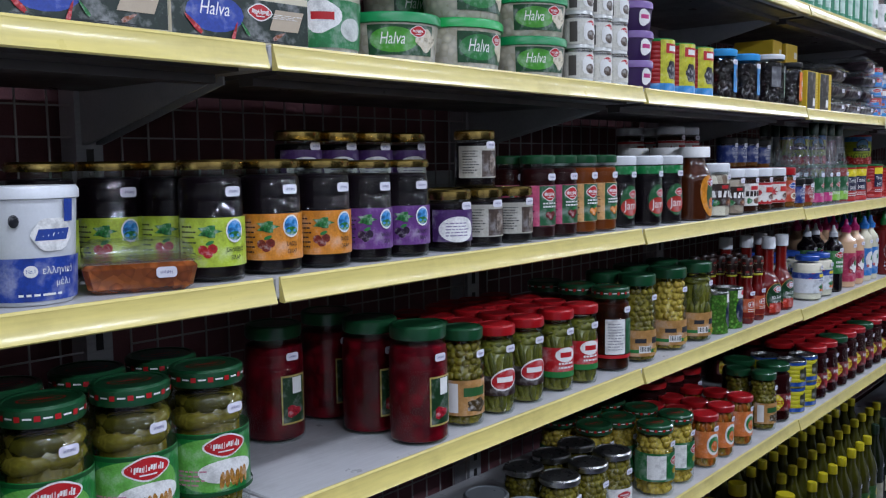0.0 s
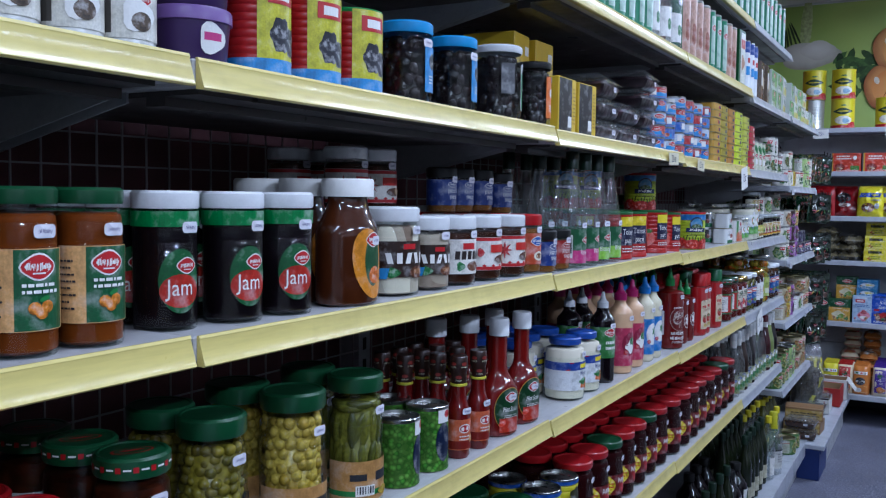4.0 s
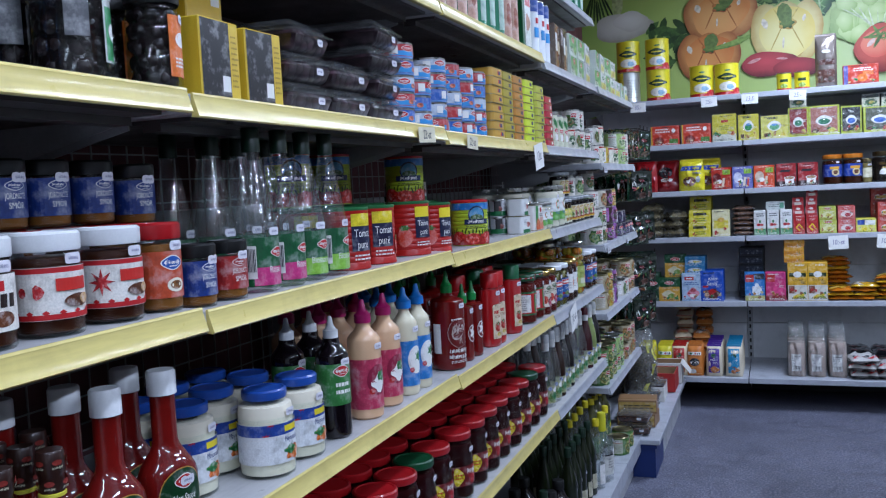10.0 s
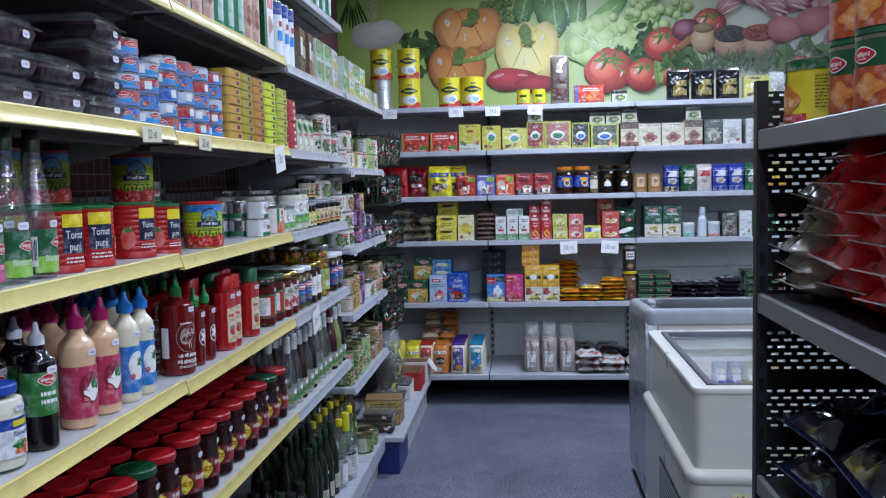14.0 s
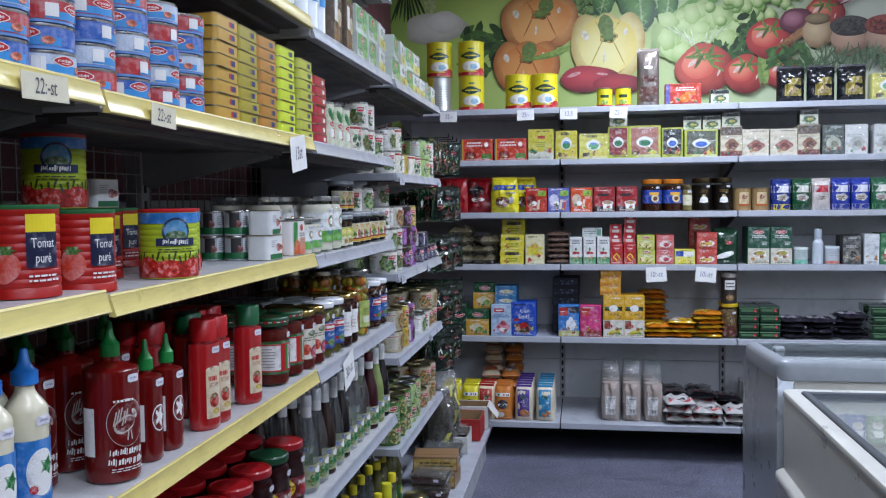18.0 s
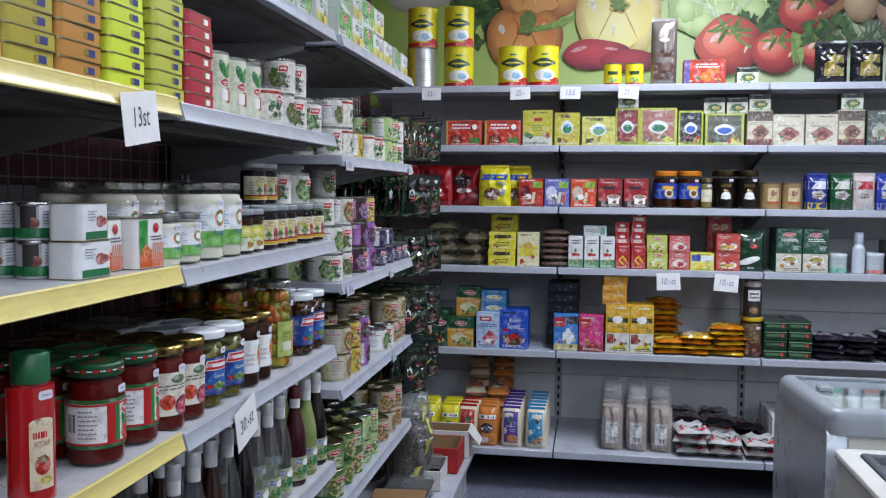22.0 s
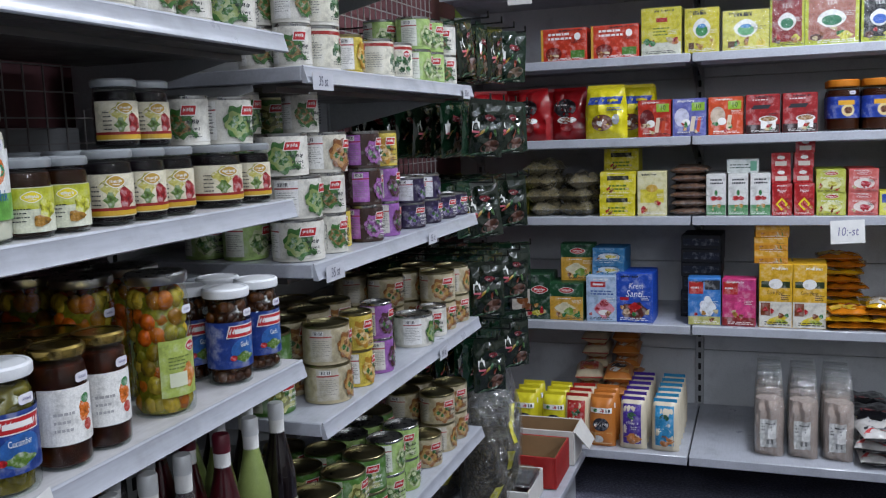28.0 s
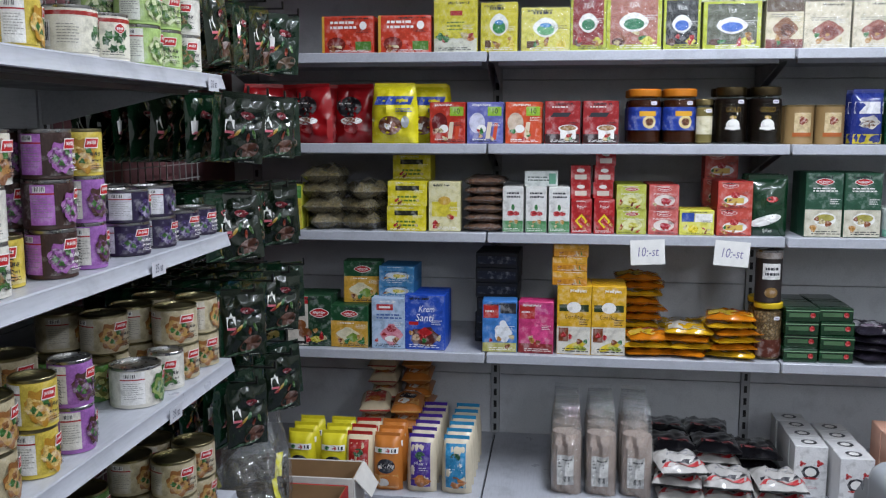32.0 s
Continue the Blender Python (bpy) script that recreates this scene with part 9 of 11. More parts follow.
C_("dark_box", 0.095, 0.08, 0.16, "dark grey box with small print", "4a4a48", front(paint("50504c"), None, (paint("7a7a70"), paint("3a3a38")), None, PAPER))
C_("pale_box", 0.08, 0.08, 0.17, "plain pale grey carton", "c4c8c8", front(paint("ccd0d0"), None, None, None, paint("a8acac")))
C_("green_box", 0.115, 0.08, 0.175, "green and cream carton with red mark", "2a6a3c", front(paint("3a7a48"), RED, (paint("d8d4bc"), paint("a8b86a"))))
FAL = lambda top, bot, p1, p2: lambda a, w, h: a.rect(0, h * 0.5, w * 0.98, h * 0.98, paint(top)).rect(0, h * 0.32, w * 0.98, h * 0.62, paint(bot)).logo(0.0, h * 0.8, w * 0.4, h * 0.14).oval(-w * 0.05, h * 0.32, w * 0.56, h * 0.3, paint(p1), 14, 4, 0.15).oval(w * 0.1, h * 0.24, w * 0.34, h * 0.2, paint(p2), 12, 4, 0.15).oval(w * 0.3, h * 0.14, w * 0.2, h * 0.1, RG, 10, 4, 0.3).bars(0, h * 0.58, w * 0.5, h * 0.06, 1, PAPER)
C_("falafel_box", 0.165, 0.07, 0.188, "green and white falafel box with red mark and brown rings", "1c4028", lambda a, w, h: a.rect(0, h * 0.5, w * 0.98, h * 0.98, paint("1c4028")).rect(-w * 0.26, h * 0.5, w * 0.46, h * 0.96, paint("d4ccc0")).rect(-w * 0.26, h * 0.9, w * 0.46, h * 0.14, RED).oval(-w * 0.22, h * 0.42, w * 0.3, h * 0.2, paint("8a5228"), 14).oval(-w * 0.1, h * 0.26, w * 0.3, h * 0.2, paint("7a4620"), 14).oval(-w * 0.28, h * 0.68, w * 0.22, h * 0.15, paint("8a5228"), 12).logo(w * 0.22, h * 0.66, w * 0.38, h * 0.16).oval(w * 0.15, h * 0.14, w * 0.34, h * 0.12, paint("c8c03a"), 12, 4, 0.2))
C_("hummus_box", 0.14, 0.07, 0.155, "green and amber hummus box with bowl picture", "1f4a2c", FAL("1f5030", "cfa03a", "d8d0b0", "7a9a3a"))
C_("cream_box", 0.12, 0.07, 0.185, "pale blue whipping cream box with pink dessert", "a8bcd4", lambda a, w, h: a.rect(0, h * 0.5, w * 0.98, h * 0.98, paint("a8bed8")).rect(-w * 0.1, h * 0.82, w * 0.5, h * 0.12, RED).rect(-w * 0.1, h * 0.82, w * 0.34, h * 0.04, PAPER).bars(0, h * 0.64, w * 0.7, h * 0.12, 2, paint("3a5a9a"), 0.5).oval(w * 0.1, h * 0.28, w * 0.62, h * 0.4, paint("d88a9a"), 14, 4, 0.15).oval(w * 0.1, h * 0.4, w * 0.3, h * 0.14, paint("a82a3a")).oval(w * 0.1, h * 0.2, w * 0.4, h * 0.12, PAPER))
C_("dessert_box", 0.145, 0.08, 0.2, "bright blue whipped cream box with white lettering and cakes", "1c4ab0", lambda a, w, h: a.rect(0, h * 0.5, w * 0.98, h * 0.98, paint("2450b8")).word("Krem", w * 0.05, h * 0.74, h * 0.16, WHITE, 0.8, 0.2).word("Santi", 0, h * 0.58, h * 0.19, WHITE, 0.9, 0.2).rect(-w * 0.28, h * 0.48, w * 0.24, h * 0.06, RED).oval(0, h * 0.24, w * 0.72, h * 0.34, paint("5a2a22"), 16, 5, 0.15).oval(0, h * 0.32, w * 0.34, h * 0.16, RED, 12, 4, 0.2).oval(-w * 0.22, h * 0.22, w * 0.2, h * 0.12, paint("c8a884")))
C_("flat_blue_box", 0.13, 0.14, 0.055, "flat blue box lying on its side", "2a6a98", front(paint("3a7aa8"), None, (paint("c8d4dc"), paint("d8c45a"))))
C_("black_tray", 0.155, 0.19, 0.056, "black plastic date tray with navy edge", "17191f", lambda a, w, h: a.rect(0, h * 0.5, w * 0.9, h * 0.5, paint("1c2436", 0.2, coat=0.6)), "tray")
for kk, hx, cc in (("blue", "3a7ac0", "e8ecf0"), ("pink", "c83a74", "e04a8a")):
    C_("whip_box__" + kk, 0.122, 0.08, 0.185, "%s whipped topping box with red mark and swirl" % kk, hx, (lambda h_, c, k: lambda a, w, h: a.rect(0, h * 0.5, w * 0.98, h * 0.98, paint(h_)).rect(-w * 0.25, h * 0.8, w * 0.44, h * 0.26, paint("b82a24")).rect(w * 0.25, h * 0.86, w * 0.46, h * 0.2, INK if k == "blue" else PINK).bars(-w * 0.25, h * 0.8, w * 0.32, h * 0.08, 1, PAPER).oval(w * 0.1, h * 0.38, w * 0.5, h * 0.36, paint(c), 16, 5, 0.12).oval(w * 0.1, h * 0.56, w * 0.2, h * 0.14, paint(c)).rect(0, h * 0.1, w * 0.98, h * 0.18, paint("b8b46a") if k == "blue" else paint("8a2a2a")))(hx, cc, kk))
C_("corn_flour_box", 0.118, 0.08, 0.245, "tall yellow and white corn flour box with cobs and glass", "d8a820", lambda a, w, h: a.rect(0, h * 0.5, w * 0.98, h * 0.98, paint("d8d4c8")).rect(0, h * 0.7, w * 0.98, h * 0.58, paint("d8a822")).rect(0, h * 0.68, w * 0.86, h * 0.1, paint("2a3a1c")).oval(0, h * 0.69, w * 0.42, h * 0.16, PAPER, 16).word("Corn Flour", 0, h * 0.55, h * 0.085, paint("3a2a14"), 0.65).rect(-w * 0.3, h * 0.29, w * 0.28, h * 0.2, paint("7a3a14")).oval(w * 0.05, h * 0.13, w * 0.7, h * 0.1, paint("d8c02a"), 14, 0, 0, 0.35).oval(w * 0.2, h * 0.1, w * 0.4, h * 0.07, paint("a8b43a"), 12, 0, 0, -0.2))
C_("yellow_pack", 0.12, 0.10, 0.05, "small glossy yellow box", "d89a1c", lambda a, w, h: a.rect(0, h * 0.75, w * 0.98, h * 0.4, paint("d8a02a", 0.2, coat=0.6)).rect(0, h * 0.25, w * 0.98, h * 0.4, paint("c8861c", 0.2, coat=0.6)))
bag("noodle_bag__orange", 0.165, 0.15, 0.026, "orange glossy noodle bag lying flat", paint("d07a14", 0.2, coat=0.7, vary=0.35, scale=18.0), lambda a, w, h: a.rect(0, h * 0.4, w * 0.9, h * 0.3, paint("d8b42a", 0.2, coat=0.7)).oval(0, h * 0.7, w * 0.4, h * 0.18, paint("a8301c", 0.2, coat=0.7)), "bag", lie=True, wrinkle=0.013, seed=41)
bag("noodle_bag__yellow", 0.165, 0.15, 0.026, "yellow and white glossy noodle bag lying flat", paint("d8a81c", 0.2, coat=0.7, vary=0.3, scale=18.0), lambda a, w, h: a.rect(0, h * 0.45, w * 0.86, h * 0.6, paint("c4bcae", 0.2, coat=0.7)), "bag", lie=True, wrinkle=0.014, seed=47)
jar("nut_jar", 0.047, 0.20, "jar of nuts with yellow lid and brown label", fill("b89a74", "8a6a48", 0.010), paint("d8b822", 0.4), band(paint("5a2a1c"), 0.22, 0.3), 0.02, 0.95)
can("snack_can", 0.044, 0.18, "tall dark canister with pale letters as bars", paint("2a2220", 0.4), lambda a, r, h: a.rect(0, h * 0.9, r * 4, h * 0.12, paint("9a9088", 0.3, 0.6)).rect(0, h * 0.6, r * 1.4, h * 0.3, PAPER).bars(0, h * 0.6, r * 1.0, h * 0.2, 2, INK, 0.5).oval(0, h * 0.2, r * 1.0, h * 0.2, paint("8a6a3a")), "canister")
C_("lentil_pack", 0.110, 0.13, 0.046, "flat dark green film-wrapped pack of lentils", paint("143a22", 0.2, coat=0.6, vary=0.35, scale=24.0), lambda a, w, h: a.rect(-w * 0.1, h * 0.5, w * 0.6, h * 0.3, paint("4a6a4a", 0.2, coat=0.6)).oval(w * 0.3, h * 0.5, w * 0.16, h * 0.4, RED).rect(0, h * 0.82, w * 0.98, h * 0.08, paint("7a9a7a", 0.2, coat=0.6)), "pack")
bag("seed_bag__black", 0.15, 0.17, 0.036, "black and pale film bag lying flat", paint("2a2630", 0.18, coat=0.7, vary=0.4, scale=20.0), lambda a, w, h: a.rect(0, h * 0.55, w * 0.84, h * 0.34, paint("8c8a90", 0.2, coat=0.6)).oval(-w * 0.1, h * 0.3, w * 0.5, h * 0.16, paint("6a5a6a", 0.2, coat=0.6), 14, 4, 0.2), "bag", lie=True, wrinkle=0.012, seed=57)
def flour(c, pan):
    def go(a, w, h):
        if pan:
            a.oval(0, h * 0.50, w * 0.6, h * 0.27, paint("151a28"), 16).scrawl(0, h * 0.5, w * 0.5, h * 0.1, PAPER, 4)
            a.rect(0, h * 0.22, w * 0.78, h * 0.24, paint(c)).oval(-w * 0.1, h * 0.2, w * 0.4, h * 0.16, PAPER, 12)
            a.rect(0, h * 0.78, w * 0.8, h * 0.1, WHITE).oval(-w * 0.2, h * 0.78, w * 0.16, h * 0.07, RG).oval(w * 0.05, h * 0.78, w * 0.16, h * 0.07, RED).rect(w * 0.26, h * 0.78, w * 0.16, h * 0.06, INK)
        else:
            a.rect(0, h * 0.55, w * 0.66, h * 0.78, paint(c)).oval(0, h * 0.72, w * 0.34, h * 0.14, paint("1c5a34"), 14)
            a.scrawl(0, h * 0.58, w * 0.5, h * 0.07, PAPER, 7).bars(0, h * 0.48, w * 0.4, h * 0.08, 2, PAPER, 0.4).oval(0, h * 0.26, w * 0.6, h * 0.2, paint("b8743a"), 14, 4, 0.2)
    return go


for kk, a1, a2 in (("yellow", "d8cc2a", "e4dcc0"), ("orange", "c87a34", "d8a05a"), ("red", "d4c4a4", "b02420"), ("violet", "d8cdb4", "4a2c94"), ("blue", "d8cdb4", "2f8fc0")):
    pan = kk in ("yellow", "orange")
    bag("flour_bag__" + kk, 0.105, 0.20, 0.068, "flour bag in cream and %s with printed front" % kk, paint(a1, 0.35, vary=0.12, coat=0.25), flour(a2, pan), "bag", wrinkle=0.007, seed=60 + len(kk), crimpmat=paint(a1 if pan else a2, 0.35), tied=0.12)
    if kk in ("red", "orange"):
        bag("flour_bag__lying_" + kk, 0.115, 0.20, 0.062, "flour bag in cream and %s lying on a pile" % kk, paint(a1, 0.35, vary=0.15, coat=0.25), flour(a2, pan), "bag", lie=True, wrinkle=0.008, seed=64 + len(kk), crimpmat=paint(a2, 0.35))
bag("salt_bag", 0.112, 0.325, 0.095, "tall clear bag of pale salt with white paper label", fill("cbb9ae", "bca89c", 0.003, 1.0, 0.25, 0.3, 0.15, 0.3), lambda a, w, h: a.rect(w * 0.05, h * 0.32, w * 0.5, h * 0.34, PAPER).bars(w * 0.05, h * 0.4, w * 0.4, h * 0.12, 3, INK, 0.35).code(w * 0.1, h * 0.22, w * 0.25, h * 0.09), "bag", wrinkle=0.02, seed=71, film=True, tied=0.2, upto=0.42)
bag("sugar_pack", 0.16, 0.19, 0.046, "white and black pack with red waves lying flat", paint("c9c6c2", 0.22, coat=0.6, vary=0.25, scale=20.0), lambda a, w, h: a.rect(0, h * 0.2, w * 0.84, h * 0.1, RED, 0.02).rect(0, h * 0.3, w * 0.84, h * 0.06, paint("22202a")).bars(0, h * 0.62, w * 0.5, h * 0.16, 2, paint("8a8a90"), 0.35), "pack", lie=True, wrinkle=0.022, seed=75, crimpmat=BLACK)
bag("black_pack", 0.16, 0.19, 0.038, "crumpled glossy black pack lying flat", paint("17161a", 0.16, coat=0.8, vary=0.4, scale=20.0), lambda a, w, h: a.rect(0, h * 0.3, w * 0.7, h * 0.1, paint("9a2a30")), "pack", lie=True, wrinkle=0.012, seed=79)
C_("emblem_box", 0.108, 0.088, 0.182, "white carton with black octagon badge and red sprigs", "d8d8d8", lambda a, w, h: a.rect(0, h * 0.5, w * 0.98, h * 0.98, paint("dcdcdc")).oval(0, h * 0.5, w * 0.56, h * 0.26, INK, 8).oval(0, h * 0.5, w * 0.36, h * 0.17, PAPER, 14).oval(-w * 0.26, h * 0.66, w * 0.18, h * 0.1, RED, 10, 3, 0.4).oval(w * 0.26, h * 0.68, w * 0.2, h * 0.12, RED, 10, 3, 0.4).oval(0, h * 0.38, w * 0.5, h * 0.04, RED).bars(0, h * 0.2, w * 0.4, h * 0.05, 2, paint("c88a90"), 0.35))
C_("biscuit_bag", 0.17, 0.10, 0.26, "peach and cream rice pack with food picture", "d0a08a", front(paint("d8c8b0"), None, (paint("c8b08a"), paint("8a6a4a"), 4), paint("d08a74")))
FOILED = foil_ends("dc2028", "d0d0d2", 0.138)
bag("bean_pack__red", 0.19, 0.27, 0.085, "red glossy pasta bag lying flat", FOILED, lambda a, w, h: a.bars(0, h * 0.5, w * 0.5, h * 0.16, 2, PAPER, 0.4), "bag", lie=True, wrinkle=0.024, seed=83)
bag("bean_pack__silver", 0.15, 0.27, 0.06, "silver and red glossy pasta bag lying flat", paint("cdc8c4", 0.22, coat=0.8, vary=0.4, scale=18.0), lambda a, w, h: a.rect(0, h * 0.3, w * 0.8, h * 0.2, paint("b02830", 0.25, coat=0.6)).bars(0, h * 0.62, w * 0.6, h * 0.16, 2, paint("8a3038"), 0.4), "bag", lie=True, wrinkle=0.024, seed=87)
bag("frozen_bag__navy", 0.24, 0.32, 0.09, "navy glossy bag lying on the shelf", paint("141a3a", 0.15, coat=0.8, vary=0.4, scale=14.0), lambda a, w, h: a.rect(0, h * 0.4, w * 0.6, h * 0.3, paint("3a4a7a", 0.2)), "bag", lie=True, wrinkle=0.04, seed=91)
can("fava_can", 0.056, 0.12, "large yellow fava bean tin with bean picture and red band", paint("c8b422", 0.4), lambda a, r, h: a.rect(0, h * 0.9, r * 5.6, h * 0.14, paint("2a5a2c")).oval(-r * 0.3, h * 0.4, r * 1.1, h * 0.42, paint("c87a2a"), 16, 4, 0.12).oval(-r * 0.3, h * 0.36, r * 0.7, h * 0.22, paint("d89a4a"), 12, 3, 0.2).rect(-r * 0.3, h * 0.13, r * 1.6, h * 0.12, RED).word("FAVA BEANS", -r * 0.3, h * 0.13, h * 0.075, WHITE, 0.7).oval(-r * 0.55, h * 0.74, r * 0.55, h * 0.2, paint("1c4a2a"), 16).oval(-r * 0.55, h * 0.74, r * 0.42, h * 0.15, PAPER).bars(r * 1.1, h * 0.5, r * 0.7, h * 0.5, 10, INK, 0.3))
can("bean_can__dark", 0.05, 0.115, "dark green and red bean can", paint("1f4a2c", 0.4), lambda a, r, h: a.rect(0, h * 0.35, r * 3, h * 0.5, paint("a84a24")).logo(0, h * 0.75, r * 0.8, h * 0.18).oval(0.2 * r, h * 0.35, r * 0.9, h * 0.3, paint("c8803a"), 12, 4, 0.2))
clamshell("pastry_tray", 0.135, 0.11, 0.058, "clear plastic tray of amber syrup pastry", fill("b4622a", "8a4418", 0.012, 1.0, 0.4, 0.2, 0.5, 0.4))
clamshell("brown_tray", 0.17, 0.13, 0.062, "clear plastic tray of dark brown dates", fill("5a3826", "38221a", 0.014, 1.0, 0.5, 0.2, 0.5, 0.4))
C_("date_carton", 0.20, 0.14, 0.07, "flat brown carton with yellow and black print", "8a6a48", lambda a, w, h: a.rect(0, h * 0.5, w * 0.96, h * 0.7, paint("b89a4a")).bars(0, h * 0.5, w * 0.7, h * 0.4, 2, INK, 0.4))
bottle("clear_vinegar", 0.045, 0.30, "clear bottle of vinegar with white label and yellow cap", WATERGLASS, paint("c8c41c", 0.4), lambda a, r, h: a.rect(0, h * 0.26, r * 2.6, h * 0.3, paint("cfcfca")).bars(0, h * 0.28, r * 1.4, h * 0.16, 4, paint("8a8a8a"), 0.4).rect(0, h * 0.4, r * 2.6, h * 0.02, INK), 0.55, 0.36, 0.08, None)

# ---- putting the goods on the shelves ----
random.seed(7)


def L(kind, row, ys, rows=1, stack=1, xf=-0.948, gap=0.004, jit=5.0, lift=0.0, z=None):
    """Goods on the left run, fronts to the aisle; ys: middles along the shelf."""
    w, d, h = SIZE[kind]
    turn = 66 if abs(w - d) < 0.03 and not kind.startswith(("date_", "sardine", "halva_slab", "meat", "sausage", "tea_", "oil_tin__square")) else 90
    if kind.startswith(("stew", "bean", "herb_can")):
        turn = 50
    for y in (ys if isinstance(ys, (list, tuple)) else [ys]):
        zt = top_of(row, y) if z is None else z
        for i in range(rows):
            for s in range(stack):
                place(kind, pose(xf - d / 2 - i * (d + gap) + random.uniform(-0.002, 0.002), y + (random.uniform(-0.006, 0.006) if i else 0), zt + lift + s * h + 0.0006, 0, 0, turn + random.uniform(-jit, jit)))


def span(a, b, n):
    return [a + (b - a) * i / (n - 1) for i in range(n)] if n > 1 else [a]


def mixed(kinds, row, ys, rows=1, **k):
    for i, y in enumerate(ys):
        L(kinds[i % len(kinds)], row, y, rows, **k)


# first shelf
L("halva_slab", "J1", [0.32, 0.56, 0.77], 2)
L("halva_tub__silver", "J1", 0.945, 2, 1)
L("halva_tub__dark", "J1", 1.095, 2, 1)
L("halva_tub__light", "J1", 1.27, 2, 2)
L("halva_tub__dark", "J1", 1.465, 2, 2)
L("silver_tub", "J1", [1.585, 1.655, 1.72], 3, 3)
L("halva_tub__purple", "J1", [1.825], 3, 3)
L("berry_can", "J1", [1.935, 2.04, 2.14], 2)
L("mulberry_jar__blue", "J1", [2.28, 2.43], 2)
L("date_jar__green", "J1", 2.615, 2)
L("date_jar__orange", "J1", 2.755, 2)
L("date_box", "J1", [2.862, 2.985], 2)
L("date_box__yellow", "J1", [2.86, 2.99], 1, 1, xf=-1.06, lift=0.116)
L("date_tray__b", "J1", 3.15, 2, 3)
L("date_tray__b", "J1", 3.315, 1, 2)
L("date_tray__a", "J1", 3.315, 1, 3, xf=-1.14)
L("date_tray__a", "J1", 3.485, 2, 4)
for c, y in enumerate(span(3.60, 4.135, 6)):
    for s in range(5 if c != 1 else 4):
        L(("tuna_can__blue", "tuna_can__pale", "tuna_can__red")[(c + s * 2 + (c > 3)) % 3], "J1", y, 1, 1, lift=s * SIZE["tuna_can__blue"][2], jit=60, gap=0.002)
        if s < 3:
            L("tuna_can__blue", "J1", y, 1, 1, xf=-1.045, lift=s * SIZE["tuna_can__blue"][2], jit=30)
for k, (n, y) in enumerate((("gold", 4.262), ("olive", 4.377), ("orange", 4.495), ("lime", 4.628), ("yellowgreen", 4.772), ("red", 4.90))):
    L("sardine_tin__" + n, "J1", y, 1, 8 if k < 5 else 7, jit=1.5, z=top_of("J1", 4.6) if y < 4.77 else None)
    L("sardine_tin__" + n, "J1", y, 1, 6, xf=-1.015, jit=1.5, z=top_of("J1", 4.6) if y < 4.77 else None)
L("asparagus_can", "J1", [5.02, 5.11, 5.20], 2, 1)
L("herb_can", "J1", 5.33, 2, 1, jit=36)
L("stew_can__half", "J1", [5.43, 5.52], 2, 2, jit=36)
L("stew_can__white", "J1", [5.65], 2, 1, jit=36)

# second shelf
for k, y in enumerate((0.05, 0.16, 0.28, 0.39)):
    L("syrup_jar__a", "J2", y, 2)
L("pastry_tray", "J2", 0.632, 1, 1, xf=-0.94)
L("syrup_jar__a", "J2", [0.575, 0.665], 1, xf=-1.07)
L("syrup_jar__a", "J2", 0.735, 2)
L("syrup_jar__b", "J2", [0.83, 0.92], 2)
L("syrup_jar__c", "J2", [1.008, 1.092], 2)
for y in (1.03, 1.115, 1.20, 1.29):
    L("jam_jar__grape", "J2", y, 1, 2, xf=-1.13)
L("jam_jar__grape", "J2", 1.195, 2)
L("jam_jar__tahini", "J2", [1.285, 1.372], 2)
L("jam_jar__tahini", "J2", 1.30, 1, lift=SIZE["jam_jar__tahini"][2], xf=-0.975)
L("jam_jar__cherry", "J2", [1.452, 1.527], 3)
L("jam_jar__orange", "J2", [1.602, 1.675], 3)
for y, x in ((1.80, -0.973), (1.891, -0.953), (1.98, -0.947)):
    L("jam_jar__black", "J2", y, 3, xf=x)
L("honey_flask", "J2", 2.105, 3, xf=-0.935)
L("spread_jar__duo", "J2", 2.243, 1)
L("spread_jar__duo_small", "J2", 2.345, 2)
L("spread_jar__plain", "J2", 2.44, 2)
L("spread_jar__heart", "J2", 2.54, 2)
L("spread_jar__snow", "J2", 2.642, 2)
L("spread_jar__heart", "J2", 2.36, 1, 2, xf=-1.25)
L("spread_jar__snow", "J2", 2.46, 1, 2, xf=-1.25)
L("spread_jar__snow", "J2", [2.25, 2.37, 2.465], 1, 1, xf=-1.13)
L("spread_jar__snow", "J2", [2.37, 2.465], 1, lift=SIZE["spread_jar__snow"][2], xf=-1.13)
L("peanut_butter__red", "J2", [2.728], 2)
L("peanut_butter__red", "J2", [2.60, 2.67, 2.74, 2.81], 2, xf=-1.06)
L("peanut_butter__red", "J2", [2.64, 2.71, 2.78, 2.85], 1, xf=-1.19)
L("peanut_butter__blue", "J2", [2.59, 2.665, 2.745], 1, lift=SIZE["peanut_butter__red"][2], xf=-1.07)
L("peanut_butter__blue", "J2", [2.825], 2, lift=SIZE["peanut_butter__red"][2], xf=-1.06)
L("peanut_butter__blue", "J2", 2.803, 1)
L("peanut_butter__crimson", "J2", 2.885, 1)
L("water_bottle__rose", "J2", [2.975, 3.06], 3, jit=12, gap=0.008)
L("water_bottle__blossom", "J2", [3.142, 3.225], 3, jit=12, gap=0.008)
L("tomato_can__tall", "J2", [3.325, 3.45], 2, jit=20)
L("tomato_can__wide", "J2", 3.655, 2)
L("tomato_can__tall", "J2", 3.56, 1, xf=-1.05)
L("tomato_can__green", "J2", [3.50, 3.70], 1, lift=0.124, xf=-1.17)
L("tomato_can__wide", "J2", [3.50, 3.70], 1, xf=-1.17)
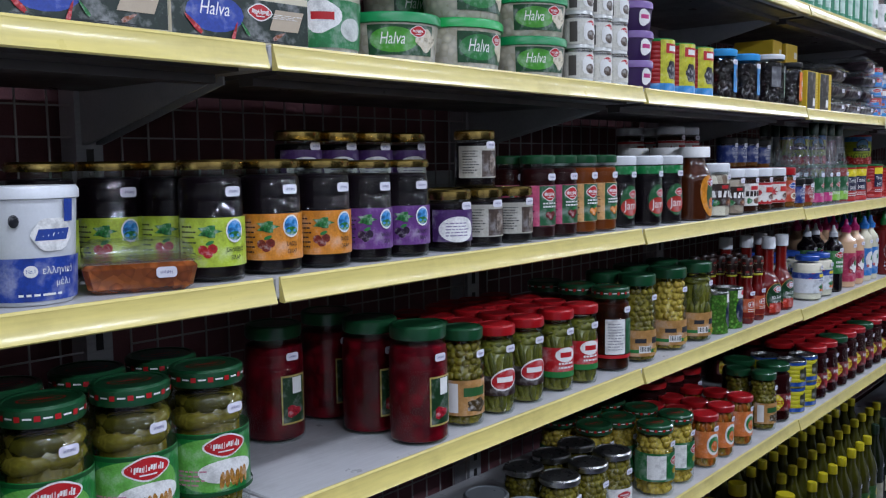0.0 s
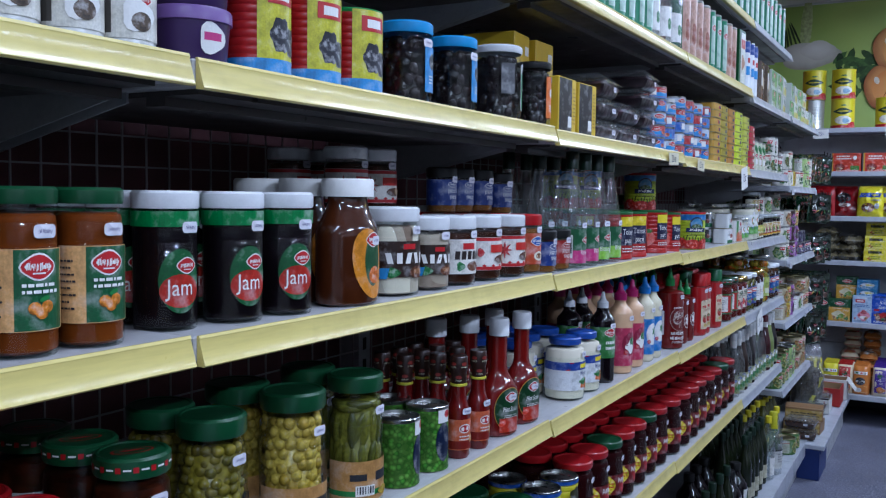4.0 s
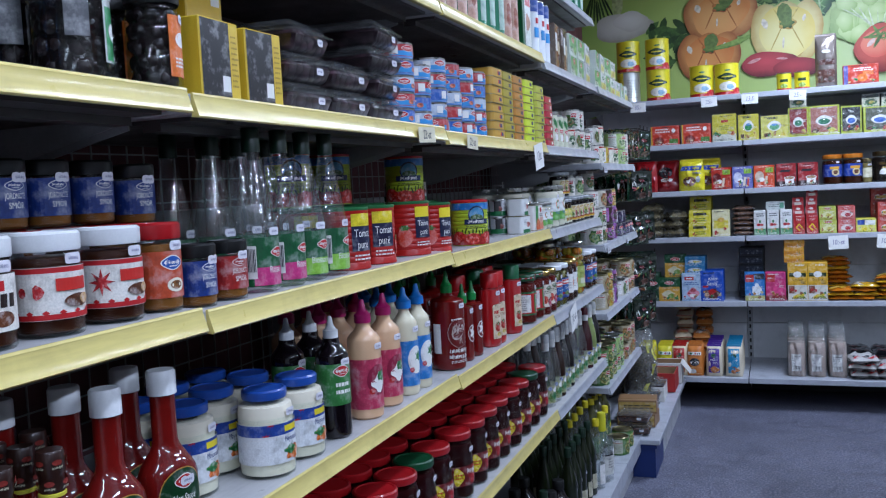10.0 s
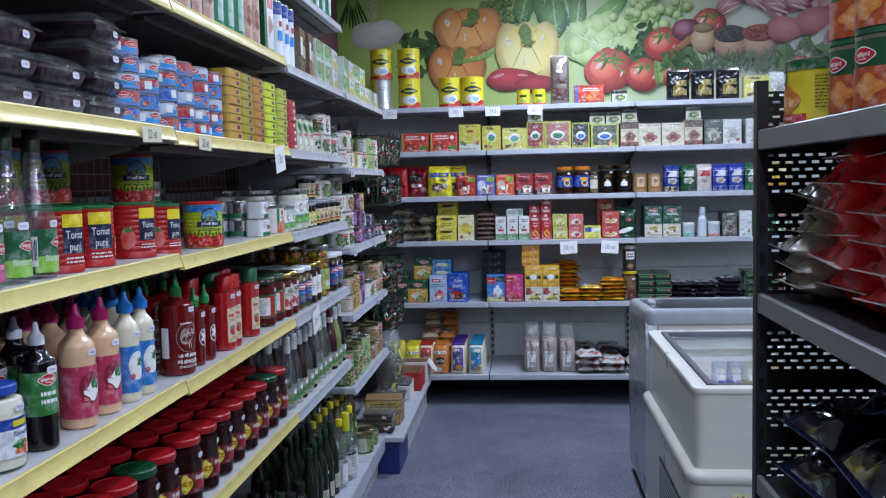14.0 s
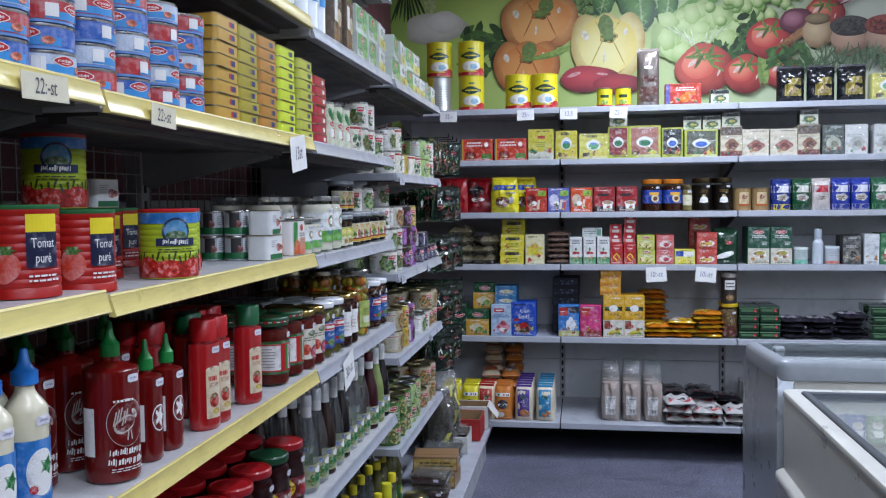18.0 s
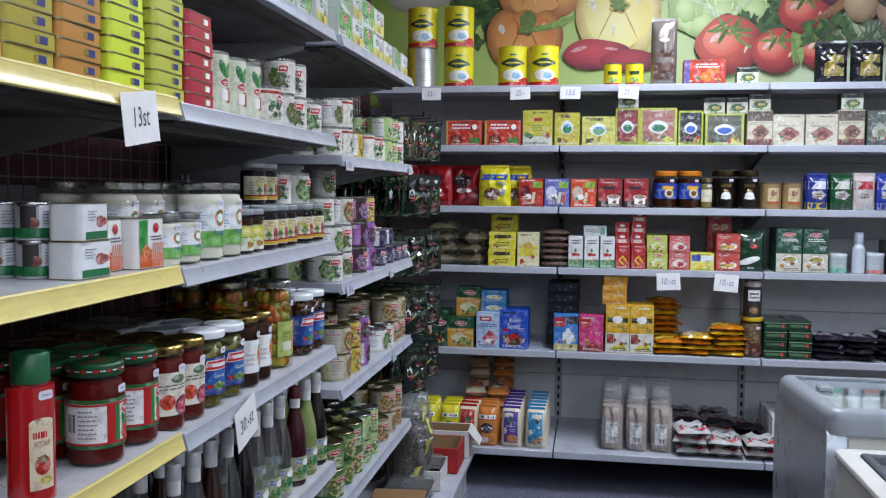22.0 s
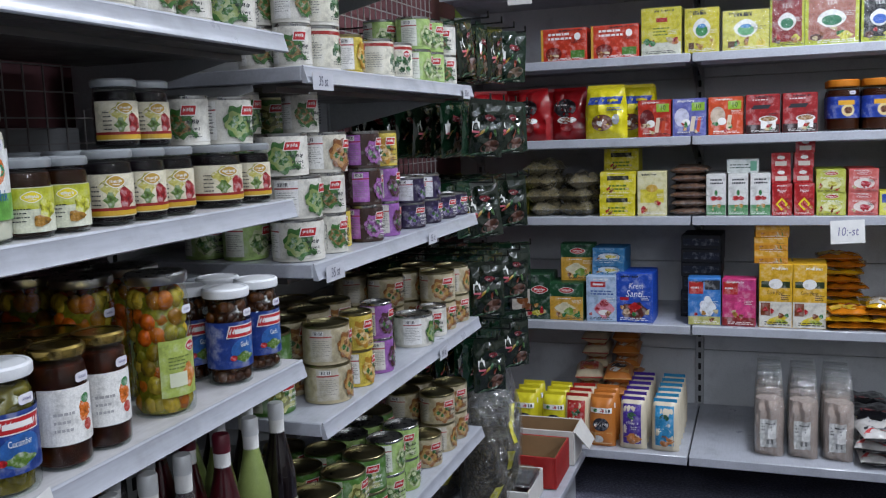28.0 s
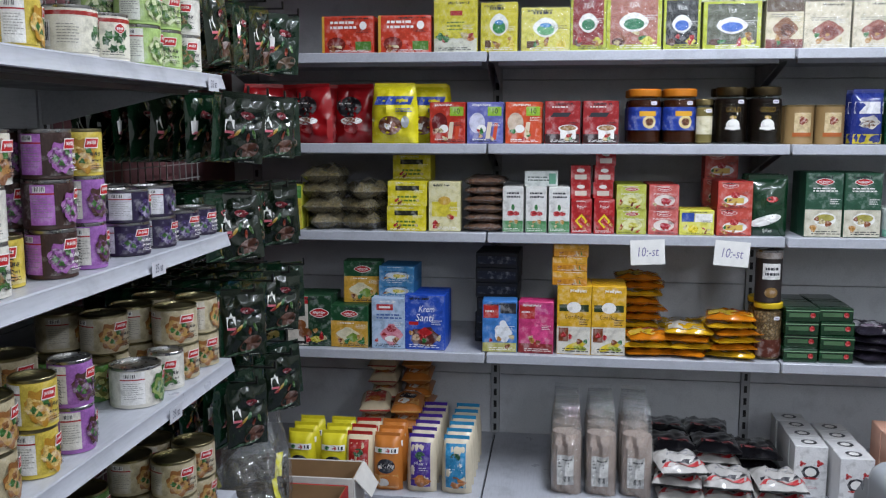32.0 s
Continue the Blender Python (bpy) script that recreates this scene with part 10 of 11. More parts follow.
L("tomato_can__wide", "J2", 3.80, 1)
L("tomato_can__wide", "J2", [3.915, 4.025], 1, xf=-1.06)
L("tomato_can__green", "J2", 3.915, 1, lift=0.1245, xf=-1.06)
L("tomato_can__green", "J2", 4.055, 1, xf=-0.934)
L("tomato_can__green", "J2", 4.185, 1, xf=-0.985)
L("tomato_can__wide", "J2", [4.08, 4.19, 4.30], 1, xf=-1.175)
L("small_can", "J2", [4.07, 4.13], 1, lift=0.1245, xf=-1.185, jit=40)
L("meat_tin", "J2", 4.21, 1, lift=0.1245, xf=-1.185)
L("meat_tin", "J2", 4.525, 1, 2)
L("small_can", "J2", 4.505, 5, 2, xf=-1.012, jit=30)
L("small_can", "J2", 4.57, 5, 2, xf=-1.03, jit=30)
L("sausage_tin", "J2", 4.70, 2)
L("sausage_tin", "J2", 4.615, 1, xf=-0.975)
L("kashk_jar__small", "J2", [4.795, 4.882], 1)
L("kashk_jar__large", "J2", [4.80, 4.90], 2, xf=-1.035)
L("kashk_jar__large", "J2", [4.985, 5.077], 2)
L("honey_jam__lime", "J2", [5.15, 5.215], 3)
L("berry_jam", "J2", [5.30, 5.375, 5.442], 3)
L("berry_jam", "J2", 5.51, 2, xf=-1.0)
L("berry_jam__wide", "J2", 5.58, 2)
L("berry_jam", "J2", 5.672, 3)
L("berry_jam", "J2", [5.41, 5.485], 1, lift=SIZE["berry_jam"][2], xf=-1.015)
L("stew_can__half", "J2", 5.59, 1, lift=SIZE["berry_jam"][2], xf=-1.015, jit=36)
L("stew_can__white", "J2", 5.70, 1, lift=SIZE["berry_jam"][2], xf=-1.0, jit=12)

# third shelf
L("gherkin_jar", "J3", [0.08, 0.19, 0.30, 0.405, 0.510, 0.617, 0.725], 2)
for x, y in ((-1.178, 0.975), (-1.206, 1.118), (-1.088, 1.108), (-0.985, 1.115)):
    place("beet_jar", pose(x, y, top_of("J3", y) + 0.0006, 0, 0, 62))
L("olive_jar__dark", "J3", 1.228, 2)
mixed(["pepper_jar__a", "pepper_jar__a", "pepper_jar__b", "pepper_jar__b"], "J3", [1.318, 1.412, 1.515, 1.60], 4)
L("pepper_jar__a", "J3", [1.24, 1.465], 2, xf=-1.10)
L("sauce_jar", "J3", 1.735, 3)
L("brine_jar__olives", "J3", 1.855, 2)
L("brine_jar__lupin", "J3", 2.01, 2)
L("brine_jar__green", "J3", 2.147, 2)
L("pea_can", "J3", [2.257, 2.352], 2, jit=15)
L("hot_sauce", "J3", span(2.39, 2.565, 4), 2, xf=-1.035)
L("hot_sauce", "J3", [2.432, 2.503], 2)
L("ketchup_bottle", "J3", [2.605, 2.715], 2)
L("ketchup_bottle", "J3", [2.53], 1, xf=-1.04)
L("mayonnaise_jar", "J3", [2.985, 3.09], 3)
L("mayonnaise_jar", "J3", [2.87], 2, xf=-1.02)
L("molasses_bottle", "J3", [3.205], 1)
L("molasses_bottle", "J3", [3.18, 3.27], 1, xf=-1.03)
L("dressing_bottle__pink", "J3", [3.345, 3.45], 1)
L("dressing_bottle__pink", "J3", [3.33, 3.42, 3.50], 2, xf=-1.04)
L("dressing_bottle__blue", "J3", [3.545, 3.617], 1)
L("dressing_bottle__blue", "J3", [3.58, 3.65], 2, xf=-1.03)
L("chilli_sauce", "J3", 3.855, 1)
L("chilli_sauce", "J3", [3.79, 3.90, 4.02], 2, xf=-1.05)
L("chilli_sauce__small", "J3", [3.957, 4.028], 1, xf=-0.955)
L("squeeze_ketchup__red", "J3", [4.165, 4.22], 1)
L("squeeze_ketchup__green", "J3", [4.255], 1, xf=-1.02)
L("squeeze_ketchup__green", "J3", 4.39, 1)
L("squeeze_ketchup__red", "J3", [4.12, 4.30, 4.38], 2, xf=-1.03)
L("paste_jar__green", "J3", [4.585, 4.70], 3)
L("paste_jar__gold", "J3", [4.805, 4.893], 4)
L("cucumber_jar", "J3", [4.99, 5.085], 1)
L("plain_jar__grey", "J3", [4.99, 5.085], 3, xf=-1.04)
L("fig_jar", "J3", [5.178, 5.256], 1)
L("plain_jar__gold", "J3", [5.17, 5.26], 3, xf=-1.025)
L("mixed_pickle_jar", "J3", 5.405, 1)
L("mixed_pickle_jar", "J3", [5.36, 5.47], 2, xf=-1.05)
L("garlic_jar", "J3", [5.575, 5.67], 2)
L("plain_jar__grey", "J3", [5.60, 5.70], 1, xf=-1.13)

# fourth shelf
L("white_jar", "J4", [0.95, 1.06, 1.18, 1.30, 1.42], 2)
L("olive_jar__white", "J4", [1.54, 1.645, 1.745], 2)
L("olive_jar__green", "J4", [1.955, 2.06], 3)
L("olive_jar__green", "J4", 1.86, 2, xf=-1.06)
L("carrot_jar", "J4", [2.20, 2.305, 2.43], 3)
L("olive_jar__dark", "J4", [2.61], 2)
L("cherry_jar__red", "J4", [2.30, 2.41, 2.52], 2, xf=-1.14)
L("cherry_jar__green", "J4", 2.72, 2)
L("yellow_can", "J4", [2.86, 2.96], 1, 2)
L("yellow_can", "J4", [2.88], 1, 2, xf=-1.04)
for k, y in enumerate(span(3.07, 3.71, 7) + span(3.87, 4.69, 8)):
    L("cherry_jar__green" if k in (2, 5, 13) else "cherry_jar__red", "J4", y, 1)
    L("cherry_jar__red", "J4", y + 0.004, 3, xf=-1.058)
CORD = ["clear", "clear", "brown", "clear", "dark", "clear"]
for r in range(3):
    for k, y in enumerate(span(4.84, 5.42, 8)):
        L("cordial_bottle__" + CORD[(k + r) % 6], "J4", y, 1, xf=-0.955 - 0.07 * r)
L("cordial_bottle__red", "J4", 5.52, 3)
L("cordial_bottle__green", "J4", 5.61, 3)
L("cordial_bottle__dark", "J4", 5.70, 3)

# base deck
def base(kind, ys, xs):
    w, d, h = SIZE[kind]
    for y in ys:
        for x in xs:
            place(kind, pose(x, y + random.uniform(-0.006, 0.006), BASE_Z + 0.0006, 0, 0, 90 + random.uniform(-12, 12)))


base("oil_jug", [2.15, 2.33, 2.52, 2.72], [-0.95, -1.10])
base("oil_bottle", span(2.90, 3.50, 7), [-0.93, -1.03, -1.13, -1.23])
base("oil_bottle", span(3.58, 4.0, 5), [-1.03, -1.13, -1.23])
base("molasses_jug", [4.62, 4.75, 4.88], [-0.97, -1.10])
base("olive_oil__dark", [4.98, 5.07, 5.16, 5.26, 5.36], [-0.955, -1.05, -1.15])
base("olive_oil__dark", span(3.6, 4.5, 9), [-0.93])
base("vinegar_bottle", [5.45, 5.67], [-0.935])
base("clear_vinegar", [5.555], [-0.93])
base("vinegar_bottle", span(5.40, 5.74, 4), [-1.04, -1.15])
base("oil_bottle", [5.83, 5.93, 6.03, 6.13], [-1.03, -1.14, -1.25])

# top shelves
L("oil_tin__green", "T", span(2.62, 3.45, 12), 2)
L("vinegar_bottle", "T", span(3.52, 3.74, 3), 2)
L("oil_tin__pink", "T", span(3.85, 4.1, 4), 2)
L("oil_tin__green", "T", span(4.18, 4.36, 3), 2)
L("oil_tin__pink", "T", [4.44, 4.52], 2)
L("oil_tin__square", "T", 4.64, 2)
L("spray_can__blue", "T", [4.80, 4.875, 4.95], 2)
L("tea_box__clear", "T", [5.09, 5.22], 2)
L("tea_box__green", "T", [5.37, 5.52], 2, 2)
L("tea_box__grey", "T", [5.67], 2, 2)
L("oil_tin__green", "TT", span(4.4, 5.6, 12), 1)
mixed(["tea_box__green", "tea_box__grey"], "C1", [5.90, 6.04, 6.18, 6.32], 2, stack=2)
mixed(["tea_box__grey", "tea_box__green"], "C1", [6.47, 6.62, 6.76], 2, stack=1)

# cans
L("herb_can", "C2", [5.98], 2, 2, jit=36)
L("stew_can__half", "C2", 5.86, 2, 2, jit=36)
L("stew_can__yellow", "C2", 6.095, 2, 1, jit=36)
L("herb_can", "C2", [6.275], 2, 1, jit=36)
L("stew_can__white", "C2", [6.17], 2, 1, xf=-1.06, jit=36)
L("herb_can", "C2", 6.385, 2, 1, jit=36)
L("bean_can__lime", "C2", [6.53, 6.63], 2, 2, jit=36)
L("stew_can__half", "C2", [6.74], 2, 2, jit=36)
L("stew_can__white", "C3", 5.862, 1, 2, jit=36)
L("stew_can__white", "C3", 5.862, 1, 1, lift=0.168, xf=-0.975, jit=36)
L("bean_can__lime", "C3", 5.86, 2, 1, xf=-1.075, jit=36)
L("stew_can__white", "C3", 5.86, 2, 3, xf=-1.075, lift=0.0845, jit=36)
L("bean_can__green", "C3", 5.97, 1, 2, xf=-1.20, jit=36)
L("stew_can__half", "C3", 5.972, 2, 2, jit=36)
L("stew_can__meat", "C3", 5.99, 1, 1, lift=0.168, jit=36)
L("stew_can__half", "C3", 5.97, 1, 1, lift=0.252, xf=-1.0, jit=36)
L("stew_can__yellow", "C3", 6.06, 1, 1, xf=-0.98, jit=36)
L("stew_can__aubergine", "C3", 6.165, 2, 3, jit=36)
L("stew_can__aubergine", "C3", 6.07, 1, 2, xf=-1.07, jit=36)
L("stew_can__lilac", "C3", 6.268, 1, 2, jit=36)
L("stew_can__yellow", "C3", 6.268, 1, 1, lift=0.168, jit=36)
L("bean_can__green", "C3", 6.13, 1, 4, xf=-1.16, jit=36)
L("stew_can__navy", "C3", [6.44, 6.56], 2, 2, jit=36)
L("stew_can__navy", "C3", [6.69, 6.79], 2, 1, jit=36)
L("stew_can__lilac", "C3", [6.37], 1, 2, xf=-1.02, jit=36)
L("bean_can__cream", "C5", 5.955, 1, 2, jit=36)
L("bean_can__green", "C5", [5.85], 2, 2, xf=-1.03, jit=36)
L("stew_can__yellow", "C5", 6.075, 1, 2, jit=36)
L("stew_can__lilac", "C5", 6.19, 1, 2, jit=36)
L("bean_can__cream", "C5", [5.98, 6.09, 6.20], 3, 2, xf=-1.06, jit=36)
L("stew_can__white", "C5", 6.46, 1, 1, jit=36)
L("stew_can__half", "C5", 6.575, 1, 1, jit=36)
L("bean_can__green", "C5", [6.35, 6.48], 2, 1, xf=-1.06, jit=36)
L("bean_can__cream", "C5", [6.66, 6.775], 2, 2, jit=36)
L("bean_can__cream", "C5", 6.56, 2, 2, xf=-1.07, jit=36)
L("bean_can__green", "C6", [5.88, 6.0, 6.115], 3, 2, jit=36)
L("bean_can__lime", "C6", [6.225, 6.33], 2, 2, jit=36)
L("bean_can__cream", "C6", [6.50], 2, 1, jit=36)
L("bean_can__cream", "C6", [6.62, 6.73], 2, 2, jit=36)
L("bean_can__green", "C6", [6.42], 2, 2, xf=-1.06, jit=36)
base("bean_can__green", [5.95, 6.08], [-0.93])

# sachets on the pegs and loose bags
k = 0
for z in (1.80, 1.555, 1.305, 1.055, 0.81):
    for j, y in enumerate((6.92, 7.07, 7.22, 7.37)):
        sparse = z > 1.7 and j < 3
        for i in range(5 if sparse else 9):
            k += 1
            x = -0.93 - 0.05 * i - (0.04 if sparse else 0.03 * (j % 2))
            face = i == 0 and not sparse and (j + k) % 3 < 2
            place("spice_sachet__%d" % ((2 * k + i) % 4 if i else 2 * (k % 2)), pose(x, y + random.uniform(-0.012, 0.012), z - 0.168, random.uniform(-5, 5), random.uniform(-6, 6), random.uniform(24, 46) if face else random.uniform(62, 94)))
for x, y, a in ((-0.965, 6.99, 62), (-1.02, 7.22, 35), (-1.17, 7.06, 70)):
    place("nut_bag", pose(x, y, BASE_Z + 0.001, 0, 0, a))

# ---- floor boxes ----
CARD, CARDW, CREDP = paint("9a7a56", 0.8, vary=0.2, scale=12.0), paint("d4d2cc", 0.7, vary=0.12), paint("a82420", 0.6, vary=0.2)


def open_box(x0, x1, y0, y1, z0, z1, outer, inner, label, name="cardboard_box", flaps=False):
    t = 0.006
    root = tagged(new(name), label, "box", "boxes on the floor")
    root.matrix_basis = pose((x0 + x1) / 2, (y0 + y1) / 2, z0, 0, 0, random.uniform(-2, 2))
    w, d, h = (x1 - x0) / 2, (y1 - y0) / 2, z1 - z0
    for nm, q in (("side", (-w, -w + t, -d, d)), ("side", (w - t, w, -d, d)), ("end", (-w + t, w - t, -d, -d + t)), ("end", (-w + t, w - t, d - t, d))):
        a, b, c, e = q
        part(nm, join(nm, [(*block(a, b, c, e, 0, h, 0.0015), 0)], [outer]), root)
    part("bottom", box_mesh("bottom", -w + t, w - t, -d + t, d - t, 0, t, inner), root)
    part("lining", join("lining", [(*block(w - t - 0.002, w - t - 0.0005, -d + t, d - t, t, h - 0.002), 0), (*block(-w + t + 0.0005, -w + t + 0.002, -d + t, d - t, t, h - 0.002), 0), (*block(-w + t, w - t, d - t - 0.002, d - t - 0.0005, t, h - 0.002), 0)], [inner]), root, "brown inner faces")
    if flaps:
        part("flap", mesh_of("flap", [(w, -d, h - 0.002), (w, d, h - 0.002), (w + 0.05, d - 0.02, h - 0.07), (w + 0.05, -d + 0.02, h - 0.07), (w + 0.003, -d, h - 0.002), (w + 0.003, d, h - 0.002), (w + 0.053, d - 0.02, h - 0.068), (w + 0.053, -d + 0.02, h - 0.068)], [(0, 1, 2, 3), (7, 6, 5, 4), (0, 4, 5, 1), (1, 5, 6, 2), (2, 6, 7, 3), (3, 7, 4, 0)], outer, None, False), root)
    return root


open_box(-1.12, -0.775, 7.46, 7.62, BASE_Z, 0.335, CARDW, CARD, "open white cardboard tray box with brown inside", flaps=True)
open_box(-1.10, -0.79, 7.22, 7.445, BASE_Z, 0.32, CREDP, CARD, "open red and white cardboard tray box")
open_box(-1.06, -0.83, 6.97, 7.20, BASE_Z, 0.29, CARDW, CARD, "open white cardboard tray holding dark trays")
base_l = tagged(part("floor_deck", join("floor_deck", [(*block(-1.40, -0.765, 6.20, 7.63, BASE_Z - 0.03, BASE_Z - 0.004, 0.003), 0), (*block(-1.38, -0.80, 6.57, 7.60, 0.002, BASE_Z - 0.03), 1)], [STRIP_G, FRAME])), "grey shelf board laid on the base deck at the corner", "shelf")
for j, (y, n) in enumerate(((6.79, 2), (7.08, 2))):
    for s in range(n):
        place("date_tray__b", pose(-0.93 + 0.01 * s, y, BASE_Z + (0.006 if y > 6.97 else 0) + 0.0562 * s, 0, 0, 90 + random.uniform(-6, 6)))
for s in range(2):
    place("brown_tray", pose(-0.90, 6.32, BASE_Z + 0.0622 * s, 0, 0, 4 - 9 * s))
    place("date_carton", pose(-0.91, 6.50, BASE_Z + 0.0702 * s, 0, 0, -3 + 8 * s))
    place("date_tray__b", pose(-0.92, 6.64, BASE_Z + 0.0525 * s, 0, 0, 90 + random.uniform(-8, 8)))
ct = BASE_Z - 0.032
root = tagged(new("blue_crate"), "blue plastic crate propping the shelf board", "crate")
CRATE = paint("1c2f6a", 0.4)
for nm, x0, x1, y0, y1, z0, z1 in (("bottom", -1.12, -0.79, 6.22, 6.55, 0.002, 0.012), ("end", -1.12, -0.79, 6.22, 6.23, 0.012, ct), ("end", -1.12, -0.79, 6.54, 6.55, 0.012, ct), ("side", -0.80, -0.79, 6.23, 6.54, 0.012, ct), ("side", -1.12, -1.11, 6.23, 6.54, 0.012, ct), ("rim_band", -0.789, -0.782, 6.215, 6.555, ct - 0.02, ct - 0.001), ("rim_band", -1.12, -0.789, 6.212, 6.2195, ct - 0.02, ct - 0.001)):
    part(nm, box_mesh(nm, x0, x1, y0, y1, z0, z1, CRATE), root)

# ---- back shelving goods ----
def B(kind, row, xs, rows=1, stack=1, yf=None, jit=3.0, lift=0.0, gap=0.004):
    w, d, h = SIZE[kind]
    y0 = (BY[row] + 0.03) if yf is None else yf
    for x in (xs if isinstance(xs, (list, tuple)) else [xs]):
        for i in range(rows):
            for s in range(stack):
                place(kind, pose(x + random.uniform(-0.002, 0.002), y0 + d / 2 + i * (d + gap), ROWS_B[row] + 0.0156 + lift + s * h, 0, 0, random.uniform(-jit, jit)))


B("milk_tin__silver", "B1", -1.10)
B("milk_tin__large", "B1", -1.10, lift=0.2055)
B("milk_tin__large", "B1", -0.905, 1, 2)
B("milk_tin__large", "B1", [-0.625, -0.468])
B("milk_tin__small", "B1", [-0.115, -0.01])
B("foil_pack__tall", "B1", 0.13)
B("juice_box", "B1", 0.325)
B("tea_bag_box", "B1", 0.53)
B("coffee_pack__black", "B1", [0.92, 1.08, 1.245])
B("tea_box__pale", "B1", 1.43)
B("tea_box__pearl", "B1", 1.57)
B("tea_box__red", "B2", [-0.865, -0.665])
B("tea_box__yellow", "B2", -0.485)
B("tea_box__lemon", "B2", -0.34)
B("tea_box__pale", "B2", -0.185)
B("tea_box__ruby", "B2", -0.038, 1, 1)
B("tea_bag_box", "B2", -0.038, lift=0.186)
B("tea_box__ruby_wide", "B2", 0.112, 2)
B("tea_box__black", "B2", 0.268)
B("tea_box__black_wide", "B2", 0.427, 2)
B("tea_bag_box", "B2", [0.38, 0.49], lift=0.156, yf=7.86)
B("tea_box__white", "B2", [0.592], 2)
B("tea_bag_box", "B2", 0.592, lift=0.171, yf=7.86)
B("tea_box__white_wide", "B2", [0.725, 0.88], 2)
B("tea_box__white", "B2", 1.015, 2)
B("tea_bag_box", "B2", 1.015, lift=0.171)
B("tea_box__slate", "B2", 1.145, 2)
B("tea_box__pearl", "B2", [1.27, 1.42], 2)
B("tea_box__white", "B2", 1.555, 2)
B("pouch__red", "B3", [-1.18, -1.0], 2, jit=36)
B("pouch__red", "B3", [-1.09, -0.86], 2, yf=7.90, jit=28)
B("pouch__yellow", "B3", -0.705, 3, yf=7.83)
B("pouch__yellow", "B3", -0.60, 2, yf=7.90)
B("stick_box__red", "B3", -0.515, 2)
B("stick_box__violet", "B3", -0.385, 2)
B("stick_box__orange", "B3", -0.252, 2)
B("cappuccino_box", "B3", [-0.122, 0.008], 2)
B("coffee_jar__blue", "B3", [0.158, 0.277], 2)
B("coffee_jar__thin", "B3", 0.352, 2)
B("coffee_jar__gold", "B3", [0.445, 0.555], 2)
B("coffee_can", "B3", [0.665, 0.765], 2)
B("coffee_pack__bluewhite", "B3", 0.875, 2)
B("coffee_pack__green", "B3", 0.985, 2)
B("coffee_pack__redwhite", "B3", 1.09, 2)
B("coffee_pack__navy", "B3", [1.195, 1.30], 2)
B("coffee_pack__leaf", "B3", 1.405, 2)
B("coffee_pack__gold", "B3", [1.51, 1.60], 2)
B("herb_box", "B4", [-1.22, -1.10], 2)
for x in (-0.97, -0.82):
    B("herb_bag", "B4", x, 1, 4 if x < -0.9 else 3, jit=32)
B("stock_box", "B4", -0.662, 1, 2)
B("stock_box", "B4", -0.66, 1, 3, yf=7.95, jit=8)
B("stock_box__tall", "B4", -0.527)
B("cinnamon_pack", "B4", -0.385, 2, 6, jit=8)
B("cherry_box", "B4", [-0.283, -0.205, -0.127], 2)
B("mint_box", "B4", -0.19, lift=0.1613, yf=7.86)
B("pepper_box", "B4", [-0.052, 0.026], 3, 1)
B("spice_box", "B4", [-0.052, 0.026], 1, 2, lift=0.1213, yf=7.86)
B("spice_box", "B4", 0.03, 1, 1, lift=0.1213 + 0.112, yf=7.86)
B("pudding_box__lime", "B4", 0.12, 3, 2)
B("pudding_box__red", "B4", 0.226, 3, 2)
B("pudding_box__jelly", "B4", 0.34, 2, 1)
B("cake_box", "B4", 0.462, 2, 2)
B("cake_box", "B4", 0.44, 1, 3, yf=8.0)
B("salad_spice_bag", "B4", [0.57], 3, jit=12)
B("soup_box", "B4", [0.745, 0.87], 2)
B("mint_tub", "B4", [0.985], 2)
B("spray_bottle", "B4", 1.075)
B("pink_tub", "B4", 1.155, 2)
B("dark_box", "B4", 1.255, 2)
B("pale_box", "B4", 1.355, 2)
B("green_box", "B4", [1.46, 1.585], 2)
B("falafel_box", "B5", -1.02, 2)
B("spice_sachet__1", "B5", [-1.18, -1.28], 3)
B("hummus_box", "B5", -0.868, 2)
B("hummus_box", "B5", -0.835, 1, lift=0.1555, yf=7.88)
B("cream_box", "B5", -0.728, 2)
B("flat_blue_box", "B5", -0.70, 1, 2, lift=0.1855, yf=7.86)
B("dessert_box", "B5", -0.592, 2)
B("black_tray", "B5", -0.345, 1, 6, yf=7.97, jit=5)
B("whip_box__blue", "B5", -0.33)
B("whip_box__pink", "B5", -0.198)
B("corn_flour_box", "B5", [-0.067, 0.053], 2)
B("yellow_pack", "B5", -0.085, 1, 3, lift=0.2455, yf=7.83)
for s in range(9):
    B("noodle_bag__yellow" if s % 4 == 2 else "noodle_bag__orange", "B5", 0.175 + 0.012 * math.sin(2.1 * s), 1, 1, lift=0.029 * s, yf=8.0, jit=12)
for x, n in ((0.19, 3), (0.33, 4), (0.475, 6)):
    for s in range(n):
        B("noodle_bag__orange" if (s + int(10 * x)) % 2 else "noodle_bag__yellow", "B5", x + random.uniform(-0.012, 0.012), 1, 1, lift=0.0255 * s, jit=18)
    B("noodle_bag__yellow", "B5", x + 0.05, 1, 2, yf=8.14, jit=15)
B("nut_jar", "B5", 0.592, 2)
B("snack_can", "B5", 0.588, 1, lift=0.2005)
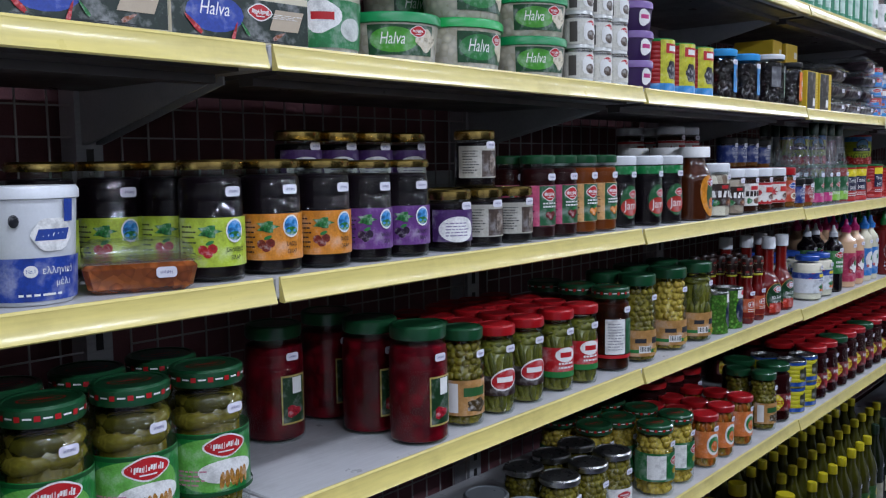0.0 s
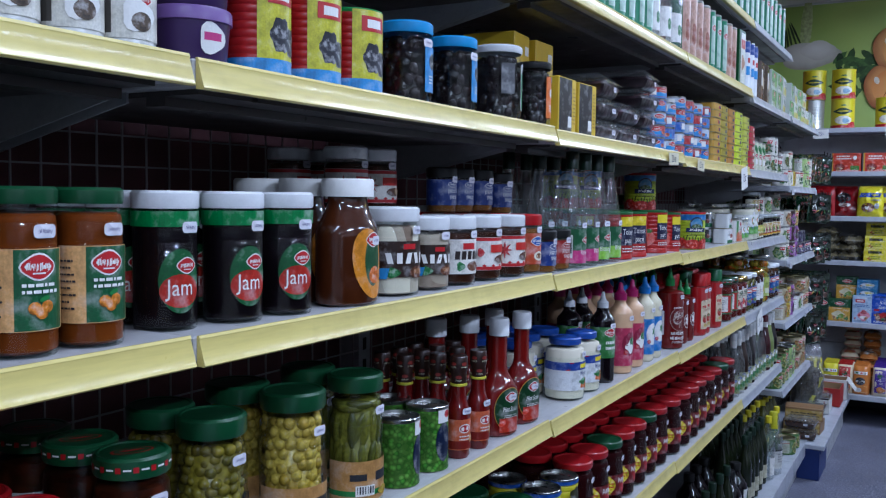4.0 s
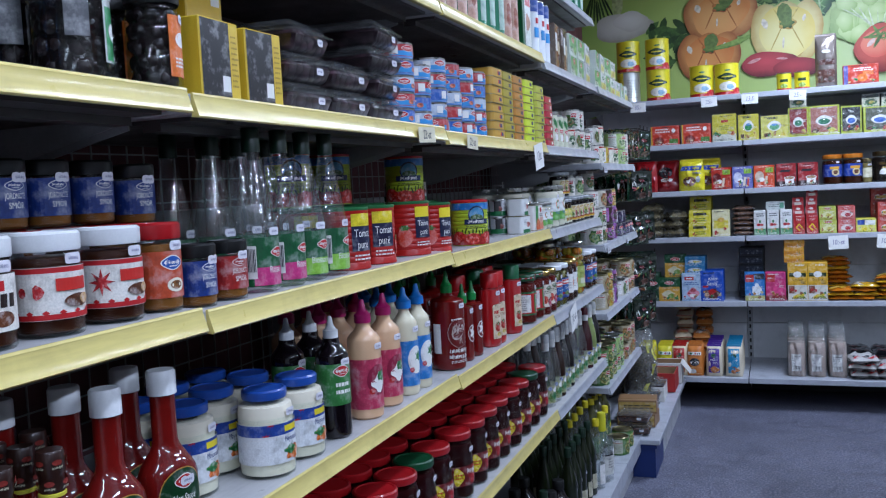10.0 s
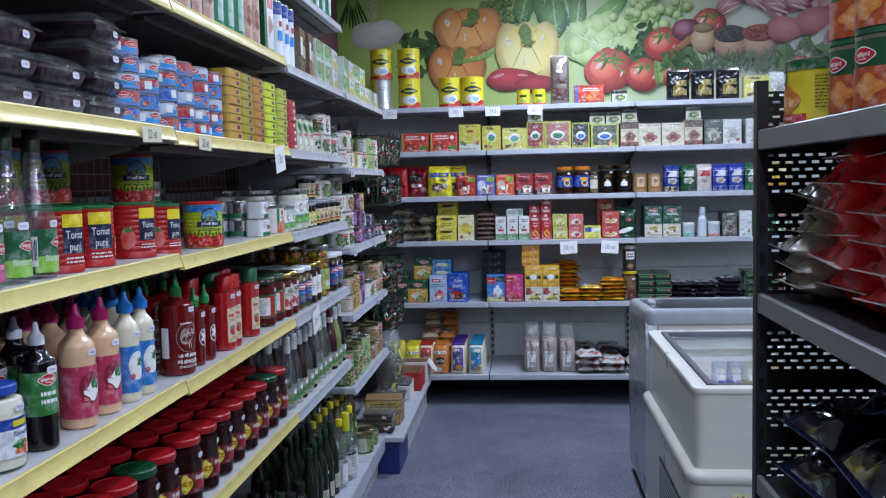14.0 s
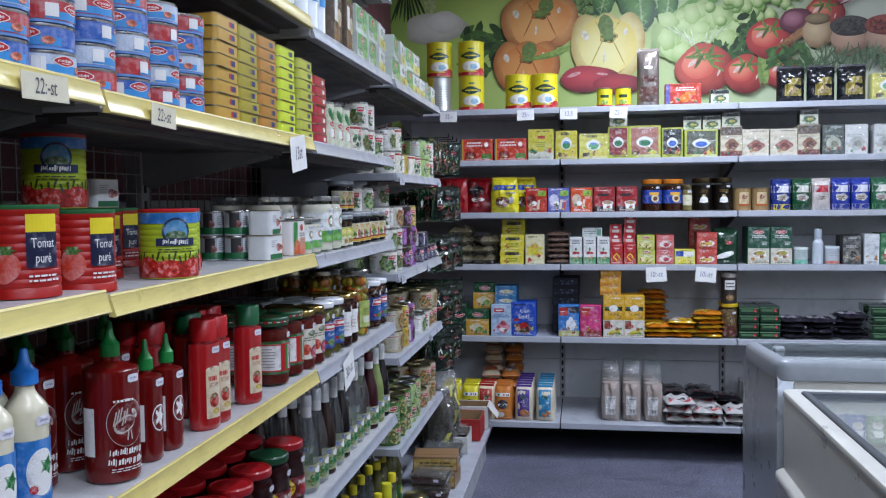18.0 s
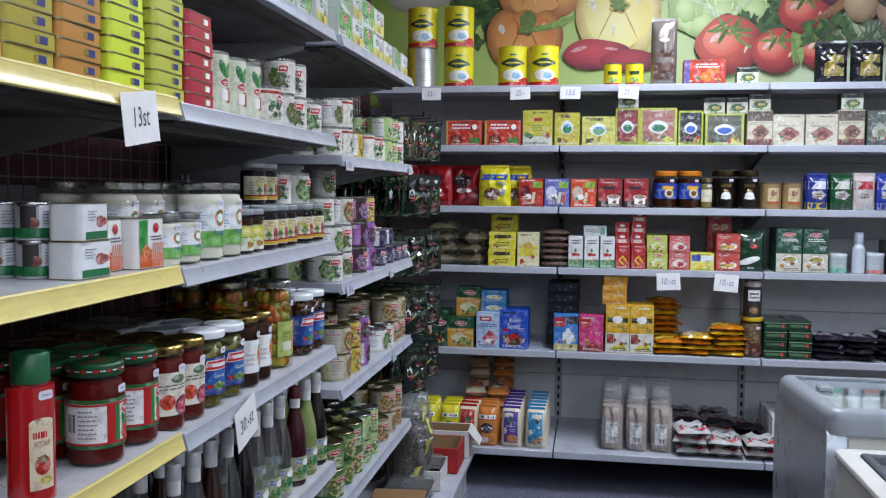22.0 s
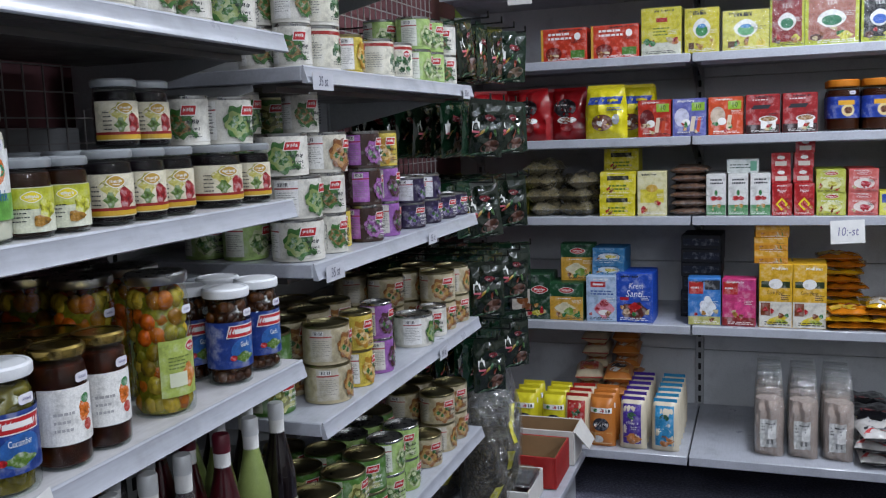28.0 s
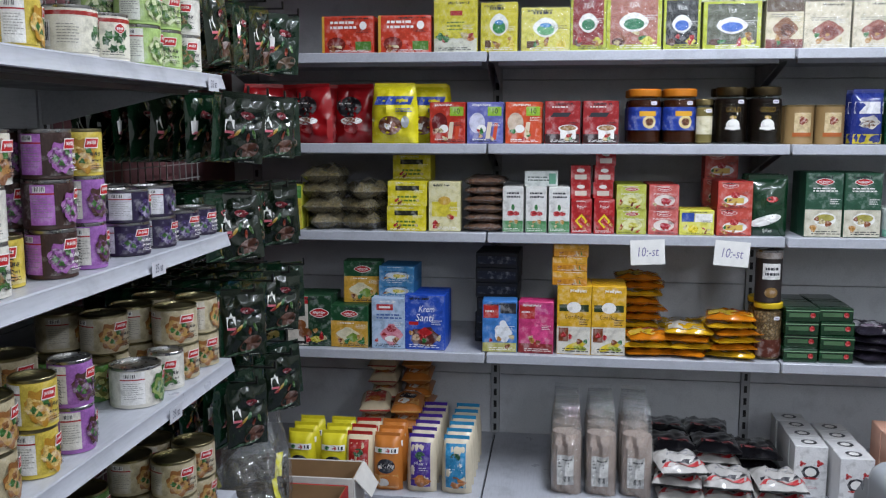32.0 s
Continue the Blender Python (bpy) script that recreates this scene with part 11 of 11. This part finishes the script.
for kind, x, n, jit in (("lentil_pack", 0.698, 4, 2), ("lentil_pack", 0.814, 4, 2), ("seed_bag__black", 0.95, 4, 24), ("seed_bag__black", 1.10, 4, 24), ("seed_bag__black", 1.26, 5, 24), ("lentil_pack", 1.42, 4, 6), ("lentil_pack", 1.55, 4, 6)):
    for s in range(n):
        B(kind, "B5", x + random.uniform(-0.004, 0.004), 2 if kind[0] == "l" else 1, 1, lift=(0.0465 if kind[0] == "l" else 0.028) * s, yf=7.83 + random.uniform(-0.012, 0.012), jit=jit)
B("flour_bag__yellow", "B6", [-1.018, -0.90], 3, yf=7.66)
B("flour_bag__red", "B6", -0.805, 3, yf=7.66)
B("flour_bag__lying_red", "B6", -0.80, 1, 7, yf=8.06, jit=9)
B("flour_bag__lying_red", "B6", -0.81, 1, 4, yf=7.89, jit=9)
B("flour_bag__orange", "B6", -0.705, 3, yf=7.66)
B("flour_bag__lying_orange", "B6", -0.685, 1, 4, yf=7.89, jit=9)
B("flour_bag__lying_orange", "B6", -0.675, 1, 6, yf=8.09, jit=9)
B("flour_bag__violet", "B6", -0.585, 6, yf=7.66)
B("flour_bag__blue", "B6", -0.462, 6, yf=7.66)
B("salt_bag", "B6", [-0.087, 0.035, 0.153], 3, yf=7.70, jit=22, gap=0.012)
for x in (0.30, 0.46):
    B("sugar_pack", "B6", x, 1, 3 if x < 0.4 else 2, yf=7.67, jit=12)
    B("sugar_pack", "B6", x, 1, 2, yf=7.90, jit=10)
    B("black_pack", "B6", x, 1, 1, yf=7.90, lift=0.092, jit=12)
    B("black_pack", "B6", x, 1, 3, yf=8.12, jit=10)
B("sugar_pack", "B6", 0.63, 1, 2, yf=7.67)
B("black_pack", "B6", 0.60, 1, 3, yf=7.9)
B("emblem_box", "B6", 0.748, 4, yf=7.80)
B("emblem_box", "B6", 0.862, 4, yf=7.70)
B("biscuit_bag", "B6", [1.04, 1.22, 1.40], 2, yf=7.67)

# black gondola goods
for y in (3.40,):
    place("fava_can", pose(GX + 0.085, y, 1.6046, 0, 0, -65))
for y in (3.43, 3.32, 3.21, 3.10):
    for x in (0.095, 0.205, 0.32, 0.43):
        if x < 0.1 and y > 3.25:
            continue
        for s in range(3):
            place("bean_can__dark", pose(GX + x, y, 1.6046 + 0.115 * s, 0, 0, -60 + random.uniform(-20, 20)))
for s in range(6):
    place("bean_pack__silver", pose(GX + 0.19 + random.uniform(-0.02, 0.02), 3.40, 1.2906 + 0.032 * s, 0, random.uniform(-3, 3), -90 + random.uniform(-6, 6)))
    for y in (3.24, 3.04):
        place("bean_pack__red", pose(GX + 0.20 + random.uniform(-0.015, 0.015), y, 1.2906 + 0.043 * s, 0, random.uniform(-3, 3), -90 + random.uniform(-6, 6)))
for s in range(2):
    place("frozen_bag__navy", pose(GX + 0.20, 3.32, 0.9306 + 0.0905 * s, 0, 0, -85))
    place("frozen_bag__navy", pose(GX + 0.20, 3.06, 0.9306 + 0.0905 * s, 0, 0, -95))
    place("bean_pack__silver", pose(GX + 0.20, 3.30, 0.5506 + 0.0525 * s, 0, 0, -95))

# loose bucket on the second shelf
bucket = part("bucket", lathe("bucket", [(0, 0.002), (0.043, 0), (0.046, 0.004), (0.052, 0.112), (0.055, 0.113), (0.055, 0.122), (0.052, 0.126), (0, 0.126)], paint("dcdfe2", 0.35), 26))
a = Art(lambda s, z, d: ((0.0475 + 0.055 * z + d) * math.sin(s / 0.05), -(0.0475 + 0.055 * z + d) * math.cos(s / 0.05), z))
a.rect(0, 0.028, 0.14, 0.046, paint("22409a")).oval(0.012, 0.075, 0.044, 0.036, PAPER, 18, 6, 0.05).rect(0.012, 0.075, 0.034, 0.012, paint("2a4698"), 0.004).rect(0.03, 0.1, 0.012, 0.024, paint("22409a")).oval(-0.025, 0.09, 0.01, 0.014, INK).oval(-0.012, 0.037, 0.014, 0.013, WHITE, 12).word("No.1", -0.012, 0.037, 0.006, paint("22409a"), 0.8).word("ελληνικό", 0.017, 0.037, 0.0105, WHITE, 0.8).word("μέλι", 0.022, 0.024, 0.0105, WHITE, 0.9).bars(0.005, 0.012, 0.06, 0.004, 1, WHITE, 0.6)
a.put(bucket)
tagged(bucket, "white and blue plastic yoghurt bucket with oval badge", "bucket")
bucket.matrix_basis = pose(-1.0, 0.505, top_of("J2", 0.5) + 0.0006, 0, 0, 82)

# ---- price papers on the strips ----
PEN = paint("4a4a5c", 0.6)


def paper(x, y, z, w, h, text, turn, roll=0.0, label="hand-written white paper price tag"):
    root = part("price_paper", box_mesh("price_paper", -w / 2, w / 2, -0.0004, 0.0004, -h / 2, h / 2, paint("d9d2b6", 0.6) if label.startswith("creased") else paint("bcbdc4", 0.5) if h < 0.05 else PAPER))
    a = Art(lambda s, zz, d: (s, -(0.0004 + d), zz), 0.05)
    a.word(text, 0, 0, min(h * 0.85, w * 0.40), PEN if turn else paint("7c78a0", 0.6), 0.72, 0.12)
    a.put(root, "writing", "black pen figures")
    tagged(root, label, "price tag", "paper price tags")
    root.matrix_basis = pose(x, y, z, 0, 0, turn) @ pose(0, 0, 0, random.uniform(-2, 0), roll, 0)


FT = FX + 0.0068
paper(FT, 4.61, 1.607, 0.113, 0.082, "13st", 90, -8)
paper(FT, 3.60, 1.638, 0.10, 0.034, "22:-st", 90, -2, "creased yellowed price paper on the strip")
paper(FT, 3.92, 1.631, 0.085, 0.034, "22:-st", 90, 2, "creased yellowed price paper on the strip")
paper(FT, 5.04, 1.005, 0.112, 0.088, "30:-st", 90, -14)
paper(FT, 5.85, 1.568, 0.085, 0.032, "35 st", 90)
paper(FT, 5.86, 1.196, 0.08, 0.032, "35 st", 90)
paper(FT, 6.47, 0.879, 0.06, 0.030, "35 st", 90)
paper(FT, 6.74, 1.572, 0.06, 0.030, "35 st", 90)
paper(FT, 6.42, 1.196, 0.06, 0.030, "35 st", 90)
for x, t in ((-1.03, "35:-"), (-0.575, "25:-"), (-0.325, "13:5"), (-0.04, "25:-")):
    paper(x, 7.8035, 1.988, 0.10, 0.062, t, 0, random.uniform(-4, 4))
for x in (0.175, 0.452):
    paper(x, 7.8035, 1.053, 0.115, 0.085, "10:-st", 0, random.uniform(-5, 5))
